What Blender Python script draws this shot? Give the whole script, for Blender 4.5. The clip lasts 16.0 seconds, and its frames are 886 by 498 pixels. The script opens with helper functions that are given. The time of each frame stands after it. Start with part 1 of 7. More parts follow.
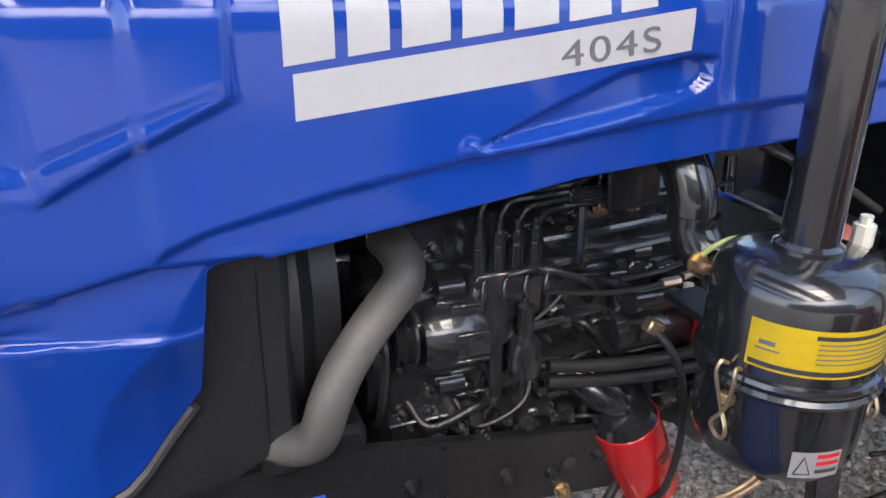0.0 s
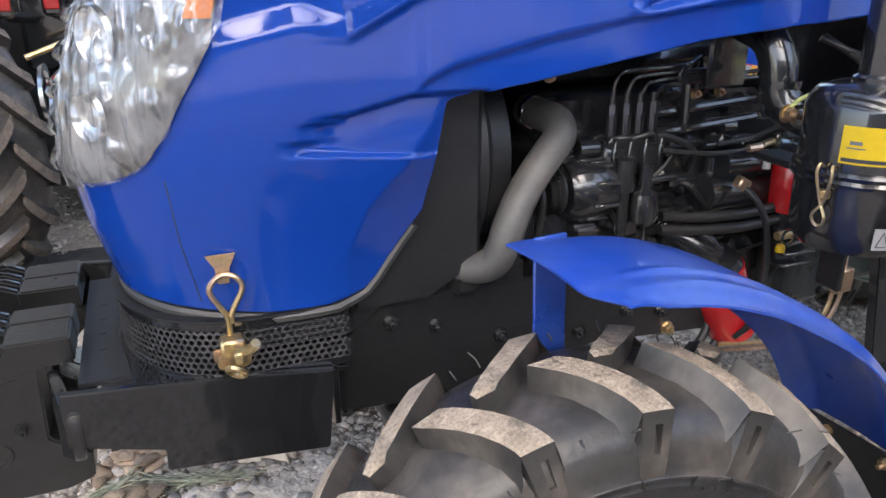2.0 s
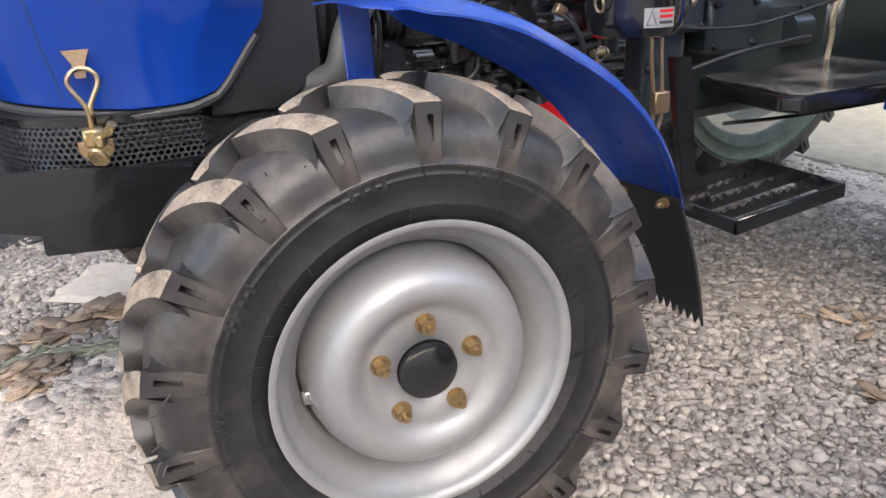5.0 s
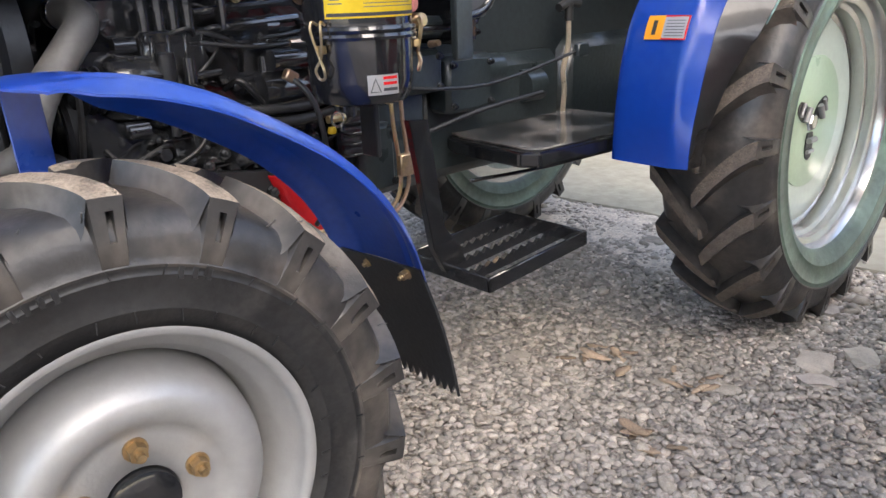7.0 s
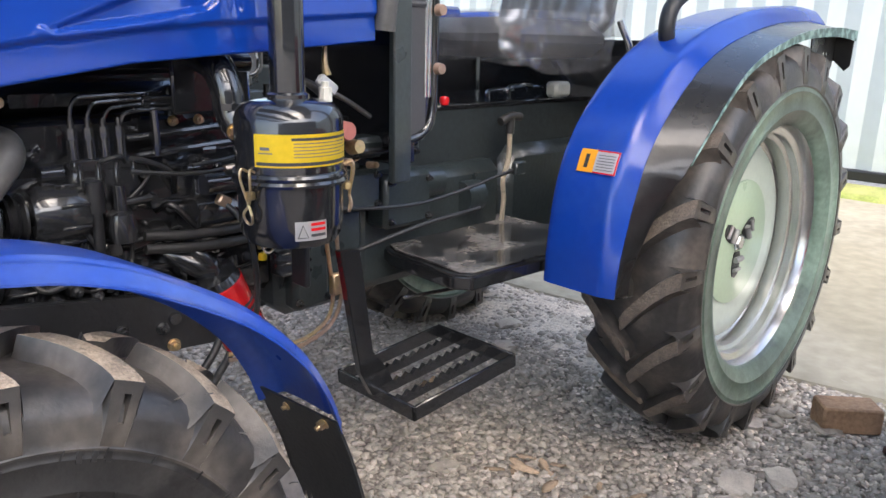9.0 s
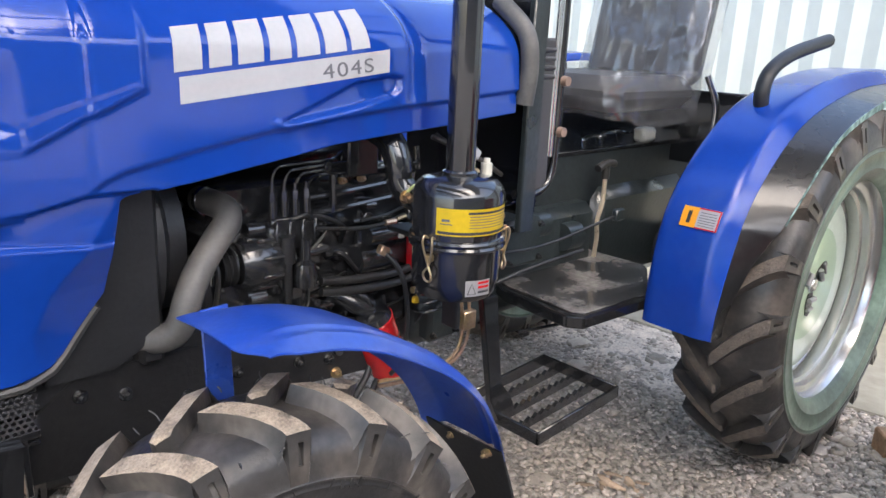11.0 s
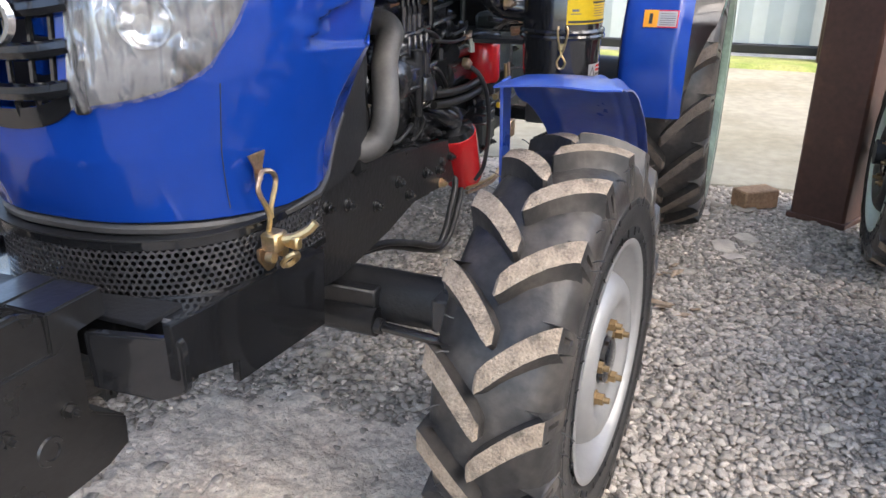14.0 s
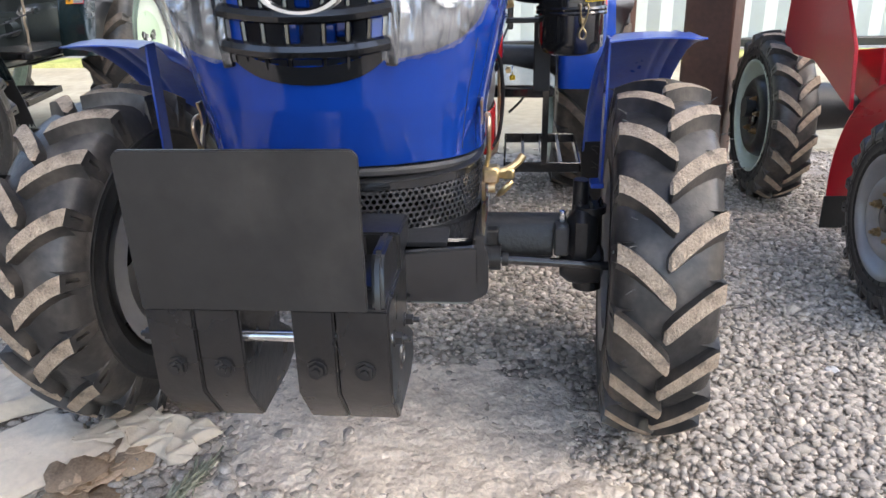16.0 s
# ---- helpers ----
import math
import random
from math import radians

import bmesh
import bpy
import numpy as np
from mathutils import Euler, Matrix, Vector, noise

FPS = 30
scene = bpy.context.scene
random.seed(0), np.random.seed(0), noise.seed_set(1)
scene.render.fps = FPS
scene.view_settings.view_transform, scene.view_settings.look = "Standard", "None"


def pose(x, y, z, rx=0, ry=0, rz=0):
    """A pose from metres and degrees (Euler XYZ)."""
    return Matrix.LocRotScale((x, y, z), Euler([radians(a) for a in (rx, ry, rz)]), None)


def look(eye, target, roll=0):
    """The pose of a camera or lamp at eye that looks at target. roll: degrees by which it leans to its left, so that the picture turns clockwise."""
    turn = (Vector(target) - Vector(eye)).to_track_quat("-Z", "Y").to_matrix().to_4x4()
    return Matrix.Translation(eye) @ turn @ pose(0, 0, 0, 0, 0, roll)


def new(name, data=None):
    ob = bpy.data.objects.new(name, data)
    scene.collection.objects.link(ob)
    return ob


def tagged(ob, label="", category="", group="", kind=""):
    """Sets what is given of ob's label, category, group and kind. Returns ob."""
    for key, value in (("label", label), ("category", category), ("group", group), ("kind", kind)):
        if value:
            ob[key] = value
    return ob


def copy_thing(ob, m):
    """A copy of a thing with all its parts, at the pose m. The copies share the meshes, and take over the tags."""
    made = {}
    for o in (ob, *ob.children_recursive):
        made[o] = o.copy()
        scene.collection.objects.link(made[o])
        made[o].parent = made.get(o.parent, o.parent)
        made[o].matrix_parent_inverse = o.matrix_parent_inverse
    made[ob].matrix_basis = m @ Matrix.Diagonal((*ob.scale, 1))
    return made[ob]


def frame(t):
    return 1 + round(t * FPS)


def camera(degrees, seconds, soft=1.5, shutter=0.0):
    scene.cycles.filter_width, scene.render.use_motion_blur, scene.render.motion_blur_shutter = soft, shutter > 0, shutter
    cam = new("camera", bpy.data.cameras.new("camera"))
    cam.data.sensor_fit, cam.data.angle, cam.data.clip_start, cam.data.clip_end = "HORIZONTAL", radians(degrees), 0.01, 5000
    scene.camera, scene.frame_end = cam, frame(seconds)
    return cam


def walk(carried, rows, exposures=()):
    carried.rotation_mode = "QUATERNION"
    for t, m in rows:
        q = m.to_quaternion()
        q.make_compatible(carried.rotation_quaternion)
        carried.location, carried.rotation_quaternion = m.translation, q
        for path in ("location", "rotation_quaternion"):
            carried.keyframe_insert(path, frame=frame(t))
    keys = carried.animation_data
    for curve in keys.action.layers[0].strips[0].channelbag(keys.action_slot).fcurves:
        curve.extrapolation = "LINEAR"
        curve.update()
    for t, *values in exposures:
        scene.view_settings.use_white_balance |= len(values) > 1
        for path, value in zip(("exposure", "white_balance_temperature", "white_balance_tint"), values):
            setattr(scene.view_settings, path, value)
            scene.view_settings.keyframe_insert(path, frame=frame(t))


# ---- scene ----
cam = camera(60.9, 16.0)
PATH = [
    (0, (-0.05, -1.038, 1.351), (0.586, 0.697, 0.585), 0.7),
    (0.5, (-0.127, -1.124, 1.279), (0.489, 0.65, 0.592), -0.2),
    (1, (-0.274, -1.181, 1.251), (0.356, 0.589, 0.566), -0.6),
    (1.5, (-0.425, -1.206, 1.262), (0.232, 0.545, 0.552), -0.4),
    (2, (-0.425, -1.275, 1.215), (0.255, 0.465, 0.501), -0.3),
    (2.5, (-0.392, -1.394, 1.154), (0.308, 0.342, 0.449), -0.4),
    (3, (-0.391, -1.487, 1.107), (0.299, 0.248, 0.388), -0.8),
    (3.2, (-0.398, -1.513, 1.076), (0.288, 0.223, 0.356), -1.1),
    (5.3, (-0.371, -1.6, 0.954), (0.491, 0.045, 0.212), -2.9),
    (5.5, (-0.359, -1.595, 0.949), (0.557, 0.031, 0.229), -3.2),
    (6, (-0.328, -1.578, 0.96), (0.73, -0.028, 0.267), -3.1),
    (6.5, (-0.287, -1.575, 0.971), (0.887, -0.101, 0.299), -2.8),
    (7, (-0.236, -1.569, 0.979), (1.028, -0.16, 0.332), -2.2),
    (7.5, (-0.193, -1.548, 1.005), (1.141, -0.198, 0.374), -1.3),
    (8, (-0.161, -1.557, 1.063), (1.205, -0.228, 0.458), -0.2),
    (8.5, (-0.151, -1.562, 1.108), (1.223, -0.228, 0.531), 0.7),
    (9, (-0.17, -1.578, 1.149), (1.206, -0.228, 0.615), 1.3),
    (9.2, (-0.185, -1.597, 1.197), (1.187, -0.24, 0.671), 1.5),
    (11.3, (-0.528, -1.501, 1.321), (0.791, -0.109, 0.756), 2.6),
    (11.5, (-0.552, -1.457, 1.281), (0.758, -0.061, 0.701), 2.4),
    (12, (-0.613, -1.324, 1.226), (0.708, 0.028, 0.574), 2.3),
    (12.5, (-0.735, -1.246, 1.181), (0.694, -0.047, 0.461), 1.8),
    (13, (-0.944, -1.088, 1.16), (0.586, -0.059, 0.385), 1.1),
    (13.5, (-1.087, -1.024, 1.13), (0.528, -0.15, 0.338), 0.4),
    (14, (-1.244, -0.912, 1.125), (0.465, -0.209, 0.361), -0.2),
    (14.5, (-1.346, -0.738, 1.09), (0.428, -0.213, 0.33), -0.7),
    (15, (-1.458, -0.54, 1.087), (0.357, -0.151, 0.342), -1.2),
    (15.5, (-1.546, -0.422, 1.073), (0.293, -0.149, 0.337), -1.3),
    (16, (-1.681, -0.305, 1.074), (0.172, -0.129, 0.344), -1.4),
]
walk(cam, [(t, look(eye, target, roll)) for t, eye, target, roll in PATH])

# ---- world and light ----
world = bpy.data.worlds.new("world")
scene.world = world
world.use_nodes = True
_wn = world.node_tree.nodes
_sky = _wn.new("ShaderNodeTexSky")
_sky.sky_type = 'NISHITA'
_sky.sun_disc = False
_sky.sun_elevation = radians(50)
_sky.sun_rotation = radians(200)
_sky.air_density, _sky.dust_density, _sky.ozone_density = 1.0, 3.0, 1.0
world.node_tree.links.new(_sky.outputs[0], _wn["Background"].inputs[0])
_wn["Background"].inputs[1].default_value = 0.15
sun_data = bpy.data.lights.new("sun", 'SUN')
sun_data.energy, sun_data.angle, sun_data.color = 0.5, radians(60), (1.0, 0.96, 0.9)
sun = new("sun", sun_data)
sun.rotation_euler = Euler((radians(40), 0, radians(-20)))
scene.view_settings.exposure = 2.26
scene.view_settings.use_white_balance = True
scene.view_settings.white_balance_temperature = 6550


# ---- materials ----
def material(name, colour, rough=0.5, metal=0.0, vary=0.15, scale=8.0, bump=0.0, bump_scale=60.0, coat=0.0, second=None, mix_scale=3.0, mix=(0.45, 0.6), objrand=0.0, spec=0.5):
    """A surface with colour variation at two scales, roughness variation and fine relief."""
    m = bpy.data.materials.new(name)
    m.use_nodes = True
    nt = m.node_tree
    b = nt.nodes["Principled BSDF"]
    N, L = nt.nodes.new, nt.links.new
    co = N("ShaderNodeTexCoord")
    n1 = N("ShaderNodeTexNoise")
    n1.inputs["Scale"].default_value, n1.inputs["Detail"].default_value = scale, 6
    L(co.outputs["Object"], n1.inputs["Vector"])
    n2 = N("ShaderNodeTexNoise")
    n2.inputs["Scale"].default_value, n2.inputs["Detail"].default_value = scale * 9, 4
    L(co.outputs["Object"], n2.inputs["Vector"])
    add = N("ShaderNodeMath")
    add.operation = 'ADD'
    L(n1.outputs[0], add.inputs[0]), L(n2.outputs[0], add.inputs[1])
    rng = N("ShaderNodeMapRange")
    rng.inputs["From Min"].default_value, rng.inputs["From Max"].default_value = 0.7, 1.3
    rng.inputs["To Min"].default_value, rng.inputs["To Max"].default_value = 1 - vary, 1 + vary
    L(add.outputs[0], rng.inputs["Value"])
    base = N("ShaderNodeRGB")
    base.outputs[0].default_value = (*colour, 1)
    col = base.outputs[0]
    if second:
        n3 = N("ShaderNodeTexNoise")
        n3.inputs["Scale"].default_value, n3.inputs["Detail"].default_value = mix_scale, 8
        L(co.outputs["Object"], n3.inputs["Vector"])
        r3 = N("ShaderNodeMapRange")
        r3.inputs["From Min"].default_value, r3.inputs["From Max"].default_value = mix
        L(n3.outputs[0], r3.inputs["Value"])
        mx = N("ShaderNodeMix")
        mx.data_type = 'RGBA'
        L(r3.outputs[0], mx.inputs[0]), L(col, mx.inputs[6])
        mx.inputs[7].default_value = (*second, 1)
        col = mx.outputs[2]
    sc = N("ShaderNodeVectorMath")
    sc.operation = 'SCALE'
    L(col, sc.inputs[0]), L(rng.outputs[0], sc.inputs["Scale"])
    out = sc.outputs[0]
    if objrand:
        oi = N("ShaderNodeNewGeometry")
        r4 = N("ShaderNodeMapRange")
        r4.inputs["To Min"].default_value, r4.inputs["To Max"].default_value = 1 - objrand, 1 + objrand
        L(oi.outputs["Random Per Island"], r4.inputs["Value"])
        s2 = N("ShaderNodeVectorMath")
        s2.operation = 'SCALE'
        L(out, s2.inputs[0]), L(r4.outputs[0], s2.inputs["Scale"])
        out = s2.outputs[0]
    L(out, b.inputs["Base Color"])
    rr = N("ShaderNodeMapRange")
    rr.inputs["To Min"].default_value, rr.inputs["To Max"].default_value = max(0.02, rough * 0.75), min(1, rough * 1.25)
    L(n1.outputs[0], rr.inputs["Value"])
    L(rr.outputs[0], b.inputs["Roughness"])
    b.inputs["Metallic"].default_value = metal
    b.inputs["Specular IOR Level"].default_value = spec
    b.inputs["Coat Weight"].default_value = coat
    b.inputs["Coat Roughness"].default_value = 0.05
    if bump:
        nb = N("ShaderNodeTexNoise")
        nb.inputs["Scale"].default_value, nb.inputs["Detail"].default_value = bump_scale, 5
        L(co.outputs["Object"], nb.inputs["Vector"])
        bp = N("ShaderNodeBump")
        bp.inputs["Strength"].default_value, bp.inputs["Distance"].default_value = 1.0, bump
        L(nb.outputs[0], bp.inputs["Height"])
        L(bp.outputs[0], b.inputs["Normal"])
    return m


def plastic_film(name, tint=(0.9, 0.92, 0.95), haze=0.5, scale=26.0, distance=0.02):
    """Clear crinkled packing film: mostly see-through, milky along its creases, with sharp glints."""
    m = bpy.data.materials.new(name)
    m.use_nodes = True
    nt = m.node_tree
    nt.nodes.remove(nt.nodes["Principled BSDF"])
    N, L = nt.nodes.new, nt.links.new
    co = N("ShaderNodeTexCoord")
    streak, crinkle = N("ShaderNodeTexNoise"), N("ShaderNodeTexNoise")
    for n, z, k in ((streak, 0.14, 1.0), (crinkle, 0.7, 0.7)):
        n.noise_type = 'RIDGED_MULTIFRACTAL'
        n.inputs["Scale"].default_value, n.inputs["Detail"].default_value = scale * k, 4
        mp = N("ShaderNodeMapping")
        mp.inputs["Scale"].default_value = (1.0, 1.0, z)
        L(co.outputs["Object"], mp.inputs["Vector"]), L(mp.outputs[0], n.inputs["Vector"])
    add = N("ShaderNodeMath")
    add.operation = 'ADD'
    L(streak.outputs[0], add.inputs[0]), L(crinkle.outputs[0], add.inputs[1])
    bp = N("ShaderNodeBump")
    bp.inputs["Distance"].default_value = distance
    L(add.outputs[0], bp.inputs["Height"])
    r = N("ShaderNodeMapRange")
    r.inputs["From Min"].default_value, r.inputs["From Max"].default_value = 1.3, 2.8
    r.inputs["To Min"].default_value, r.inputs["To Max"].default_value = haze * 0.3, min(1, haze * 1.6)
    L(add.outputs[0], r.inputs["Value"])
    clear, milk, gloss = N("ShaderNodeBsdfTransparent"), N("ShaderNodeBsdfDiffuse"), N("ShaderNodeBsdfGlossy")
    milk.inputs["Color"].default_value = gloss.inputs["Color"].default_value = (*tint, 1)
    gloss.inputs["Roughness"].default_value = 0.16
    L(bp.outputs[0], milk.inputs["Normal"]), L(bp.outputs[0], gloss.inputs["Normal"])
    a, b = N("ShaderNodeMixShader"), N("ShaderNodeMixShader")
    L(r.outputs[0], a.inputs[0]), L(clear.outputs[0], a.inputs[1]), L(milk.outputs[0], a.inputs[2])
    b.inputs[0].default_value = 0.19
    L(a.outputs[0], b.inputs[1]), L(gloss.outputs[0], b.inputs[2])
    L(b.outputs[0], nt.nodes["Material Output"].inputs["Surface"])
    return m


BLUE = material("blue paint", (0.006, 0.045, 0.30), 0.10, vary=0.05, scale=3, coat=0.15, bump=0.0003, bump_scale=25)
BLUE_FENDER = material("blue mudguard paint", (0.006, 0.045, 0.31), 0.2, vary=0.06, scale=5, coat=0.05, spec=0.4, bump=0.0002, bump_scale=60, second=(0.02, 0.065, 0.30), mix_scale=5, mix=(0.55, 0.8))
BLUE_WORN = material("blue paint dusty", (0.012, 0.058, 0.36), 0.3, vary=0.12, scale=9, coat=0.4, bump=0.0003, bump_scale=120, second=(0.055, 0.105, 0.37), mix_scale=7, mix=(0.42, 0.72))
BLACK = material("black paint", (0.012, 0.0125, 0.014), 0.2, vary=0.25, scale=12, coat=0.8, bump=0.0004, bump_scale=90)
ENGINE = material("engine black enamel", (0.019, 0.0195, 0.021), 0.22, vary=0.3, scale=14, coat=0.8, bump=0.0012, bump_scale=70)
MATT = material("matt black steel", (0.016, 0.0165, 0.018), 0.45, vary=0.25, scale=10, bump=0.0006, bump_scale=140)
CAST = material("black cast iron", (0.016, 0.016, 0.017), 0.36, vary=0.25, scale=8, bump=0.0012, bump_scale=110)
RUBBER = material("tyre rubber", (0.036, 0.034, 0.0325), 0.36, vary=0.3, scale=7, bump=0.0008, bump_scale=110, second=(0.115, 0.098, 0.082), mix_scale=8, mix=(0.46, 0.72))
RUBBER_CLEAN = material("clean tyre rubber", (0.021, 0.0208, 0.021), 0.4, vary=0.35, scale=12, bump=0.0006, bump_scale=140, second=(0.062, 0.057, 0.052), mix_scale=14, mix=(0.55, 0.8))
REAR_WALL = material("wax-filmed tyre wall", (0.060, 0.080, 0.067), 0.36, vary=0.3, scale=6, bump=0.0006, bump_scale=140, second=(0.19, 0.27, 0.21), mix_scale=3.5, mix=(0.34, 0.6))
DUST_DARK = material("brown soil on rubber", (0.16, 0.13, 0.105), 0.9, vary=0.35, scale=30, bump=0.004, bump_scale=160, second=(0.085, 0.073, 0.062), mix_scale=30)
REAR_RIM = material("pale rim paint", (0.60, 0.67, 0.58), 0.36, 0.1, vary=0.06, scale=6, coat=0.2)
RUBBER_DARK = material("hose rubber", (0.082, 0.079, 0.075), 0.5, vary=0.15, scale=14, bump=0.0003, bump_scale=200, second=(0.17, 0.155, 0.14), mix_scale=6, mix=(0.5, 0.8))
DUST = material("dry mud on rubber", (0.37, 0.295, 0.22), 0.95, vary=0.35, scale=30, bump=0.006, bump_scale=160, second=(0.17, 0.14, 0.11), mix_scale=40, mix=(0.56, 0.74))
SILVER = material("silver wheel paint", (0.345, 0.342, 0.335), 0.45, 0.4, vary=0.06, scale=6, bump=0.0003, bump_scale=200, coat=0.2)
CHROME = material("bright steel", (0.62, 0.62, 0.62), 0.2, 1.0, vary=0.1, scale=20)
BRASS = material("yellow zinc plating", (0.54, 0.41, 0.21), 0.34, 0.9, vary=0.2, scale=20, bump=0.0006, bump_scale=160, second=(0.55, 0.40, 0.28), mix_scale=15)
NUT_ZINC = material("dull zinc nut", (0.36, 0.25, 0.13), 0.42, 0.8, vary=0.25, scale=25, bump=0.0006, bump_scale=160)
RED = material("red filter paint", (0.60, 0.012, 0.016), 0.25, vary=0.06, scale=10, coat=0.7)
RED_BODY = material("red tractor paint", (0.44, 0.008, 0.02), 0.3, vary=0.06, scale=5, coat=0.1, spec=0.35)
YELLOW = material("yellow label foil", (0.72, 0.50, 0.02), 0.3, 0.45, vary=0.08, scale=10)
ORANGE = material("orange label", (0.85, 0.36, 0.02), 0.4, vary=0.04)
WHITE = material("white vinyl", (0.42, 0.42, 0.43), 0.4, vary=0.04, scale=12)
PALE = material("pale reservoir plastic", (0.62, 0.60, 0.52), 0.4, vary=0.08)
BAR_DARK = material("dark print", (0.03, 0.03, 0.035), 0.5, vary=0.05)
BAR_GREY = material("grey print", (0.12, 0.12, 0.13), 0.5, vary=0.05)
BROWN_STEEL = material("red-brown primer", (0.085, 0.04, 0.03), 0.6, vary=0.2, scale=5, bump=0.001, bump_scale=60, second=(0.16, 0.075, 0.045), mix_scale=6, mix=(0.58, 0.75))
WOOD = material("rough timber", (0.36, 0.22, 0.13), 0.8, vary=0.3, scale=10, bump=0.004, bump_scale=40)
CLOTH = material("beige canvas", (0.60, 0.52, 0.41), 0.9, vary=0.15, scale=5, bump=0.0015, bump_scale=220, second=(0.42, 0.30, 0.19), mix_scale=4, mix=(0.58, 0.8))
GRAVEL = material("gravel bed", (0.40, 0.355, 0.31), 0.95, vary=0.35, scale=16, bump=0.02, bump_scale=70, second=(0.22, 0.185, 0.15), mix_scale=1.6, mix=(0.5, 0.72))
STONE = material("crushed stone", (0.425, 0.378, 0.328), 1.0, vary=0.2, scale=40, bump=0.002, bump_scale=160, objrand=0.34, spec=0.05)
STONE_WARM = material("sandy stone", (0.46, 0.41, 0.345), 1.0, vary=0.2, scale=30, bump=0.003, bump_scale=90, objrand=0.25, spec=0.1)
CONCRETE = material("worn concrete", (0.33, 0.30, 0.23), 0.9, vary=0.2, scale=1.5, bump=0.004, bump_scale=30, second=(0.28, 0.25, 0.18), mix_scale=0.8)
SHEET = material("white wall sheeting", (0.47, 0.52, 0.515), 0.6, vary=0.05, scale=1)
ROOFING = material("grey roof sheet", (0.20, 0.21, 0.22), 0.7, vary=0.1, scale=1)
GRASS = material("grass strip", (0.36, 0.36, 0.12), 0.9, vary=0.3, scale=6, second=(0.22, 0.27, 0.06), mix_scale=2)
FILM = plastic_film("packing film", (0.74, 0.75, 0.77), 0.38, 48.0, 0.02)
LEAF = material("dry brown leaf", (0.38, 0.285, 0.20), 0.85, vary=0.3, scale=20, bump=0.002, bump_scale=90, objrand=0.4, spec=0.2)
STRAW = material("grey-green straw", (0.34, 0.35, 0.26), 0.9, vary=0.25, scale=20, objrand=0.3)
CARD = material("beige board", (0.64, 0.56, 0.45), 0.9, vary=0.12, scale=5, bump=0.001, bump_scale=150, second=(0.45, 0.24, 0.11), mix_scale=4, mix=(0.66, 0.76))
DRIVE = material("dark teal-grey enamel", (0.026, 0.034, 0.036), 0.3, vary=0.25, scale=8, coat=0.4, bump=0.001, bump_scale=80)
RUBBLE = material("brown rubble", (0.40, 0.36, 0.32), 1.0, vary=0.35, scale=25, bump=0.004, bump_scale=80, objrand=0.4, spec=0.1)
WEIGHT = material("black cast paint", (0.014, 0.014, 0.0145), 0.28, vary=0.25, scale=7, coat=0.3, bump=0.0007, bump_scale=60, second=(0.04, 0.038, 0.036), mix_scale=10, mix=(0.62, 0.8))
SCREEN = material("black enamelled screen", (0.05, 0.05, 0.053), 0.22, vary=0.2, scale=14, coat=0.7)
SEAL = material("dusty black seal rubber", (0.045, 0.044, 0.043), 0.45, vary=0.2, scale=9, second=(0.13, 0.125, 0.12), mix_scale=5, mix=(0.5, 0.75))
REAR_STEEL = material("bright rolled rim steel", (0.56, 0.55, 0.54), 0.24, 0.9, vary=0.08, scale=6, bump=0.0002, bump_scale=120)
GREEN_FILM = material("pale green film", (0.46, 0.60, 0.42), 0.3, vary=0.06, scale=8, coat=0.4)
DARK_GROUND = material("dark ground", (0.045, 0.043, 0.042), 0.95, vary=0.4, scale=14, bump=0.01, bump_scale=60)
# grit and dust, with extra brightness in the colour to offset shade near the tractor
LIT_GRIT = material("grit lightened for daylight", (0.69, 0.605, 0.515), 1.0, vary=0.15, scale=40, objrand=0.3, spec=0.05)
LIT_DUST = material("stone dust lightened for daylight", (0.66, 0.58, 0.49), 1.0, vary=0.28, scale=9, bump=0.012, bump_scale=55, second=(0.50, 0.425, 0.35), mix_scale=7, mix=(0.5, 0.75), spec=0.1)
SEAT_FILM = plastic_film("seat film", (0.55, 0.55, 0.56), 0.32, 16.0)
SEATM = material("grey seat vinyl", (0.05, 0.05, 0.052), 0.45, vary=0.1)
# colour of the light caught along the flare's edge
TEAL_EDGE = material("pale teal lit edge", (0.07, 0.13, 0.12), 0.45, vary=0.2, scale=30, second=(0.28, 0.42, 0.38), mix_scale=40)
LENS_ORANGE = material("amber lens", (0.8, 0.22, 0.02), 0.15, vary=0.05)
LENS_WHITE = material("headlight shell", (0.22, 0.225, 0.235), 0.12, 0.5, vary=0.25, scale=10, second=(0.07, 0.065, 0.06), mix_scale=9, mix=(0.5, 0.58))


# ---- mesh helpers ----
def part(name, bm, mat, parent=None, label="", smooth=38):
    """Links a bmesh as one mesh object under a thing or a part."""
    me = bpy.data.meshes.new(name)
    bm.normal_update()
    bm.to_mesh(me)
    bm.free()
    for m in (mat if isinstance(mat, (list, tuple)) else [mat]):
        me.materials.append(m)
    me.shade_smooth()
    me.set_sharp_from_angle(angle=radians(smooth))
    ob = new(name, me)
    if parent:
        ob.parent = parent
    if label:
        tagged(ob, label)
    return ob


def share(name, me, parent, m=None):
    """Another object on a mesh that exists already."""
    ob = new(name, me)
    ob.parent = parent
    if m is not None:
        ob.matrix_basis = m
    return ob


def thing(name, label, category, group="", at=(0, 0, 0), kind=""):
    ob = new(name)
    ob.empty_display_size = 0.1
    ob.location = at
    return tagged(ob, label, category, group, kind)


def B():
    return bmesh.new()


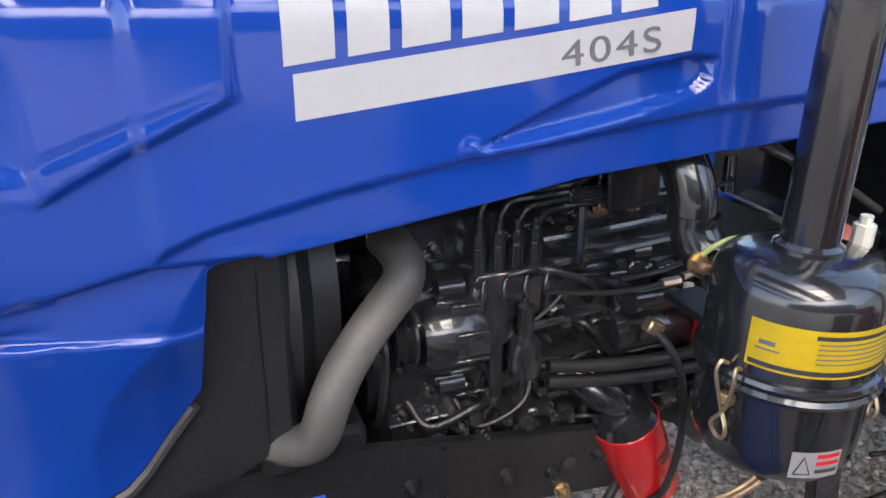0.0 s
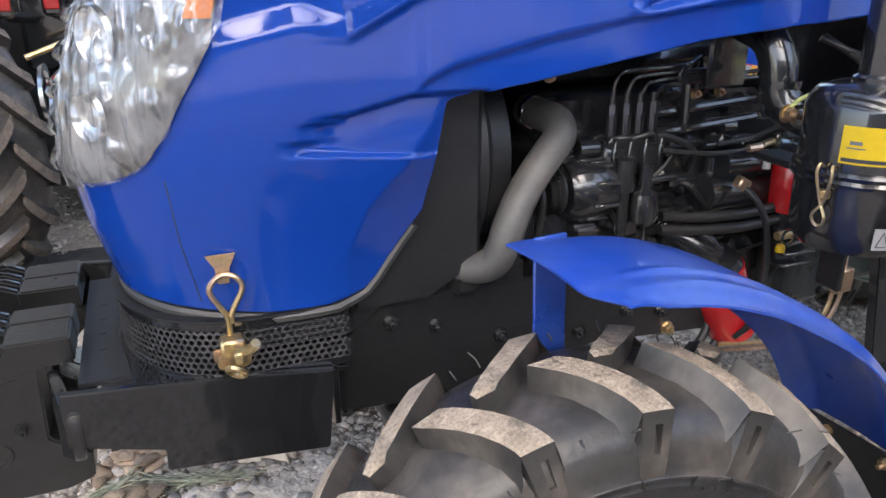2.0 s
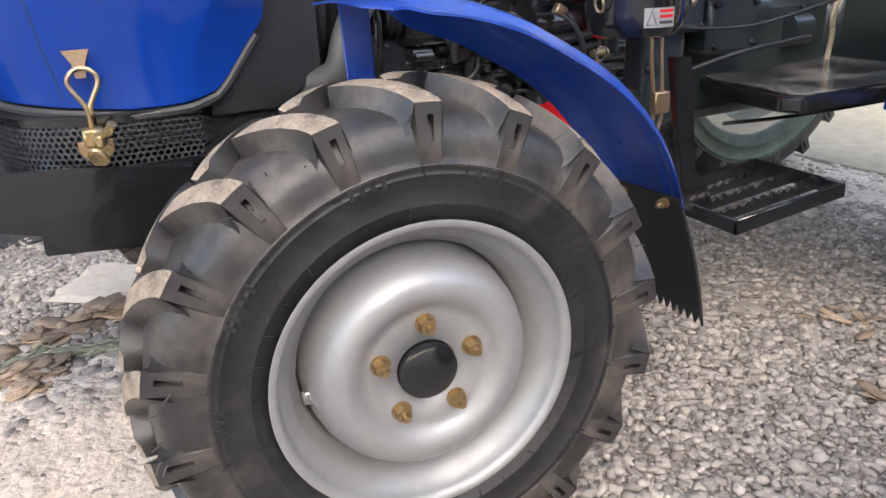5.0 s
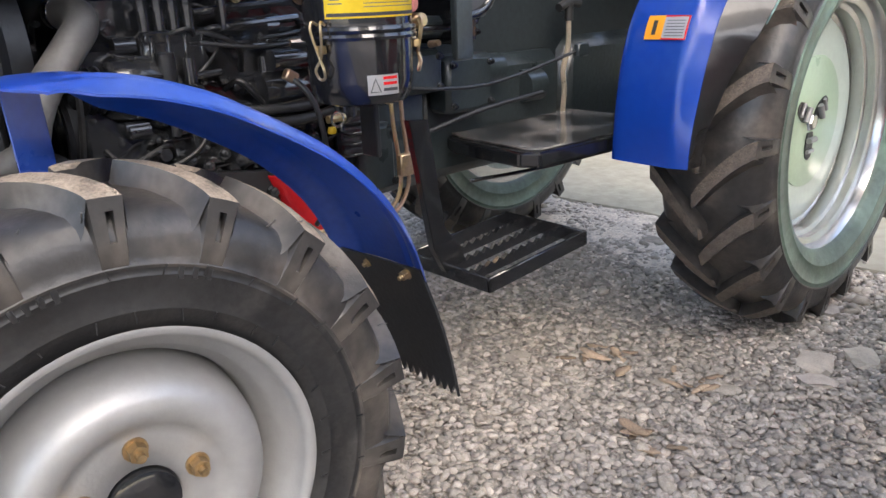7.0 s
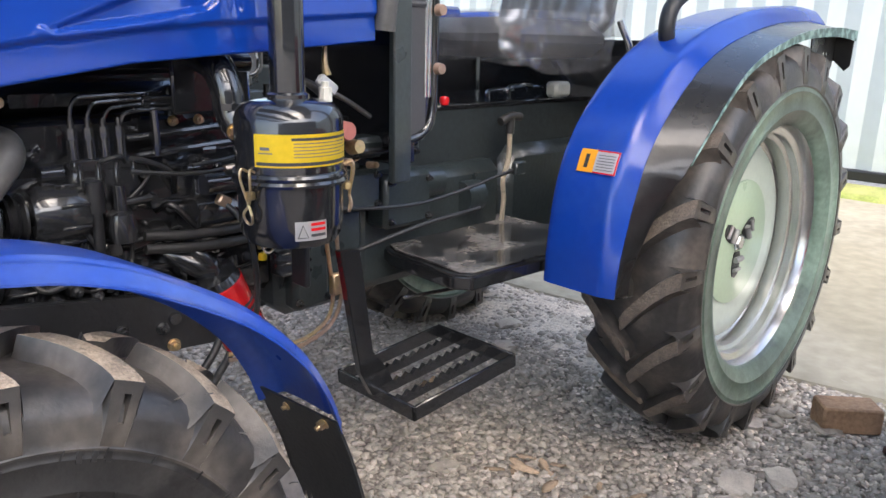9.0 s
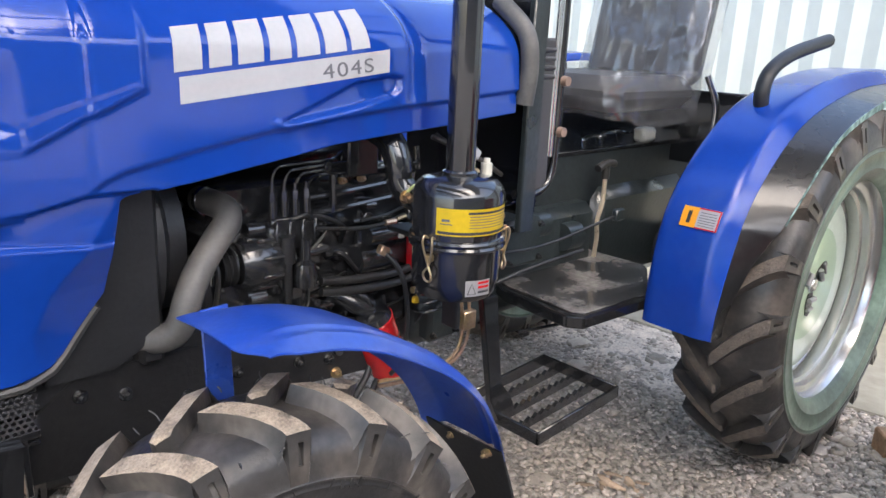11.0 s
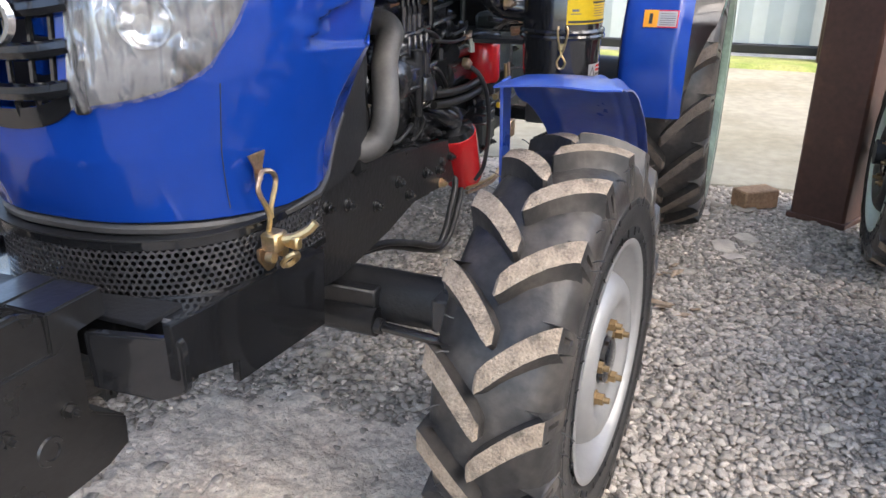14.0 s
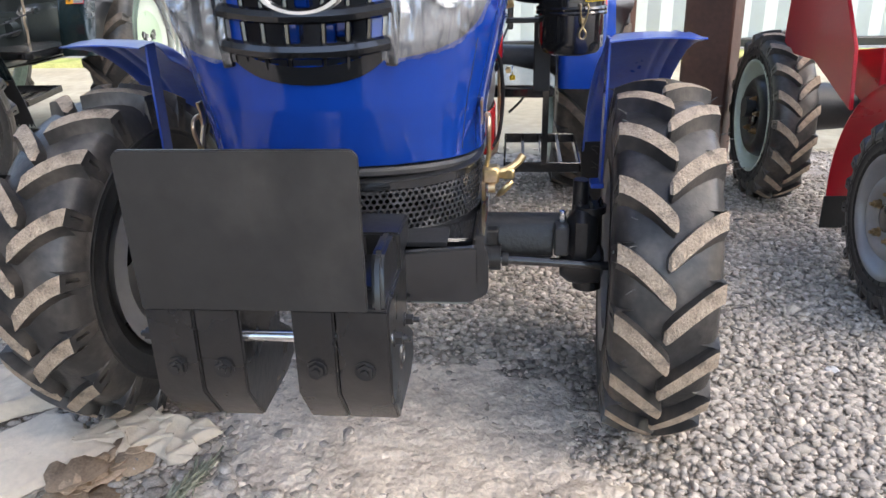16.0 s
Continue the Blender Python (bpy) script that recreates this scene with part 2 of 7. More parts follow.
def box(bm, c, s, m=None, bevel=0.004):
    """A bevelled box: centre, size, and a turn about its centre."""
    t = Matrix.Translation(c) @ (m or Matrix()) @ Matrix.Diagonal((*s, 1))
    vs = bmesh.ops.create_cube(bm, size=1, matrix=t)["verts"]
    if bevel:
        es = list({e for v in vs for e in v.link_edges})
        bmesh.ops.bevel(bm, geom=es, offset=min(bevel, min(s) * 0.4), segments=1, affect='EDGES')
    return bm


def rot(rx=0, ry=0, rz=0):
    return Euler((radians(rx), radians(ry), radians(rz))).to_matrix().to_4x4()


def cyl(bm, a, b, r0, r1=None, seg=16, caps=True):
    a, b = Vector(a), Vector(b)
    r1 = r0 if r1 is None else r1
    q = (b - a).to_track_quat('Z', 'Y').to_matrix().to_4x4()
    m = Matrix.Translation((a + b) / 2) @ q
    bmesh.ops.create_cone(bm, cap_ends=caps, segments=seg, radius1=r0, radius2=r1, depth=(b - a).length, matrix=m)
    return bm


def spline(pts, n=8):
    """A smooth line through the points."""
    p = [Vector(q) for q in pts]
    p = [p[0] * 2 - p[1]] + p + [p[-1] * 2 - p[-2]]
    out = []
    for i in range(1, len(p) - 2):
        for k in range(n):
            t = k / n
            out.append(0.5 * ((2 * p[i]) + (p[i + 1] - p[i - 1]) * t + (2 * p[i - 1] - 5 * p[i] + 4 * p[i + 1] - p[i + 2]) * t * t + (3 * p[i] - p[i - 1] - 3 * p[i + 1] + p[i + 2]) * t ** 3))
    out.append(p[-2])
    return out


def tube(bm, pts, r, seg=10, smooth=6, caps=True):
    """A round tube along points; r is a radius, or one for each end."""
    line = spline(pts, smooth) if smooth and len(pts) > 2 else [Vector(q) for q in pts]
    ra, rb = r if isinstance(r, (tuple, list)) else (r, r)
    d = (line[1] - line[0]).normalized()
    side = d.orthogonal().normalized()
    rings = []
    for i, p in enumerate(line):
        d = (line[min(i + 1, len(line) - 1)] - line[max(i - 1, 0)]).normalized()
        side = (side - d * side.dot(d)).normalized()
        up = d.cross(side)
        rr = ra + (rb - ra) * i / (len(line) - 1)
        rings.append([bm.verts.new(p + (side * math.cos(2 * math.pi * k / seg) + up * math.sin(2 * math.pi * k / seg)) * rr) for k in range(seg)])
    for a, b in zip(rings, rings[1:]):
        for k in range(seg):
            bm.faces.new((a[k], a[(k + 1) % seg], b[(k + 1) % seg], b[k]))
    if caps:
        bm.faces.new(rings[0][::-1]), bm.faces.new(rings[-1])
    return bm


def lathe(bm, prof, seg=48, m=None, closed=False):
    """Turns a profile of (radius, height) about the local z axis."""
    m = m or Matrix()
    rings = []
    for r, z in prof:
        rings.append([bm.verts.new(m @ Vector((r * math.cos(2 * math.pi * k / seg), r * math.sin(2 * math.pi * k / seg), z))) for k in range(seg)])
    pairs = list(zip(rings, rings[1:])) + ([(rings[-1], rings[0])] if closed else [])
    for a, b in pairs:
        for k in range(seg):
            bm.faces.new((a[k], a[(k + 1) % seg], b[(k + 1) % seg], b[k]))
    return bm


def prism(bm, poly, axis, a, b, bevel=0.0):
    """A polygon in the plane across an axis, thickened from a to b along it."""
    def at(p, v):
        return {'x': (v, p[0], p[1]), 'y': (p[0], v, p[1]), 'z': (p[0], p[1], v)}[axis]
    lo = [bm.verts.new(at(p, a)) for p in poly]
    hi = [bm.verts.new(at(p, b)) for p in poly]
    fs = [bm.faces.new(lo), bm.faces.new(hi[::-1])]
    n = len(poly)
    for i in range(n):
        fs.append(bm.faces.new((lo[i], hi[i], hi[(i + 1) % n], lo[(i + 1) % n])))
    bmesh.ops.recalc_face_normals(bm, faces=fs)
    if bevel:
        bmesh.ops.bevel(bm, geom=list({e for f in fs for e in f.edges}), offset=bevel, segments=2, affect='EDGES')
    return bm


def grid(bm, f, nu, nv, wrap=False):
    """A surface f(u, v) for u and v from 0 to 1."""
    vs = [[bm.verts.new(f(i / nu, j / nv)) for j in range(nv + 1)] for i in range(nu + 1)]
    for i in range(nu):
        for j in range(nv):
            bm.faces.new((vs[i][j], vs[i + 1][j], vs[i + 1][j + 1], vs[i][j + 1]))
    return vs


def shell(bm, f, nu, nv, normal, thick):
    """A sheet f(u, v) with thickness: normal(u, v) gives the side to which it is thickened."""
    a = [[bm.verts.new(f(i / nu, j / nv)) for j in range(nv + 1)] for i in range(nu + 1)]
    b = [[bm.verts.new(Vector(f(i / nu, j / nv)) + Vector(normal(i / nu, j / nv)) * thick) for j in range(nv + 1)] for i in range(nu + 1)]
    fs = []
    for i in range(nu):
        for j in range(nv):
            fs.append(bm.faces.new((a[i][j], a[i + 1][j], a[i + 1][j + 1], a[i][j + 1])))
            fs.append(bm.faces.new((b[i][j], b[i][j + 1], b[i + 1][j + 1], b[i + 1][j])))
    for i in range(nu):
        for j in (0, nv):
            fs.append(bm.faces.new((a[i][j], b[i][j], b[i + 1][j], a[i + 1][j])))
    for j in range(nv):
        for i in (0, nu):
            fs.append(bm.faces.new((a[i][j], a[i][j + 1], b[i][j + 1], b[i][j])))
    bmesh.ops.recalc_face_normals(bm, faces=fs)
    return bm


def sstep(a, b, x):
    t = min(1.0, max(0.0, (x - a) / (b - a)))
    return t * t * (3 - 2 * t)


def lerp_table(tab, x):
    """A value read from rows of (x, y), straight between them."""
    if x <= tab[0][0]:
        return tab[0][1]
    for (a, p), (b, q) in zip(tab, tab[1:]):
        if x <= b:
            return p + (q - p) * (x - a) / (b - a)
    return tab[-1][1]


def hexnut(bm, c, d, r, h):
    """A six-sided nut with a washer and a stud, at c, standing out along d."""
    c, d = Vector(c), Vector(d).normalized()
    cyl(bm, c, c + d * h * 0.18, r * 1.25, seg=16)
    cyl(bm, c + d * h * 0.18, c + d * h, r, r * 0.96, seg=6)
    cyl(bm, c + d * h, c + d * h * 1.6, r * 0.5, r * 0.45, seg=10)
    return bm


# ---- setting ----
def ground_height(x, y):
    """The gravel's gentle swells, with a low mound under the far front."""
    return 0.010 * noise.noise(Vector((x * 1.3, y * 1.3, 0.3))) + 0.006 * noise.noise(Vector((x * 4, y * 4, 1.7)))


def build_ground():
    bm = B()
    xs = [-400, -120, -40, -15, -8] + [-5 + 0.1 * i for i in range(101)] + [8, 15, 40, 120, 400]
    ys = [-400, -120, -40, -15, -8] + [-5 + 0.1 * i for i in range(101)] + [8, 15, 40, 120, 400]
    vs = [[bm.verts.new((x, y, ground_height(x, y) - 0.006)) for y in ys] for x in xs]
    for i in range(len(xs) - 1):
        for j in range(len(ys) - 1):
            bm.faces.new((vs[i][j], vs[i + 1][j], vs[i + 1][j + 1], vs[i][j + 1]))
    return tagged(part("ground", bm, GRAVEL), "grey crushed-stone ground with sandy patches", "ground", kind="structure")


build_ground()


def slab_edge(y):
    return 2.55 + 0.05 * math.sin(y * 2.1) + 0.04 * math.sin(y * 5.3 + 1)


def build_pavement():
    bm = B()
    ys = [-14 + 0.25 * i for i in range(121)]
    for k, (y0, y1) in enumerate(zip(ys, ys[1:])):
        a, b = slab_edge(y0), slab_edge(y1)
        v = [bm.verts.new(p) for p in ((a, y0, 0.012), (6.8, y0, 0.016), (6.8, y1, 0.016), (b, y1, 0.012), (a - 0.05, y0, -0.05), (b - 0.05, y1, -0.05))]
        bm.faces.new((v[0], v[1], v[2], v[3]))
        bm.faces.new((v[4], v[0], v[3], v[5]))
    bmesh.ops.remove_doubles(bm, verts=bm.verts[:], dist=0.0005)
    return tagged(part("pavement", bm, CONCRETE), "worn beige concrete yard beyond the gravel", "pavement", kind="structure")


build_pavement()


def build_far_wall():
    bm = B()
    n = 240
    for k in range(n):
        y0, y1 = -16 + 32 * k / n, -16 + 32 * (k + 1) / n
        x0, x1 = 6.8 + 0.03 * (k % 2), 6.8 + 0.03 * ((k + 1) % 2)
        v = [bm.verts.new(p) for p in ((x0, y0, 0.17), (x1, y1, 0.17), (x1, y1, 4.2), (x0, y0, 4.2), (x0 + 0.06, y0, 0.17), (x1 + 0.06, y1, 0.17), (x1 + 0.06, y1, 4.2), (x0 + 0.06, y0, 4.2))]
        bm.faces.new((v[0], v[3], v[2], v[1]))
        bm.faces.new((v[4], v[5], v[6], v[7]))
    tagged(part("wall_east", bm, SHEET, smooth=10), "white ribbed sheet wall behind the yard", "wall", kind="structure")
    bm = B()
    box(bm, (6.83, 0, 0.125), (0.14, 32, 0.085), bevel=0.01)
    tagged(part("trim", bm, MATT), "dark plinth rail under the white sheeting", "trim", kind="structure")
    bm = B()
    box(bm, (6.50, 0, -0.02), (0.60, 32, 0.15), bevel=0.05)
    tagged(part("grass_verge", bm, GRASS), "low yellow-green grass verge along the wall", "grass", kind="stuff")


build_far_wall()


def build_roof():
    """A flat shed roof with open daylight strips between its sheets."""
    bm = B()
    for k in range(4):
        box(bm, (-6.1 + 2.5 * k, 1.0, 4.4), (1.35, 14, 0.06), bevel=0)
    for i in range(8):
        box(bm, (-2.1, -5.6 + 1.9 * i, 4.28), (10.0, 0.12, 0.16), bevel=0)
    tagged(part("ceiling", bm, ROOFING), "grey sheet shed roof on steel purlins", "roof", kind="structure")
    bm = B()
    box(bm, (-2, 12.0, 2.0), (27, 0.1, 4.4), bevel=0)
    tagged(part("wall_north", bm, SHEET), "white sheet wall at the back of the yard", "wall", kind="structure")
    bm = B()
    box(bm, (-5.6, 5.4, 2.2), (10.5, 0.1, 4.4), bevel=0)
    tagged(part("wall_west", bm, ROOFING), "grey sheet partition behind the row of tractors", "wall", kind="structure")
    # added screen, out of view: keeps bright horizon out of the hood's reflections
    bm = B()
    box(bm, (-2.6, -6.6, 2.15), (11.8, 0.08, 2.4), bevel=0)
    tagged(part("reflection_screen", bm, ROOFING), "unseen grey screen added to darken the hood's reflections", "wall", kind="structure")


build_roof()


def build_post(x, y, h, w=0.19, turn=0):
    p = thing("steel_post", "red-brown primed square steel shed post", "post", "shed posts", (x, y, 0))
    bm = B()
    box(bm, (0, 0, h / 2), (w, w, h), rot(0, 0, turn), 0.012)
    part("shaft", bm, BROWN_STEEL, p)
    bm = B()
    box(bm, (0, 0, 0.012), (w + 0.02, w + 0.02, 0.024), rot(0, 0, turn), 0.003)
    part("base_plate", bm, BROWN_STEEL, p)
    return p


build_post(2.23, -1.283, 4.2, 0.23, -26.6)
build_post(6.62, -1.49, 4.2, 0.17, 0)

# ---- the blue tractor ----
tractor = thing("tractor", "new blue four-wheel-drive farm tractor with black engine, parked on gravel", "tractor")


# hood
def hood_nose(z):
    return lerp_table([(0.70, -0.492), (0.76, -0.508), (0.85, -0.535), (0.95, -0.550), (1.05, -0.538), (1.15, -0.500), (1.25, -0.44), (1.33, -0.37), (1.42, -0.27)], z)


def hood_width(x, z):
    w = 0.250 + 0.052 * sstep(0.74, 1.08, z) + 0.045 * (min(x, 0.3) + 0.3 if x > -0.3 else 0)
    if z > 1.27:
        w -= 0.11 * ((z - 1.27) / 0.12) ** 2.2
    return w


XC = -0.18
LOW_CREASE = [(-0.092, 1.044), (-0.071, 1.064), (-0.032, 1.081), (0.101, 1.112), (0.23, 1.135), (0.5, 1.166), (0.88, 1.196)]
POCKET_TOP = [(-0.26, 0.955), (-0.248, 0.974), (-0.223, 1.012), (-0.092, 1.044), (0.0, 1.046)]
POCKET_LOW = [(-0.26, 0.972), (-0.086, 0.957), (0.0, 0.952)]
FOLD = [(0.72, -0.19), (0.80, -0.182), (0.821, -0.176), (0.881, -0.152), (0.918, -0.123), (0.956, -0.086), (1.035, -0.037), (1.05, 0.05)]
BAND_UP = [(-0.42, 1.122), (-0.296, 1.155), (-0.235, 1.172), (-0.193, 1.157), (-0.175, 1.135)]
BAND_LOW = [(-0.42, 1.094), (-0.296, 1.127), (-0.215, 1.143), (-0.178, 1.119), (-0.16, 1.128)]
TOP_CREASE = [(-0.178, 1.119), (-0.09, 1.166), (0.0, 1.210)]
TOP_FAINT = [(-0.19, 1.150), (-0.10, 1.185), (-0.01, 1.216)]


def seg_dist(x, z, pts):
    best = 9.0
    for (ax, az), (bx, bz) in zip(pts, pts[1:]):
        dx, dz = bx - ax, bz - az
        t = min(1, max(0, ((x - ax) * dx + (z - az) * dz) / (dx * dx + dz * dz)))
        best = min(best, math.hypot(x - ax - t * dx, z - az - t * dz))
    return best


SLOT = [(0.245, 1.146), (0.40, 1.170), (0.505, 1.190), (0.525, 1.205), (0.530, 1.232), (0.50, 1.236), (0.41, 1.222), (0.32, 1.185), (0.245, 1.152)]
FIN_B = [(-0.248, 0.973), (-0.15, 0.964), (-0.084, 0.957)]
BEAD = [(0.235, 1.150), (0.26, 1.141), (0.33, 1.152), (0.44, 1.172)]


def within(x, z, pts):
    """Whether a place lies inside a closed outline."""
    hit = False
    for (ax, az), (bx, bz) in zip(pts, pts[1:] + pts[:1]):
        if (az > z) != (bz > z) and x < ax + (bx - ax) * (z - az) / (bz - az):
            hit = not hit
    return hit


def hood_relief(x, z):
    d = 0.0
    if x > -0.092:
        line = lerp_table(LOW_CREASE, x)
        d += 0.011 * sstep(-0.004, 0.005, z - line) * sstep(-0.092, -0.07, x)
    if -0.26 < x < 0.02 and 0.93 < z < 1.07:
        up, low = lerp_table(POCKET_TOP, x), lerp_table(POCKET_LOW, x)
        d -= (0.006 + 0.013 * min(1.0, max(0.0, (z - low) / max(0.004, up - low)))) * sstep(-0.002, 0.004, z - low) * sstep(0.004, -0.003, z - up)
    if z < 1.05:
        d -= 0.34 * max(0.0, x - lerp_table(FOLD, z))
    if -0.45 < x < 0.06:
        if x < -0.165:
            up, low = lerp_table(BAND_UP, x), lerp_table(BAND_LOW, x)
            v = min(1.0, max(0.0, (z - low) / max(0.003, up - low)))
            d -= 0.010 * v * sstep(-0.165, -0.20, x) * sstep(-0.45, -0.36, x) * sstep(1.30, 1.18, z)
        k = z - lerp_table(TOP_CREASE, x)
        d += 0.011 * sstep(-0.004, 0.005, k) * math.exp(-max(0.0, k) / 0.12) * sstep(-0.19, -0.16, x) * sstep(0.012, -0.004, x)
        d -= 0.0012 * math.exp(-(seg_dist(x, z, TOP_FAINT) / 0.005) ** 2)
    if 0.23 < x < 0.54 and within(x, z, SLOT):
        d -= (0.009 + 0.10 * (z - 1.15)) * sstep(0.0, 0.006, seg_dist(x, z, SLOT))
    d += 0.004 * math.exp(-(seg_dist(x, z, BEAD) / 0.006) ** 2)
    d += 0.0022 * math.exp(-(seg_dist(x, z, FIN_B) / 0.004) ** 2)
    d -= 0.004 * math.exp(-((x - 0.56) / 0.012) ** 2) * sstep(1.17, 1.2, z)
    d += 0.008 * sstep(0.55, 0.60, x) - 0.12 * max(0.0, z - 1.17) * sstep(0.53, 0.57, x)
    return d


def hood_at(s, z, off=0.0):
    """A point of the hood's skin: s from 0 (rear, near side) over 1 (nose) to 2 (rear, far side)."""
    sign, q = (-1, s) if s <= 1 else (1, 2 - s)
    n = hood_nose(z)
    if q < 0.6:
        x = 0.88 + (XC - 0.88) * q / 0.6
        w = hood_width(x, z) + hood_relief(x, z) + off
        return Vector((x, sign * w, z))
    th = (q - 0.6) / 0.4 * math.pi / 2
    p = 2 / 2.6
    x = XC - (XC - n) * math.sin(th) ** p
    w = hood_width(XC, z)
    y = w * max(0.0, math.cos(th)) ** p
    r = hood_relief(x, z) * sstep(-0.4, -0.3, x)
    out = Vector((-math.sin(th), sign * math.cos(th), 0))
    return Vector((x, sign * y, z)) + out * (off + r)


def hood_s(x):
    """The s of a place on the near side by its x, for z about 0.95."""
    if x >= XC:
        return 0.6 * (0.88 - x) / (0.88 - XC)
    n = hood_nose(0.98)
    return 0.6 + 0.4 * math.asin(min(1, ((XC - x) / (XC - n)) ** 1.3)) / (math.pi / 2)


HOOD_BOTTOM = [(-0.6, 0.756), (-0.5, 0.752), (-0.42, 0.744), (-0.3, 0.733), (-0.2, 0.735), (-0.15, 0.748), (-0.13, 0.765), (-0.055, 0.86), (-0.035, 1.03), (-0.02, 1.038), (0.37, 1.103), (0.88, 1.146)]
GRILLE_LOW = [(0.0, 0.897), (0.03, 0.8985), (0.06, 0.903), (0.085, 0.910), (0.105, 0.921), (0.125, 0.938)]


def build_hood():
    bm = B()
    straight = [0.6 * i / 230 for i in range(230)] + [hood_s(-0.055), hood_s(-0.035), hood_s(-0.13), hood_s(-0.15)]
    half = sorted(set(straight + [0.6 + 0.4 * i / 34 for i in range(35)]))
    ss = half + [2 - s for s in half[-2::-1] if s > 0.6 or round(s * 230 / 0.6) % 4 == 0]
    rows = [0.728 + (1.27 - 0.728) * j / 135 for j in range(136)]
    ns, nt = 10, 8
    cols, foot = [], []
    for s in ss:
        zb = lerp_table(HOOD_BOTTOM, hood_at(s, 0.9).x)
        k = max(0, sum(z <= zb for z in rows) - 1)
        c = [bm.verts.new(hood_at(s, zb + 0.002, -0.014)), bm.verts.new(hood_at(s, zb - 0.003, -0.005))]
        c += [bm.verts.new(hood_at(s, max(z, zb))) if j >= k else None for j, z in enumerate(rows)]
        c += [bm.verts.new(hood_at(s, 1.27 + 0.12 * j / ns)) for j in range(1, ns + 1)]
        e = hood_at(s, 1.39)
        for j in range(1, nt + 1):
            f = j / nt
            c.append(bm.verts.new((e.x + 0.1 * f * sstep(0.0, -0.3, e.x), e.y * (1 - f), e.z + 0.03 * math.sin(f * math.pi / 2))))
        cols.append(c), foot.append(k + 2)
    for a, b, ka, kb in zip(cols, cols[1:], foot, foot[1:]):
        bm.faces.new((a[0], a[1], b[1], b[0]))
        bm.faces.new((a[1], a[ka], b[kb], b[1]))
        k = max(ka, kb)
        if ka < k:
            for j in range(ka, k):
                bm.faces.new((a[j], a[j + 1], b[kb]))
        if kb < k:
            for j in range(kb, k):
                bm.faces.new((a[ka], b[j + 1], b[j]))
        for j in range(k, len(a) - 1):
            m = (a[j].co + b[j + 1].co) / 2
            if m.x < -0.4 and abs(m.y) < 0.10 and lerp_table(GRILLE_LOW, abs(m.y)) + 0.022 < m.z < 1.24:
                continue
            bm.faces.new((a[j], a[j + 1], b[j + 1], b[j]))
    bmesh.ops.remove_doubles(bm, verts=bm.verts[:], dist=0.0002)
    bmesh.ops.recalc_face_normals(bm, faces=bm.faces[:])
    return part("hood", bm, BLUE, tractor, "glossy blue pressed-steel hood with sharp creases", 80)


hood = build_hood()


def skin_line(s0, s1, zf, off, n=40):
    return [hood_at(s0 + (s1 - s0) * i / n, zf(s0 + (s1 - s0) * i / n), off) for i in range(n + 1)]


def build_hood_parts():
    # rubber seal along the lower rim, turned up at its rear ends
    bm = B()
    pts = []
    for i in range(81):
        s = hood_s(-0.066) + (2 - 2 * hood_s(-0.066)) * i / 80
        p = hood_at(s, 0.8)
        pts.append(hood_at(s, lerp_table(HOOD_BOTTOM, p.x) - 0.012, -0.006))
    tube(bm, pts, 0.009, 8, 0)
    part("rim_seal", bm, SEAL, hood, "dusty black rubber sealing strip")
    # bottom pan that closes the nose
    bm = B()
    vs = [bm.verts.new(hood_at(0.62 + 0.76 * i / 40, 0.742, -0.015)) for i in range(41)]
    bm.faces.new(vs)
    part("nose_pan", bm, MATT, hood)
    # seam between nose and side sheet
    for sgn in (1, -1):
        bm = B()
        s0 = hood_s(-0.415)
        s0 = s0 if sgn > 0 else 2 - s0
        tube(bm, [hood_at(s0, 0.756 + 0.19 * i / 10, -0.0006) for i in range(11)], 0.0012, 6, 0)
        part("seam", bm, BAR_DARK, hood)
    # white lettering panel
    bm = B()
    shell(bm, lambda u, v: hood_at(hood_s(0.06 + 0.43 * u), 1.188 + 0.052 * u + 0.044 * v, 0.0008), 24, 4, lambda u, v: (0, -1, 0), 0.0006)
    part("badge_panel", bm, WHITE, hood, "white vinyl strip with dark model number")
    # the maker's lettering, as plain upright blocks
    x = 0.052
    for w in (0.052, 0.044, 0.052, 0.046, 0.052, 0.052, 0.048):
        bm = B()
        x0 = x
        shell(bm, lambda u, v: hood_at(hood_s(x0 + (w - 0.004) * u), 1.239 + 0.12 * (x0 - 0.05 + w * u) + (1.31 - 1.239) * v, 0.0008), 4, 4, lambda u, v: (0, -1, 0), 0.0006)
        part("badge_block", bm, WHITE, hood)
        x += w + 0.008


build_hood_parts()


def build_number():
    cu = bpy.data.curves.new("model_number", 'FONT')
    cu.body, cu.size, cu.extrude, cu.align_x = "404S", 0.038, 0.0003, 'CENTER'
    cu.space_character = 1.15
    tmp = new("tmp_number", cu)
    me = bpy.data.meshes.new_from_object(tmp)
    bpy.data.objects.remove(tmp)
    me.materials.append(BAR_GREY)
    ob = share("model_number", me, hood, Matrix.Translation((0.425, -0.3465, 1.2385)) @ rot(0, 0, -0.5) @ rot(90, 0, 0) @ rot(0, 0, 7))
    p = hood_at(hood_s(0.425), 1.25)
    ob.location = (0.392, p.y - 0.0022, 1.2345)
    ob.scale = (1.45, 1.0, 1.0)
    return ob


build_number()


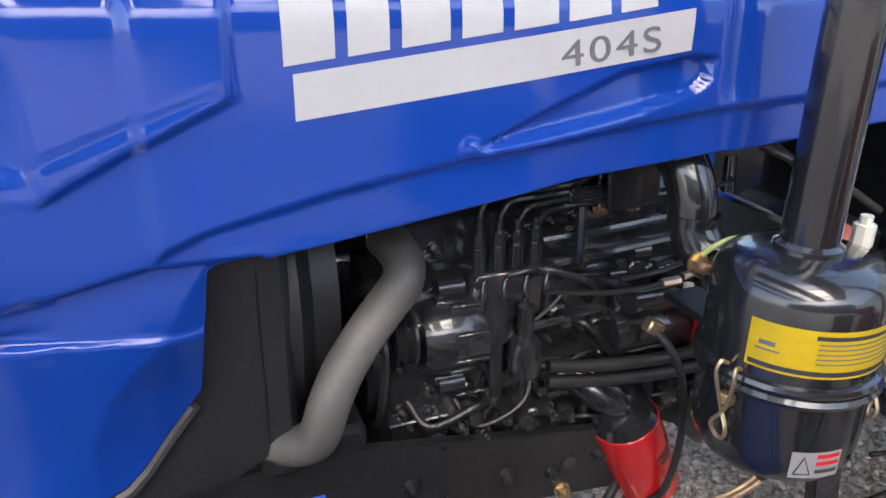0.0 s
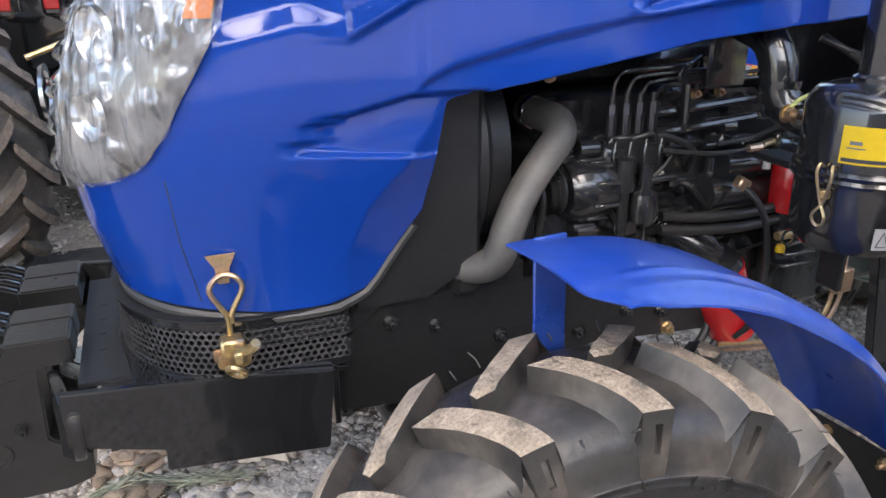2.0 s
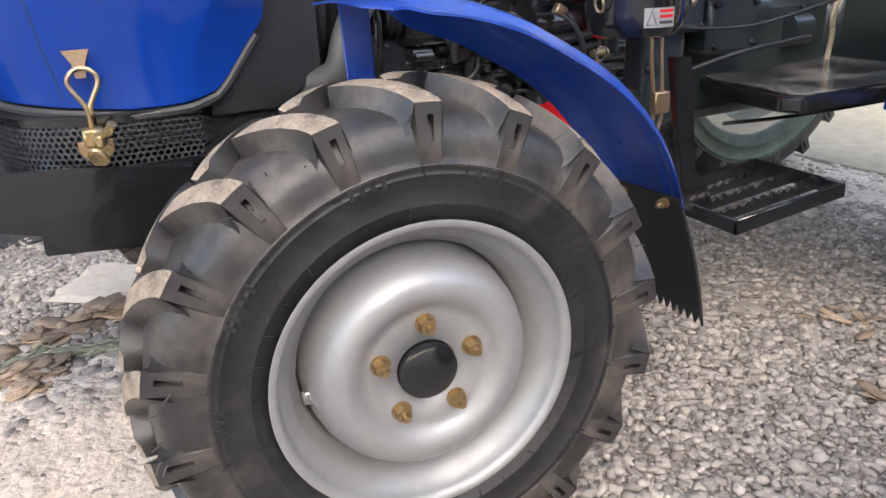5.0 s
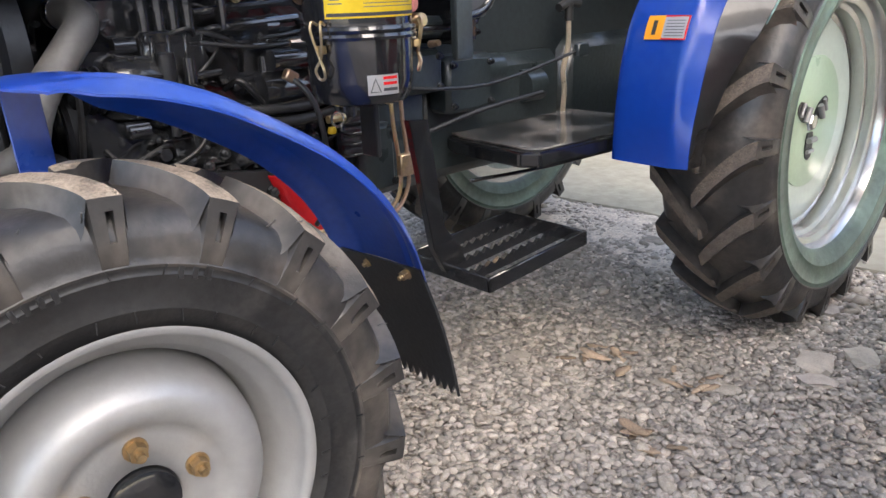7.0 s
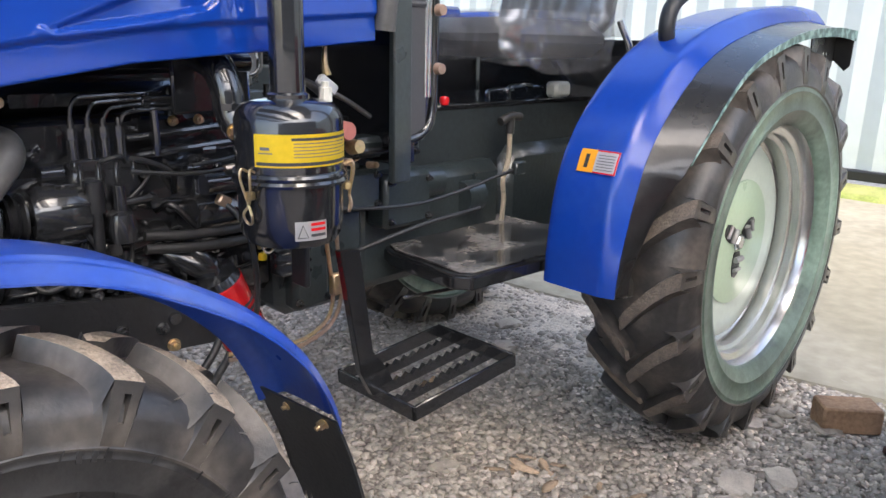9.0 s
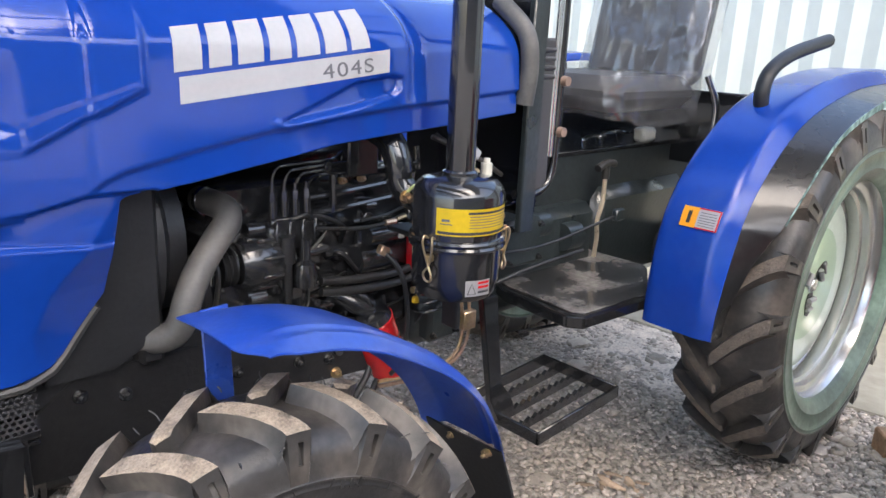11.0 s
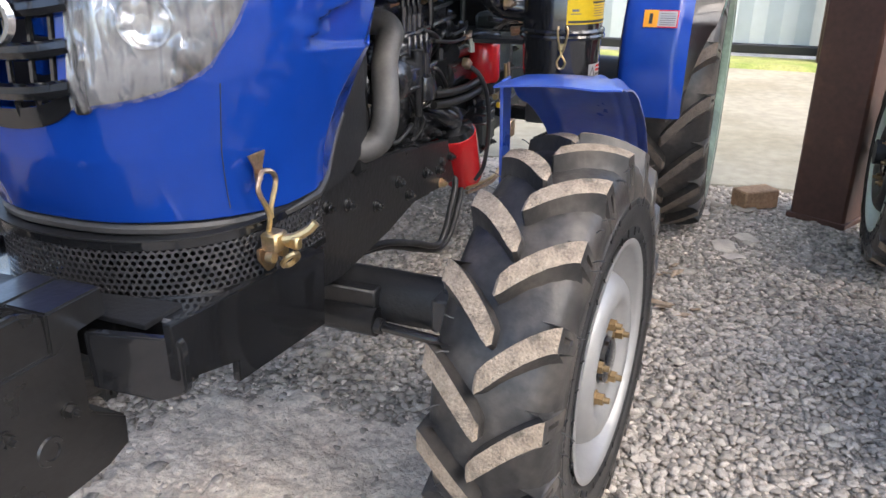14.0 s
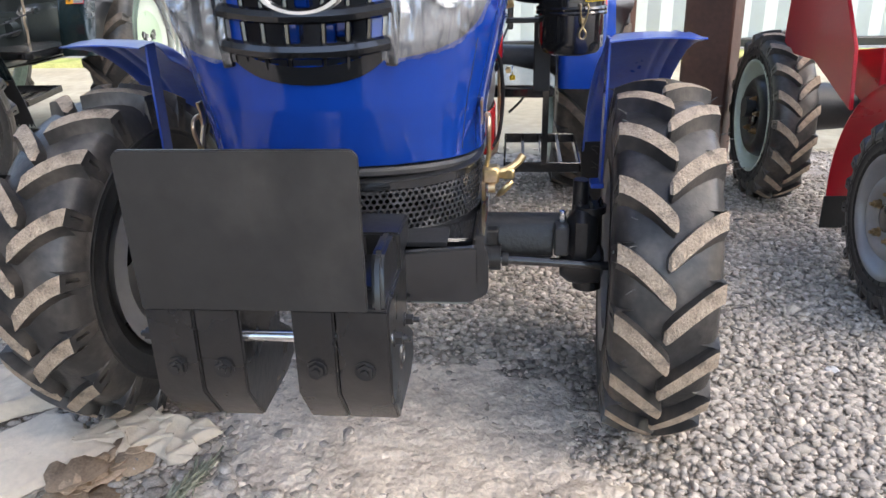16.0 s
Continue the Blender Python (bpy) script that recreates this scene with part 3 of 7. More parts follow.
def patch(bm, lo, hi, s0, s1, off, nu, nv, bumpy=0.0, rim=0.0):
    """A strip of skin between two heights, set off from the hood."""
    def f(u, v):
        s = s0 + (s1 - s0) * u
        z = lo(s) + (hi(s) - lo(s)) * v
        o = off + rim * (1 - (2 * u - 1) ** 6) * (1 - (2 * v - 1) ** 6)
        if bumpy:
            p = hood_at(s, z)
            o += bumpy * (noise.ridged_multi_fractal(Vector((p.x * 26, p.y * 26, p.z * 6)), 0.9, 2.2, 4, 1.0, 2.0) - 1.0)
        return hood_at(s, z, o)
    grid(bm, f, nu, nv)
    return bm


LIGHT_LOW = [(-0.56, 0.922), (-0.53, 0.928), (-0.50, 0.936), (-0.46, 0.952), (-0.43, 0.975), (-0.40, 1.03), (-0.37, 1.10), (-0.34, 1.17), (-0.30, 1.24)]


def light_low(s):
    q = min(s, 2 - s)
    return lerp_table(LIGHT_LOW, hood_at(q, 0.96).x)


def build_front():
    for side in (0, 1):
        def ss(a):
            return a if side == 0 else 2 - a
        a0, a1 = ss(hood_s(-0.36)), ss(0.925)
        light = part("headlight", patch(B(), light_low, lambda s: 1.25, a0, a1, 0.006, 34, 18), LENS_WHITE, hood, "wraparound headlight under clear packing film")
        bm = B()
        for k, (px, pz, r) in enumerate(((0.84, 1.03, 0.035), (0.85, 1.13, 0.04))):
            c = hood_at(ss(px), pz, 0.008)
            d = (hood_at(ss(px), pz, 0.05) - c).normalized()
            lathe(bm, [(r, 0.004), (r * 0.92, 0.01), (r * 0.8, 0.004), (r * 0.4, -0.002), (0.001, -0.003)], 24, Matrix.Translation(c) @ d.to_track_quat('Z', 'Y').to_matrix().to_4x4())
        part("reflector", bm, CHROME, light)
        bm = B()
        patch(bm, lambda s: 1.152, lambda s: 1.196, ss(hood_s(-0.362)), ss(hood_s(-0.396)), 0.010, 10, 8)
        part("indicator_lens", bm, LENS_ORANGE, light, "amber indicator lens")
        bm = B()
        patch(bm, lambda s: light_low(s) - 0.004 + 0.006 * noise.noise(Vector((s * 60, 1, side))), lambda s: 1.262, ss(hood_s(-0.348)), ss(0.922), 0.012, 150, 90, 0.007, 0.012)
        part("packing_film", bm, FILM, light, "crinkled clear packing film taped over the lamp", 180)
    # radiator grille
    bm = B()
    box(bm, (-0.40, 0, 1.06), (0.01, 0.30, 0.4), bevel=0)
    part("grille_backing", bm, BAR_DARK, hood)
    gr = part("grille", patch(B(), lambda s: lerp_table(GRILLE_LOW, abs(hood_at(s, 1.0).y)) - 0.006, lambda s: lerp_table(GRILLE_LOW, abs(hood_at(s, 1.0).y)) + 0.022, 0.90, 1.10, 0.004, 30, 3), BLACK, hood, "black slatted radiator grille")
    for sgn in (0.912, 1.088):
        bm = B()
        tube(bm, [hood_at(sgn, 0.92 + 0.033 * j, 0.006) for j in range(11)], 0.010, 8, 0)
        part("grille_side", bm, BLACK, gr)
    for k in range(6):
        bm = B()
        z = 0.955 + 0.05 * k
        tube(bm, [hood_at(0.917 + 0.166 * j / 16, z - 0.012 * math.cos((j - 8) / 8 * 1.4), 0.010) for j in range(17)], 0.0115, 8, 0)
        part("grille_slat", bm, BLACK, gr)
        for j in range(8):
            bm = B()
            a = 0.918 + 0.164 * j / 7
            zz = z - 0.012 * math.cos((j - 3.5) / 4 * 1.4)
            tube(bm, [hood_at(a, max(zz - 0.045, lerp_table(GRILLE_LOW, abs(hood_at(a, 1.0).y)) + 0.012), 0.000), hood_at(a, zz, 0.002)], 0.0045, 6, 0)
            part("grille_bar", bm, BLACK, gr)
    for y, z in ((-0.035, 0.975), (-0.01, 0.95), (0.03, 1.02), (0.05, 0.965)):
        bm = B()
        box(bm, (-0.43, y, z), (0.03, 0.024, 0.045), bevel=0.003)
        part("blue_bracket", bm, BLUE, gr)
    c = hood_at(1.0, 1.035, 0.02)
    bm = B()
    lathe(bm, [(0.042, 0), (0.046, 0.006), (0.052, 0.006), (0.056, 0.0), (0.042, 0.0)], 40, Matrix.Translation(c) @ rot(0, -90, 0) @ Matrix.Diagonal((0.75, 1.25, 1, 1)))
    part("emblem_ring", bm, CHROME, gr, "plain chrome oval emblem ring")


build_front()


def build_latch(side):
    """Over-centre latch that pulls the hood down."""
    y = side * 0.250
    l = part("hood_latch", prism(B(), [(-0.380, 0.836), (-0.338, 0.836), (-0.348, 0.815), (-0.350, 0.792), (-0.366, 0.792), (-0.368, 0.815)], 'y', y + side * 0.002, y + side * 0.006, 0.001), BRASS, tractor, "yellow-zinc over-centre hood latch")
    bm = B()
    yy = y + side * 0.016
    tube(bm, [(-0.358, yy - side * 0.006, 0.706), (-0.358, yy, 0.735), (-0.362, yy, 0.752), (-0.379, yy, 0.785), (-0.372, yy, 0.803), (-0.357, yy - side * 0.004, 0.808), (-0.341, yy, 0.803), (-0.335, yy, 0.785), (-0.352, yy, 0.752), (-0.354, yy, 0.735)], 0.0042, 8, 6)
    part("wire_loop", bm, BRASS, l)
    bm = B()
    box(bm, (-0.357, yy + side * 0.004, 0.700), (0.034, 0.03, 0.03), bevel=0.004)
    prism(bm, [(-0.384, 0.692), (-0.330, 0.692), (-0.330, 0.672), (-0.350, 0.650), (-0.364, 0.650), (-0.384, 0.676)], 'y', y + side * 0.004, y + side * 0.010, 0.001)
    cyl(bm, (-0.372, yy, 0.678), (-0.372, yy + side * 0.012, 0.678), 0.009)
    cyl(bm, (-0.342, yy, 0.678), (-0.342, yy + side * 0.012, 0.678), 0.009)
    part("latch_base", bm, BRASS, l)
    bm = B()
    tube(bm, [(-0.357, yy + side * 0.008, 0.702), (-0.348, yy + side * 0.034, 0.706), (-0.336, yy + side * 0.052, 0.716), (-0.330, yy + side * 0.062, 0.728)], 0.0075, 8, 4)
    box(bm, (-0.349, yy + side * 0.030, 0.699), (0.014, 0.034, 0.020), rot(0, 0, -14), 0.003)
    part("lever", bm, BRASS, l)
    bm = B()
    tube(bm, [(-0.357 + 0.012 * math.cos(a), yy + side * (0.03 + 0.012 * math.sin(a)), 0.672 + 0.012 * math.sin(a) - 0.5 * 0.012 * math.cos(a)) for a in [i * math.pi / 6 for i in range(13)]], 0.0045, 6, 0)
    part("eye_ring", bm, BRASS, l)


build_latch(-1)
build_latch(1)


# perforated nose screen, beam and frame
def screen_at(s, z, off=0.0):
    """Plan line of the screen: s from 0 (near side rear) over 1 (nose) to 2."""
    sign, q = (-1, s) if s <= 1 else (1, 2 - s)
    if q < 0.3:
        return Vector((-0.18 - 0.12 * q / 0.3, sign * (0.250 + off), z))
    th = (q - 0.3) / 0.7 * math.pi / 2
    p = 2 / 2.3
    return Vector((-0.30 - 0.215 * math.sin(th) ** p, sign * 0.25 * math.cos(th) ** p if q < 1 else 0.0, z)) + Vector((-math.sin(th), sign * math.cos(th), 0)) * off


def build_screen():
    # equal steps along the plan line
    fine = [screen_at(2 * i / 800, 0) for i in range(801)]
    run = [0.0]
    for a, b in zip(fine, fine[1:]):
        run.append(run[-1] + (b - a).length)
    total = run[-1]

    def at(d, z, off=0.0):
        s = 2 * float(np.interp(d, run, np.linspace(0, 1, 801)))
        return screen_at(s, z, off)
    bm = B()
    px, pz = 0.0112, 0.0097
    z0, rows = 0.640, 8
    cols = int(total / px)
    for r in range(rows):
        for c in range(cols):
            d = (c + 0.5 + 0.5 * (r % 2)) * px
            if d > total - px:
                continue
            z = z0 + (r + 0.5) * pz
            ang = [math.pi / 6 + k * math.pi / 3 for k in range(6)]
            ro, ri = px / math.sqrt(3) * 1.0, 0.0043
            zo = [(d + ro * math.cos(a), z + ro * math.sin(a)) for a in ang]
            zi = [(d + ri * math.cos(a), z + ri * math.sin(a)) for a in ang]
            o = [bm.verts.new(at(x, q)) for x, q in zo]
            i_ = [bm.verts.new(at(x, q)) for x, q in zi]
            b_ = [bm.verts.new(at(x, q, -0.0018)) for x, q in zi]
            for k in range(6):
                bm.faces.new((o[k], o[(k + 1) % 6], i_[(k + 1) % 6], i_[k]))
                bm.faces.new((i_[k], i_[(k + 1) % 6], b_[(k + 1) % 6], b_[k]))
    scr = part("nose_screen", bm, SCREEN, tractor, "black perforated steel air screen", 20)
    for z, h in ((0.634, 0.006), (0.720, 0.007)):
        bm = B()
        shell(bm, lambda u, v: at(total * u, z - h + 2 * h * v, 0.0008), 70, 1, lambda u, v: (screen_at(2 * u, 0, -0.002) - screen_at(2 * u, 0, 0)), 1.0)
        part("screen_rim", bm, BLACK, scr)
    bm = B()
    shell(bm, lambda u, v: at(total * u, 0.727, 0.004 - 0.05 * v), 60, 2, lambda u, v: (0, 0, 1), 0.003)
    part("screen_lip", bm, MATT, scr)
    bm = B()
    vs = [bm.verts.new(screen_at(2 * i / 40, 0.635, -0.004)) for i in range(41)]
    bm.faces.new(vs)
    part("screen_floor", bm, MATT, scr)
    # dark core that stands behind the screen
    bm = B()
    box(bm, (-0.1, 0, 0.69), (0.5, 0.40, 0.09), bevel=0.01)
    part("battery_tray", bm, MATT, scr)


build_screen()


BEAM_SIDE = [(-0.590, 0.668), (-0.40, 0.652), (-0.21, 0.628), (-0.225, 0.490), (-0.468, 0.513), (-0.466, 0.548), (-0.560, 0.575), (-0.590, 0.585)]


def build_chassis():
    fr = part("front_beam", prism(B(), BEAM_SIDE, 'y', -0.266, -0.252, 0.002), BLACK, tractor, "black welded front carrier beam")
    bm = B()
    prism(bm, BEAM_SIDE, 'y', 0.252, 0.266, 0.002)
    part("beam_side", bm, BLACK, fr)
    bm = B()
    box(bm, (-0.36, 0, 0.626), (0.36, 0.49, 0.010), rot(0, 3.7, 0), 0.002)
    part("beam_top", bm, BLACK, fr)
    bm = B()
    box(bm, (-0.205, 0, 0.57), (0.012, 0.49, 0.11), bevel=0.002)
    part("beam_rear", bm, BLACK, fr)
    bm = B()
    box(bm, (-0.535, 0, 0.595), (0.014, 0.49, 0.09), bevel=0.002)
    part("beam_front", bm, BLACK, fr)
    for y in (-0.262, 0.262):
        # curved pull ears at the beam's ends
        bm = B()
        s = 1 if y > 0 else -1
        prism(bm, [(y - s * 0.120, 0.563), (y - s * 0.020, 0.556), (y + s * 0.004, 0.560), (y + s * 0.010, 0.572), (y + s * 0.010, 0.632), (y + s * 0.004, 0.644), (y - s * 0.012, 0.648), (y - s * 0.120, 0.648)], 'x', -0.618, -0.602, 0.003)
        for v in bm.verts:
            v.co.x += 0.030 * sstep(0.222, 0.262, abs(v.co.y)) + 0.10 * max(0.0, abs(v.co.y) - 0.235)
        part("pull_ear", bm, BLACK, fr)
    # perforated flat that carries the weights
    bm = B()
    prism(bm, [(-0.572, -0.205), (-0.572, 0.205), (-0.524, 0.205), (-0.520, 0.10), (-0.518, -0.06), (-0.498, -0.205)], 'z', 0.640, 0.648, 0.001)
    part("weight_rail", bm, MATT, fr)
    for k in range(4):
        bm = B()
        cyl(bm, (-0.543, -0.097 + 0.0585 * k, 0.6400), (-0.543, -0.097 + 0.0585 * k, 0.6492), 0.0075, seg=14)
        part("rail_hole", bm, BAR_DARK, fr)
    # side plate between hood and frame
    for s in (-1, 1):
        bm = B()
        prism(bm, [(-0.16, 0.70), (-0.04, 0.70), (0.02, 0.735), (0.02, 1.10), (-0.03, 1.10), (-0.06, 0.86), (-0.15, 0.755)], 'y', s * 0.205, s * 0.222, 0.002)
        part("side_plate", bm, MATT, fr)
        bm = B()
        prism(bm, [(-0.20, 0.626), (-0.10, 0.70), (0.12, 0.70), (0.30, 0.675), (0.62, 0.63), (0.62, 0.52), (0.30, 0.545), (0.16, 0.52), (-0.05, 0.50), (-0.20, 0.512)], 'y', s * 0.185, s * 0.205, 0.002)
        rail = part("frame_rail", bm, CAST, fr, "black cast frame rail with bolts")
        for x, z in ((-0.1, 0.66), (-0.02, 0.64), (0.10, 0.60), (0.21, 0.62), (0.26, 0.575), (0.36, 0.60), (0.44, 0.585), (0.46, 0.545), (0.52, 0.60)):
            bm = B()
            hexnut(bm, (x, s * 0.205, z), (0, s, 0), 0.011, 0.012)
            part("frame_bolt", bm, BRASS if x == 0.46 else ENGINE, rail)
    bm = B()
    box(bm, (0.25, 0, 0.59), (0.75, 0.36, 0.10), bevel=0.02)
    part("sump", bm, ENGINE, fr)
    # front axle
    ax = part("front_axle", cyl(B(), (0, -0.42, 0.471), (0, 0.42, 0.471), 0.034, seg=24), CAST, tractor, "black tubular front drive axle")
    bm = B()
    lathe(bm, [(0.001, -0.13), (0.07, -0.11), (0.095, -0.05), (0.10, 0.0), (0.085, 0.07), (0.05, 0.13), (0.001, 0.13)], 24, Matrix.Translation((0.02, 0.06, 0.45)) @ rot(90, 0, 0))
    part("differential", bm, CAST, ax)
    bm = B()
    tube(bm, [(-0.075, -0.53, 0.404), (-0.075, -0.30, 0.417), (-0.075, 0.30, 0.417), (-0.075, 0.53, 0.404)], 0.0105, 12, 0)
    part("steering_ram", bm, BLACK, ax)
    bm = B()
    tube(bm, [(-0.062, -0.285, 0.418), (-0.062, 0.285, 0.418)], 0.030, 16, 0)
    box(bm, (-0.045, 0, 0.452), (0.036, 0.56, 0.062), bevel=0.004)
    part("ram_cylinder", bm, CAST, ax, "black steering cylinder under the axle")
    for s in (-1, 1):
        bm = B()
        cyl(bm, (-0.075, s * 0.288, 0.418), (-0.075, s * 0.302, 0.417), 0.016, seg=14)
        part("rod_gland", bm, CAST, ax)
        bm = B()
        prism(bm, [(-0.028, 0.490), (-0.045, 0.455), (-0.045, 0.412), (-0.02, 0.398), (0.04, 0.398), (0.05, 0.455), (0.03, 0.490)], 'y', s * 0.20, s * 0.405, 0.004)
        part("axle_web", bm, CAST, ax)
        bm = B()
        cyl(bm, (0.015, s * 0.468, 0.43), (0.015, s * 0.468, 0.582), 0.021, 0.018, 18)
        part("king_pin", bm, CAST, ax)
        bm = B()
        box(bm, (-0.03, s * 0.424, 0.507), (0.022, 0.016, 0.026), bevel=0.003)
        part("flange_bolt", bm, CHROME, ax)
        bm = B()
        box(bm, (0.0, s * 0.475, 0.455), (0.11, 0.07, 0.13), rot(0, 0, 8 * s), 0.022)
        part("knuckle_arm", bm, CAST, ax)
    for s in (-1, 1):
        bm = B()
        box(bm, (-0.03, s * 0.422, 0.460), (0.09, 0.033, 0.068), bevel=0.004)
        part("axle_flange", bm, SEATM, ax)
        bm = B()
        cyl(bm, (0, s * 0.490, 0.32), (0, s * 0.490, 0.510), 0.034, 0.028, 18)
        cyl(bm, (0, s * 0.490, 0.510), (0, s * 0.490, 0.526), 0.037, seg=18)
        lathe(bm, [(0.03, -0.05), (0.052, -0.04), (0.056, 0.0), (0.05, 0.03), (0.035, 0.05)], 28, Matrix.Translation((0, s * 0.475, 0.385)) @ rot(90 * s, 0, 0))
        part("knuckle", bm, CAST, ax)
        for a in range(6):
            bm = B()
            hexnut(bm, (0.028 * math.cos(a * 1.047), s * 0.490 + 0.028 * math.sin(a * 1.047), 0.524), (0, 0, 1), 0.006, 0.010)
            part("knuckle_bolt", bm, ENGINE, ax)
    bm = B()
    tube(bm, [(0.57, -0.195, 0.56), (0.55, -0.21, 0.515), (0.50, -0.215, 0.46), (0.455, -0.215, 0.405), (0.41, -0.21, 0.392), (0.33, -0.19, 0.425), (0.22, -0.16, 0.462), (0.10, -0.12, 0.465)], 0.0085, 10)
    part("hydraulic_hose", bm, RUBBER_CLEAN, ax)
    bm = B()
    tube(bm, [(0.59, -0.195, 0.55), (0.58, -0.215, 0.50), (0.53, -0.22, 0.44), (0.49, -0.215, 0.39), (0.44, -0.205, 0.372), (0.35, -0.185, 0.402), (0.24, -0.15, 0.445), (0.10, -0.10, 0.455)], 0.0085, 10)
    part("hydraulic_hose", bm, RUBBER_CLEAN, ax)


build_chassis()


# wheels
# a tyre's section: share of the half width, share of the way from rim to tread
CARCASS = [(0.0, 0.842), (0.35, 0.835), (0.6, 0.805), (0.76, 0.772), (0.88, 0.708), (0.955, 0.62), (0.99, 0.52), (1.0, 0.445)]
SIDEWALL = [(1.014, 0.437), (1.012, 0.425), (0.995, 0.415), (1.0, 0.375), (1.008, 0.37), (1.008, 0.362), (1.0, 0.357), (0.992, 0.24), (0.972, 0.15), (0.978, 0.143), (0.974, 0.133), (0.96, 0.125), (0.91, 0.03), (0.84, -0.01), (0.80, -0.05), (0.68, -0.06)]


def lug_mesh(R, rim, half, side, sweep, width, soil=DUST):
    """One tread bar: a curved block with hollowed flanks, from the tyre's middle over the shoulder and down to the ring."""
    bm = B()
    H = R - rim
    back = [(f, y) for y, f in reversed(CARCASS)]
    st = []
    for s in (-0.03, 0.02, 0.12, 0.28, 0.45, 0.62, 0.8, 0.93, 1.0):
        y = -0.05 + 0.99 * s
        top = R - H * (0.125 * max(0, s) ** 2.2 + (0.03 if s < 0 else 0))
        base = rim + H * lerp_table(CARCASS, abs(y)) - 0.005
        a = sweep * (1 - (1 - min(1.0, max(0, s))) ** 1.3)
        w = width * (0.55 if s < 0 else 0.86 if s < 0.1 else 1.0 - 0.04 * s)
        st.append((y * half, top, y * half, base, a, w, 1.45 + 0.45 * sstep(0.2, 0.9, s), 0.0))
    for k in (0.10, 0.20, 0.215, 0.64, 0.655, 1.0):
        f = 0.875 + (0.45 - 0.875) * k
        y = 0.94 + 0.085 * k - 0.02 * max(0, k - 0.8) / 0.2
        st.append((y * half, rim + H * f, (lerp_table(back, f - 0.03) - 0.03) * half, rim + H * (f - 0.03), sweep, width * (0.96 - 0.06 * k), 1.9 - 0.8 * k ** 0.8, 0.20 if k == 0.215 else 0.075 if k == 0.64 else 0.0))
    rings = []
    for yt, rt, yb, rb, a, w, wide, dip in st:
        aw = w / R / 2

        def P(t, q, sink=0.0):
            r, y = rb + (rt - rb) * t, (yb + (yt - yb) * t) - sink * half
            return bm.verts.new((r * math.cos(a + q * aw), side * y, r * math.sin(a + q * aw)))
        rings.append((P(0, -1.22), P(0.3, -1.12), P(0.72, -1.04), P(1, -0.96), P(1, -0.36), P(1, -0.31, dip), P(1, 0.07, dip), P(1, 0.12), P(1, 0.96), P(0.72, 1 + 0.16 * (wide - 1)), P(0.3, 1 + 0.48 * (wide - 1)), P(0, wide)))
    for i, (p, q) in enumerate(zip(rings, rings[1:])):
        for j in range(11):
            f = bm.faces.new((p[j], p[j + 1], q[j + 1], q[j]))
            if 3 <= j <= 7 and i < 8:
                f.material_index = 1
    bm.faces.new(rings[0][::-1])
    bm.faces.new(rings[-1])
    bmesh.ops.recalc_face_normals(bm, faces=bm.faces[:])
    me = bpy.data.meshes.new("tread_bar")
    bm.to_mesh(me)
    bm.free()
    me.materials.append(RUBBER), me.materials.append(soil)
    me.shade_smooth()
    me.set_sharp_from_angle(angle=radians(42))
    return me


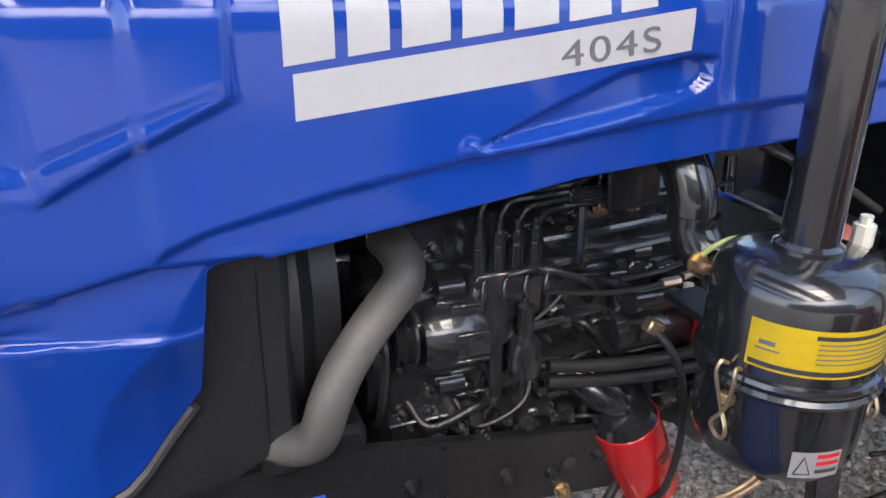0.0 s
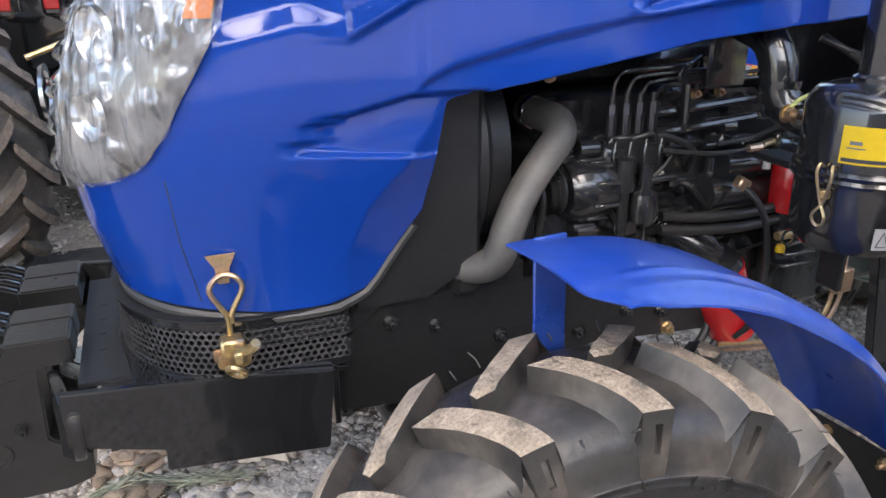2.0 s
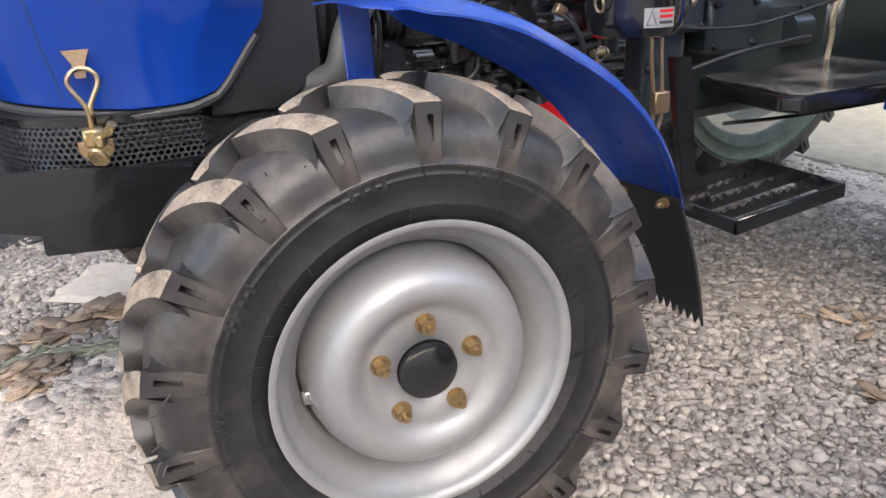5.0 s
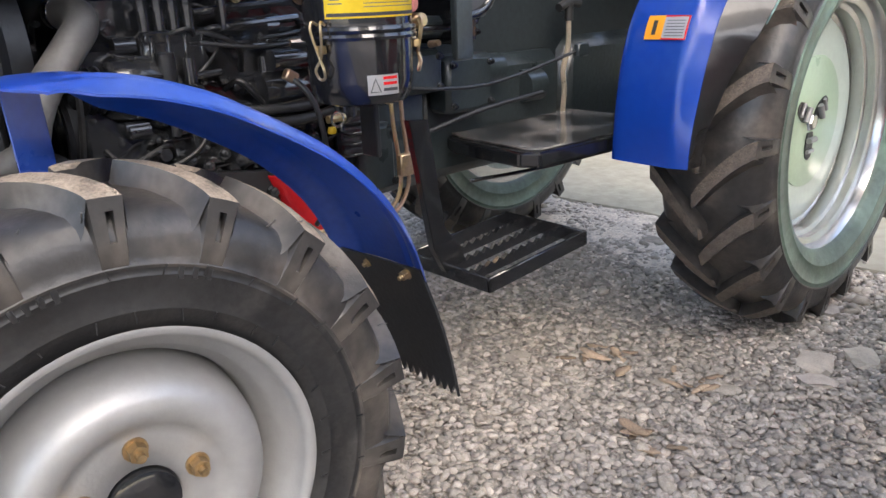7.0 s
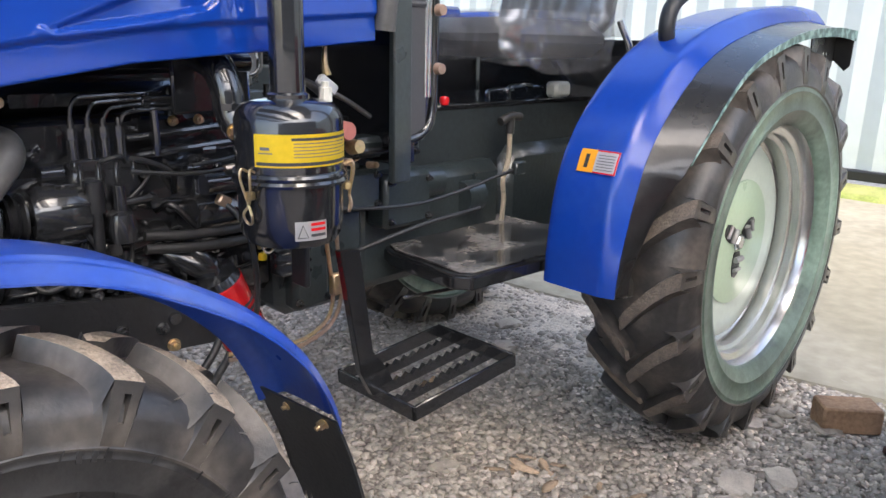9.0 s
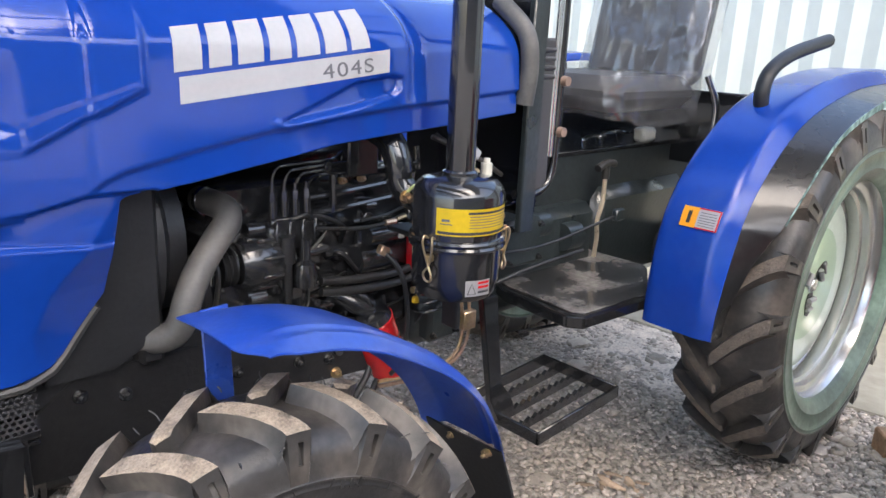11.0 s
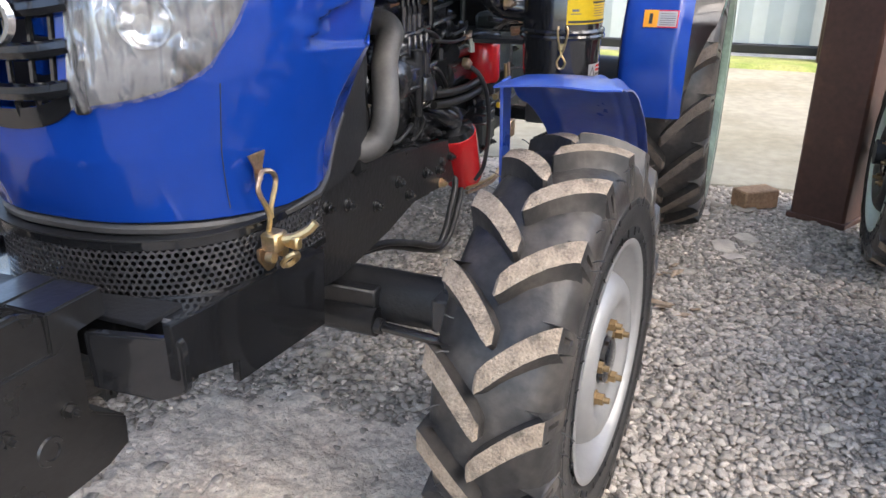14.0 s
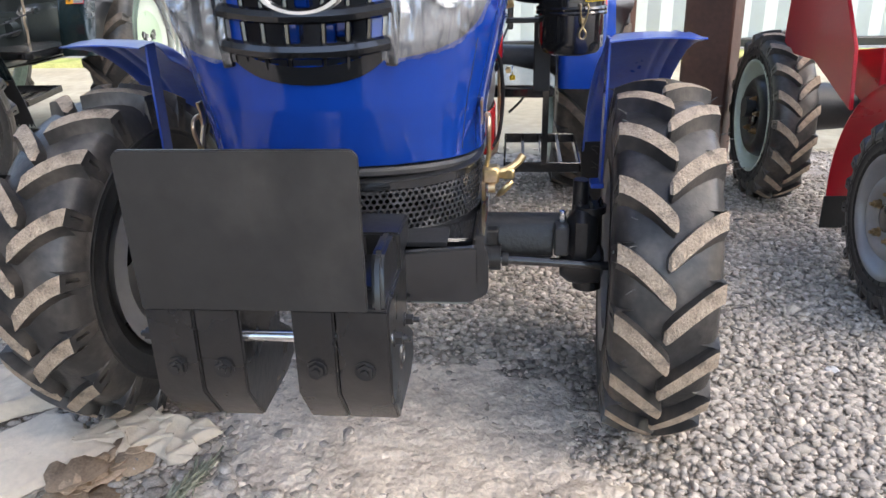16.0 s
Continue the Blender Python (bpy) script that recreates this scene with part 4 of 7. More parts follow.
def build_wheel(name, label, R, half, rim_r, lugs, drop, centre, out, nuts, front=True, dusty=True, lug_meshes=None, parent=None, phase=0.0, rim_mat=None, toe=0.0, disc_mat=None):
    """A wheel about the y axis. out: -1 where its outer face looks to -y."""
    w = new(name)
    w.parent = parent or tractor
    w.location = centre
    w.rotation_euler = (0, 0, radians(toe))
    tagged(w, label)
    turn = rot(90, 0, 0)   # local z of the lathe becomes -y
    H = R - rim_r
    one = [(rim_r + H * f, half * y) for y, f in CARCASS + SIDEWALL]
    prof = [(r, -y) for r, y in reversed(one[1:])] + one
    bm = B()
    lathe(bm, prof, 96, turn)
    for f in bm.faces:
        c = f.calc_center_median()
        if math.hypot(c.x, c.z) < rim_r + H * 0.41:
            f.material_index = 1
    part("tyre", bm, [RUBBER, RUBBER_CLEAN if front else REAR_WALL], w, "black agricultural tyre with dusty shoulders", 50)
    ml = lug_meshes
    for k in range(lugs):
        a = 360.0 / lugs * k + phase
        share("tread_bar", ml[0], w, rot(0, -a, 0))
        share("tread_bar", ml[1], w, rot(0, -(a + 180.0 / lugs), 0))
    face = rot(90 * (1 if out < 0 else -1), 0, 0)
    rm = rim_mat or SILVER
    bm = B()
    if front:
        fl = half * 0.96
        lathe(bm, [(rim_r - 0.010, fl - 0.012), (rim_r, fl - 0.004), (rim_r + 0.003, fl), (rim_r - 0.005, fl + 0.002), (rim_r - 0.012, fl - 0.010), (rim_r - 0.017, fl - 0.030), (rim_r - 0.031, fl - 0.035), (rim_r - 0.035, fl - 0.058), (rim_r - 0.047, fl - 0.064), (rim_r - 0.052, fl - 0.10), (rim_r - 0.052, -fl), (rim_r - 0.01, -fl), (rim_r, -fl - 0.004)], 72, face)
        part("rim", bm, rm, w, "silver painted steel rim", 75)
        bm = B()
        dz = fl - 0.040
        k = rim_r / 0.230
        lathe(bm, [(k * r, dz + h) for r, h in ((0.178, -0.060), (0.174, -0.030), (0.170, -0.004), (0.164, 0.014), (0.155, 0.029), (0.143, 0.039), (0.129, 0.043), (0.116, 0.040), (0.106, 0.032), (0.100, 0.027), (0.093, 0.0245), (0.089, 0.024))] + [(0.047, dz + 0.024), (0.046, dz + 0.022), (0.046, dz)], 72, face)
        part("wheel_disc", bm, disc_mat or rm, w, "dished wheel disc", 75)
        bm = B()
        lathe(bm, [(0.046, dz - 0.03), (0.044, dz + 0.034), (0.036, dz + 0.038), (0.001, dz + 0.038)], 28, face)
        part("hub_cap", bm, BLACK, w, "black hub centre")
        for k in range(nuts):
            a = 2 * math.pi * k / nuts + 0.31
            bm = B()
            hexnut(bm, (0.074 * math.cos(a), out * (dz + 0.024), 0.074 * math.sin(a)), (0, out, 0), 0.0125, 0.018)
            part("wheel_nut", bm, NUT_ZINC, w, "yellow-zinc wheel nut")
        bm = B()
        a = math.radians(187)
        c = Vector(((rim_r - 0.058) * math.cos(a), out * (fl - 0.05), (rim_r - 0.058) * math.sin(a)))
        box(bm, c, (0.018, 0.014, 0.022), bevel=0.003)
        cyl(bm, c, c + Vector((0.02, out * 0.03, -0.012)), 0.005)
        part("rim_clip", bm, REAR_STEEL, w)
        # moulded marks and ribs on the wall, as plain bars
        rm2 = random.Random(31)
        for r0, span, a0 in ((0.300, 0.17, 1.15), (0.300, 0.20, 1.72), (0.298, 0.24, 2.45), (0.300, 0.14, 3.05), (0.300, 0.2, 4.3), (0.300, 0.18, 5.5)):
            bm = B()
            n = max(2, int(span / 0.045))
            for q in range(n):
                a = a0 + span * (q + 0.5) / n
                box(bm, (r0 * R / 0.414 * math.cos(a), out * half * 0.998, r0 * R / 0.414 * math.sin(a)), (rm2.uniform(0.014, 0.020), 0.0022, 0.007), rot(0, -math.degrees(a), 0), 0.0006)
            part("wall_mark", bm, RUBBER_CLEAN, w)
        bm = B()
        for q in range(64):
            a = 2 * math.pi * (q + rm2.uniform(-0.3, 0.3)) / 64
            r0 = (rim_r + H * (0.10 if q % 2 else 0.405)) + rm2.uniform(-0.002, 0.002)
            box(bm, (r0 * math.cos(a), out * half * (0.985 if q % 2 else 1.014), r0 * math.sin(a)), (rm2.uniform(0.008, 0.016), 0.0026, 0.0016), rot(0, -math.degrees(a) + rm2.uniform(-20, 20), 0), 0)
        tagged(part("wall_rib", bm, RUBBER_CLEAN, w), kind="stuff")
    else:
        fl = half * 0.80
        lathe(bm, [(rim_r - 0.014, fl - 0.012), (rim_r, fl - 0.004), (rim_r + 0.004, fl), (rim_r - 0.006, fl + 0.002), (rim_r - 0.016, fl - 0.012), (rim_r - 0.020, fl - 0.035), (rim_r - 0.038, fl - 0.042), (rim_r - 0.040, fl - 0.064), (rim_r - 0.052, fl - 0.070), (rim_r - 0.055, fl - 0.10), (rim_r - 0.050, fl - 0.112), (rim_r - 0.066, fl - 0.122), (rim_r - 0.068, -fl), (rim_r, -fl)], 80, face)
        part("rim", bm, REAR_STEEL, w, "bright rolled steel rim", 35)
        bm = B()
        dz = fl - 0.135
        lathe(bm, [(rim_r - 0.064, dz - 0.02), (rim_r - 0.066, dz + 0.02), (rim_r - 0.080, dz + 0.034), (rim_r - 0.13, dz + 0.040), (0.001, dz + 0.036)], 72, face)
        part("wheel_disc", bm, rm, w, "silver flat wheel disc", 75)
        bm = B()
        lathe(bm, [(0.001, dz + 0.0415), (0.185, dz + 0.0445), (0.190, dz + 0.043), (0.190, dz + 0.039)], 56, face)
        part("disc_film", bm, GREEN_FILM, w, "pale green protective film on the disc")
        bm = B()
        lathe(bm, [(0.001, dz + 0.056), (0.020, dz + 0.055), (0.026, dz + 0.050), (0.028, dz + 0.042)], 6, face)
        part("hub_boss", bm, REAR_STEEL, w)
        for k in range(3):
            a = math.radians(90 + 120 * k + 180)
            d = Vector((math.cos(a), 0, math.sin(a)))
            t = Vector((-d.z, 0, d.x))
            o = Vector((0, out * (dz + 0.040), 0))
            outline = [(0.030, -0.016), (0.055, -0.024), (0.085, -0.024), (0.105, -0.017), (0.113, 0.0), (0.105, 0.017), (0.085, 0.024), (0.055, 0.024), (0.030, 0.016)]
            bm = B()
            lo = [bm.verts.new(o + d * r + t * q) for r, q in outline]
            hi = [bm.verts.new(o + d * r + t * q + Vector((0, out * 0.006, 0))) for r, q in outline]
            bm.faces.new(hi)
            for i in range(len(outline)):
                j = (i + 1) % len(outline)
                bm.faces.new((lo[i], lo[j], hi[j], hi[i]))
            bmesh.ops.recalc_face_normals(bm, faces=bm.faces[:])
            part("hub_window", bm, CAST, w, "dark opening in the disc")
            bm = B()
            cyl(bm, o + d * 0.052 + t * 0.022 + Vector((0, out * 0.012, 0)), o + d * 0.052 - t * 0.022 + Vector((0, out * 0.012, 0)), 0.009, seg=12)
            cyl(bm, o + d * 0.086 + t * 0.020 + Vector((0, out * 0.009, 0)), o + d * 0.086 - t * 0.020 + Vector((0, out * 0.009, 0)), 0.006, seg=12)
            part("clamp_pin", bm, SILVER, w)
    return w


F_R, F_HALF = 0.414, 0.107
F_LUGS = (lug_mesh(F_R, 0.230, F_HALF, 1, -0.215, 0.043), lug_mesh(F_R, 0.230, F_HALF, -1, -0.215, 0.043))
R_R, R_HALF = 0.60, 0.150
R_LUGS = (lug_mesh(R_R, 0.372, R_HALF, 1, -0.25, 0.050, DUST_DARK), lug_mesh(R_R, 0.372, R_HALF, -1, -0.25, 0.050, DUST_DARK))
FRONT_X, FRONT_Y, FRONT_Z, REAR_X, REAR_Z = 0.0145, 0.636, 0.392, 2.03, 0.580
for s in (-1, 1):
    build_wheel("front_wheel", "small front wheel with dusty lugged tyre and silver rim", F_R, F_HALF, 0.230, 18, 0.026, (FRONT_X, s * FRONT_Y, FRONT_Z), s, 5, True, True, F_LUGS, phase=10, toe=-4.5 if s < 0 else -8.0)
for s in (-1, 1):
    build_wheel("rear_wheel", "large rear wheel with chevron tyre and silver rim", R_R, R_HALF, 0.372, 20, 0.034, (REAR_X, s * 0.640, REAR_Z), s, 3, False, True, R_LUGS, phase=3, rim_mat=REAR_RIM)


# mudguards
def build_front_fender(s):
    path = [(-0.045, 0.896), (0.0, 0.900), (0.05, 0.899), (0.10, 0.891), (0.15, 0.877), (0.218, 0.849), (0.340, 0.777), (0.427, 0.695), (0.477, 0.615), (0.502, 0.548)]
    line = spline([(x, 0, z) for x, z in path], 5)
    n = len(line) - 1

    def f(u, v):
        p = line[min(n, round(u * n))]
        q = line[min(n, round(u * n) + 1)] - line[max(0, round(u * n) - 1)]
        q.normalize()
        nrm = Vector((-q.z, 0, q.x))
        y = 0.510 + 0.206 * v
        lip = (-0.012 * sstep(0.88, 1.0, v) - 0.008 * sstep(0.14, 0.0, v)) * sstep(0.0, 0.25, u) + 0.005 * sstep(0.10, 0.3, u) * (math.exp(-((v - 0.74) / 0.03) ** 2) + 0.6 * math.exp(-((v - 0.88) / 0.025) ** 2)) + 0.007 * math.sin(math.pi * v) - 0.030 * sstep(0.10, 0.0, v) * sstep(0.18, 0.4, u)
        front = (0.008 * v + 0.03 * sstep(0.72, 1.0, v) ** 2) * max(0, 1 - u * 5)
        return Vector((p.x + front, s * y, p.z)) + nrm * lip
    bm = B()
    shell(bm, f, n, 48, lambda u, v: (0, 0, -1), 0.003)
    fe = part("front_fender", bm, BLUE_WORN, tractor, "blue pressed-steel front mudguard", 40)
    bm = B()
    box(bm, (0.020, s * 0.513, 0.735), (0.045, 0.006, 0.33), rot(0, -2, 0), 0.001)
    box(bm, (0.018, s * 0.503, 0.572), (0.05, 0.03, 0.012), bevel=0.002)
    part("fender_stay", bm, BLUE_WORN, fe)
    bm = B()
    shell(bm, lambda u, v: (0.482 + 0.046 * u + 0.010 * math.sin(u * 3) - 0.018 * (1 - v) * (1 - u), s * (0.505 + 0.02 * u + (0.205 + 0.01 * u) * v), 0.562 - (0.235 - 0.02 * (round(v * 24) % 2)) * u), 10, 24, lambda u, v: (1, 0, 0), 0.005)
    part("mud_flap", bm, MATT, fe, "black rubber mud flap")
    for v in (0.56, 0.655):
        bm = B()
        hexnut(bm, (0.486, s * (v + 0.02), 0.548), (-1, 0, -0.3), 0.009, 0.012)
        part("flap_bolt", bm, BRASS, fe)


build_front_fender(-1)
build_front_fender(1)


def build_rear_fender(s):
    path = [(1.284, 0.575), (1.286, 0.65), (1.293, 0.72), (1.306, 0.80), (1.324, 0.86), (1.346, 0.91), (1.400, 0.985), (1.490, 1.070), (1.60, 1.145), (1.73, 1.197), (1.90, 1.238), (2.05, 1.260), (2.25, 1.270), (2.40, 1.264)]
    line = spline([(x, 0, z) for x, z in path], 5)
    n = len(line) - 1
    section = [(0.0, 0.034), (0.04, 0.014), (0.08, 0.007), (0.16, 0.004), (0.80, 0.0), (0.84, 0.004), (0.88, 0.012), (1.0, 0.042)]

    def tang(u):
        i = min(n, round(u * n))
        q = line[min(n, i + 1)] - line[max(0, i - 1)]
        return line[i], q.normalized()

    def f(u, v):
        p, q = tang(u)
        back = lerp_table(section, v) * (1 if v < 0.8 else 0.3 + 0.7 * sstep(0.0, 0.3, u))
        nrm = Vector((q.z, 0, -q.x))
        return Vector((p.x, s * (0.485 + 0.215 * v), p.z)) + nrm * back

    def g(u, v):
        p, q = tang(u)
        nrm = Vector((q.z, 0, -q.x))
        return Vector((p.x, s * (0.700 + 0.092 * v * sstep(0, 0.55, u)), p.z)) + nrm * (0.042 * (0.3 + 0.7 * sstep(0.0, 0.3, u)) + 0.003 + (0.055 - 0.035 * sstep(0.3, 0.8, u)) * v)
    bm = B()
    shell(bm, f, n, 25, lambda u, v: tang(u)[1].cross(Vector((0, 1, 0))) * -1, 0.003)
    fe = part("rear_fender", bm, BLUE_FENDER, tractor, "glossy blue rear mudguard", 40)
    bm = B()
    shell(bm, g, n, 6, lambda u, v: tang(u)[1].cross(Vector((0, 1, 0))) * -1, 0.003)
    part("fender_flare", bm, WEIGHT, fe, "black outer flare of the mudguard")
    # teal strip that paints the lit outer edge of the flare, and the folded end of the flare
    bm = B()
    shell(bm, lambda u, v: g(0.42 + 0.58 * u, 1.0) + Vector((0.0, s * 0.003, 0.004 - (0.004 + 0.026 * u) * v)), 40, 2, lambda u, v: (0, s, 0), 0.002)
    part("lit_edge", bm, TEAL_EDGE, fe, "pale teal strip painting the light on the flare's edge")
    bm = B()
    e = g(1.0, 1.0)
    prism(bm, [(s * 0.70, e.z + 0.012), (s * 0.792, e.z + 0.004), (s * 0.790, e.z - 0.10), (s * 0.775, e.z - 0.115), (s * 0.74, e.z - 0.085), (s * 0.70, e.z - 0.10)], 'x', e.x - 0.004, e.x)
    part("flare_end", bm, WEIGHT, fe)
    bm = B()
    prism(bm, [(e.x - 0.20, e.z - 0.02), (e.x - 0.004, e.z - 0.01), (e.x - 0.01, e.z - 0.10), (e.x - 0.04, e.z - 0.14), (e.x - 0.06, e.z - 0.115), (e.x - 0.19, e.z - 0.09)], 'y', s * 0.735, s * 0.739)
    part("flare_web", bm, WEIGHT, fe)
    bm = B()
    hexnut(bm, (e.x - 0.09, s * 0.738, e.z - 0.065), (0, s, 0), 0.008, 0.010)
    part("flare_bolt", bm, CHROME, fe)
    bm = B()
    prism(bm, [(1.345, 0.62), (1.365, 0.80), (1.41, 0.88), (1.47, 0.955), (1.56, 1.045), (1.66, 1.10), (1.78, 1.15), (1.95, 1.19), (2.38, 1.21), (2.38, 0.62)], 'y', s * 0.478, s * 0.484, 0.0)
    part("fender_wall", bm, BLACK, fe, "black inner wall of the mudguard")
    # warning sticker
    def st(u, v):
        zc = 0.857 + 0.051 * v
        k = min(range(n + 1), key=lambda i: abs(line[i].z - zc))
        uu = k / n
        t = 0.315 + 0.50 * u
        p = f(uu, t)
        a, b = line[max(0, k - 1)], line[min(n, k + 1)]
        d = (zc + 0.0 - line[k].z) / max(1e-4, (b.z - a.z))
        p = p + (b - a) * d
        return p - Vector((tang(uu)[1].z, 0, -tang(uu)[1].x)) * 0.004
    for (u0, u1), mat, nm in (((0, 0.42), ORANGE, "sticker_pictogram"), ((0.42, 1.0), WHITE, "sticker_text")):
        bm = B()
        grid(bm, lambda u, v: st(u0 + (u1 - u0) * u, v), 6, 6)
        stk = part(nm, bm, mat, fe, "warning sticker with plain print bars")
        if mat is WHITE:
            bm = B()
            off = Vector((-0.001, 0, 0))
            for p, q in (((0.42, 0.0), (1.0, 0.0)), ((0.42, 0.94), (1.0, 0.94))):
                vs = [bm.verts.new(st(p[0] + (q[0] - p[0]) * i / 4, p[1] + dv) + off) for dv in (0, 0.06) for i in range(5)]
                for i in range(4):
                    bm.faces.new((vs[i], vs[i + 1], vs[i + 6], vs[i + 5]))
            vs = [bm.verts.new(st(u, v) + off) for u in (0.965, 1.0) for v in (0, 0.33, 0.66, 1.0)]
            for i in range(3):
                bm.faces.new((vs[i], vs[i + 1], vs[i + 5], vs[i + 4]))
            part("sticker_border", bm, RED, stk)
        bm = B()
        if mat is WHITE:
            for k in range(6):
                z0 = 0.15 + 0.125 * k
                vs = [bm.verts.new(st(0.48 + 0.44 * i / 4, v) - Vector((0.0012, 0, 0))) for v in (z0, z0 + 0.035) for i in range(5)]
                for i in range(4):
                    bm.faces.new((vs[i], vs[i + 1], vs[i + 6], vs[i + 5]))
        else:
            vs = [bm.verts.new(st(0.16 + 0.1 * i, v) - Vector((0.0012, 0, 0))) for v in (0.2, 0.8) for i in range(2)]
            bm.faces.new((vs[0], vs[1], vs[3], vs[2]))
        part("print_bar", bm, BAR_GREY if mat is WHITE else BAR_DARK, stk)
    # grab rail
    bm = B()
    tube(bm, [(1.665, s * 0.575, 1.135), (1.645, s * 0.575, 1.195), (1.675, s * 0.575, 1.255), (1.80, s * 0.575, 1.305), (2.05, s * 0.575, 1.35)], 0.021, 10)
    box(bm, (1.665, s * 0.575, 1.145), (0.05, 0.055, 0.06), rot(0, -45, 0), 0.016)
    part("grab_rail", bm, MATT, fe, "black moulded grab handle")


build_rear_fender(-1)
build_rear_fender(1)


def build_whiskers():
    """Moulding hairs left on the near front tyre."""
    rw = random.Random(4)
    for k in range(44):
        a = rw.uniform(-0.3, math.pi + 0.3)
        side = rw.choice((-1, 1, -1))
        r = F_R - rw.choice((0.030, 0.036, 0.050))
        y = -FRONT_Y + side * (F_HALF - 0.012 + rw.uniform(-0.006, 0.0))
        p = Vector((FRONT_X - r * math.cos(a), y, FRONT_Z + r * math.sin(a)))
        d = Vector((-math.cos(a) * 0.6, side * rw.uniform(0.5, 1.2), math.sin(a) * 0.6 + rw.uniform(-0.3, 0.3))).normalized()
        l = rw.uniform(0.012, 0.026)
        bm = B()
        tube(bm, [p, p + d * l * 0.5 + Vector((0, 0, 0.001)), p + d * l + Vector((rw.uniform(-0.004, 0.004), 0, rw.uniform(-0.004, 0.004)))], 0.0011, 5, 3)
        part("tyre_hair", bm, RUBBER_DARK, tractor)


build_whiskers()


# ---- engine and its fittings ----
rng = random.Random(7)


def shared_mesh(name, bm, mat):
    me = bpy.data.meshes.new(name)
    bm.to_mesh(me)
    bm.free()
    me.materials.append(mat)
    me.shade_smooth()
    me.set_sharp_from_angle(angle=radians(38))
    return me


BOLT = shared_mesh("bolt", hexnut(B(), (0, 0, 0), (0, -1, 0), 0.0075, 0.010), ENGINE)
BOLT_ZINC = shared_mesh("bolt", hexnut(B(), (0, 0, 0), (0, -1, 0), 0.0085, 0.012), BRASS)


def build_engine():
    bm = B()
    box(bm, (0.46, 0, 0.755), (0.56, 0.30, 0.33), bevel=0.02)
    box(bm, (0.46, 0, 0.95), (0.52, 0.24, 0.10), bevel=0.015)
    en = part("engine", bm, ENGINE, tractor, "glossy black diesel engine with pipes and bolts")

    def p(name, bm, mat=ENGINE, label=""):
        return part(name, bm, mat, en, label)
    bm = B()
    box(bm, (0.47, 0.02, 1.025), (0.46, 0.15, 0.06), bevel=0.018)
    p("rocker_cover", bm)
    p("air_rail", cyl(B(), (0.02, -0.10, 1.092), (0.72, -0.10, 1.094), 0.020, seg=18), BLACK)
    bm = B()
    box(bm, (0.018, 0, 0.90), (0.035, 0.42, 0.40), bevel=0.006)
    rad = part("radiator", bm, MATT, tractor, "black radiator core with side tanks")
    for y in (-0.205, 0.205):
        bm = B()
        box(bm, (0.032, y, 0.90), (0.05, 0.03, 0.42), bevel=0.01)
        part("radiator_tank", bm, MATT, rad)
    bm = B()
    lathe(bm, [(0.20, 0.0), (0.205, 0.03), (0.175, 0.05), (0.172, 0.085), (0.168, 0.085), (0.170, 0.048), (0.195, 0.03)], 40, Matrix.Translation((0.04, -0.01, 0.90)) @ rot(0, 90, 0))
    part("fan_shroud", bm, MATT, rad)
    for k in range(6):
        bm = B()
        a = k * math.pi / 3 + 0.3
        shell(bm, lambda u, v: (0.075 + 0.03 * (v - 0.5) + 0.01 * u, -0.01 + (0.03 + 0.125 * u) * math.cos(a + 0.35 * (v - 0.5)), 0.90 + (0.03 + 0.125 * u) * math.sin(a + 0.35 * (v - 0.5))), 4, 4, lambda u, v: (1, 0, 0), 0.003)
        part("fan_blade", bm, MATT, rad)
    bm = B()
    cyl(bm, (0.05, -0.01, 0.90), (0.17, -0.01, 0.90), 0.035, seg=18)
    part("fan_hub", bm, ENGINE, rad)
    # coolant hose with its clamp
    bm = B()
    tube(bm, [(0.205, -0.075, 0.966), (0.209, -0.13, 0.966), (0.210, -0.178, 0.962), (0.202, -0.202, 0.944), (0.180, -0.204, 0.916), (0.153, -0.210, 0.886), (0.118, -0.228, 0.850), (0.094, -0.240, 0.810), (0.083, -0.240, 0.776), (0.070, -0.232, 0.750), (0.045, -0.212, 0.737), (0.010, -0.180, 0.736), (-0.025, -0.150, 0.740)], 0.0275, 20, 8)
    hose = part("coolant_hose", bm, RUBBER_DARK, en, "thick dusty grey coolant hose bent in an S")
    bm = B()
    lathe(bm, [(0.0285, -0.006), (0.030, -0.006), (0.030, 0.006), (0.0285, 0.006)], 24, Matrix.Translation((0.208, -0.10, 0.966)) @ Vector((0.05, -1, 0.0)).to_track_quat('Z', 'Y').to_matrix().to_4x4(), True)
    box(bm, (0.182, -0.102, 0.972), (0.010, 0.012, 0.026), rot(0, 10, 10), 0.002)
    part("hose_clamp", bm, CHROME, hose)
    # white expansion tank under the hood
    bm = B()
    box(bm, (0.138, -0.19, 1.056), (0.118, 0.07, 0.030), rot(0, -10, 0), 0.008)
    p("expansion_tank", bm, PALE, "white plastic expansion tank")
    # generator with grooved pulley
    bm = B()
    lathe(bm, [(0.001, 0.0), (0.05, 0.0), (0.058, 0.012), (0.058, 0.085), (0.05, 0.10), (0.001, 0.10)], 28, Matrix.Translation((0.235, -0.155, 0.835)) @ rot(0, 90, 0))
    gen = p("alternator", bm)
    bm = B()
    lathe(bm, [(0.02, 0), (0.042, 0.0), (0.034, 0.008), (0.042, 0.014), (0.034, 0.022), (0.042, 0.028), (0.042, 0.032), (0.02, 0.032)], 28, Matrix.Translation((0.196, -0.155, 0.835)) @ rot(0, 90, 0))
    part("pulley", bm, CAST, gen)
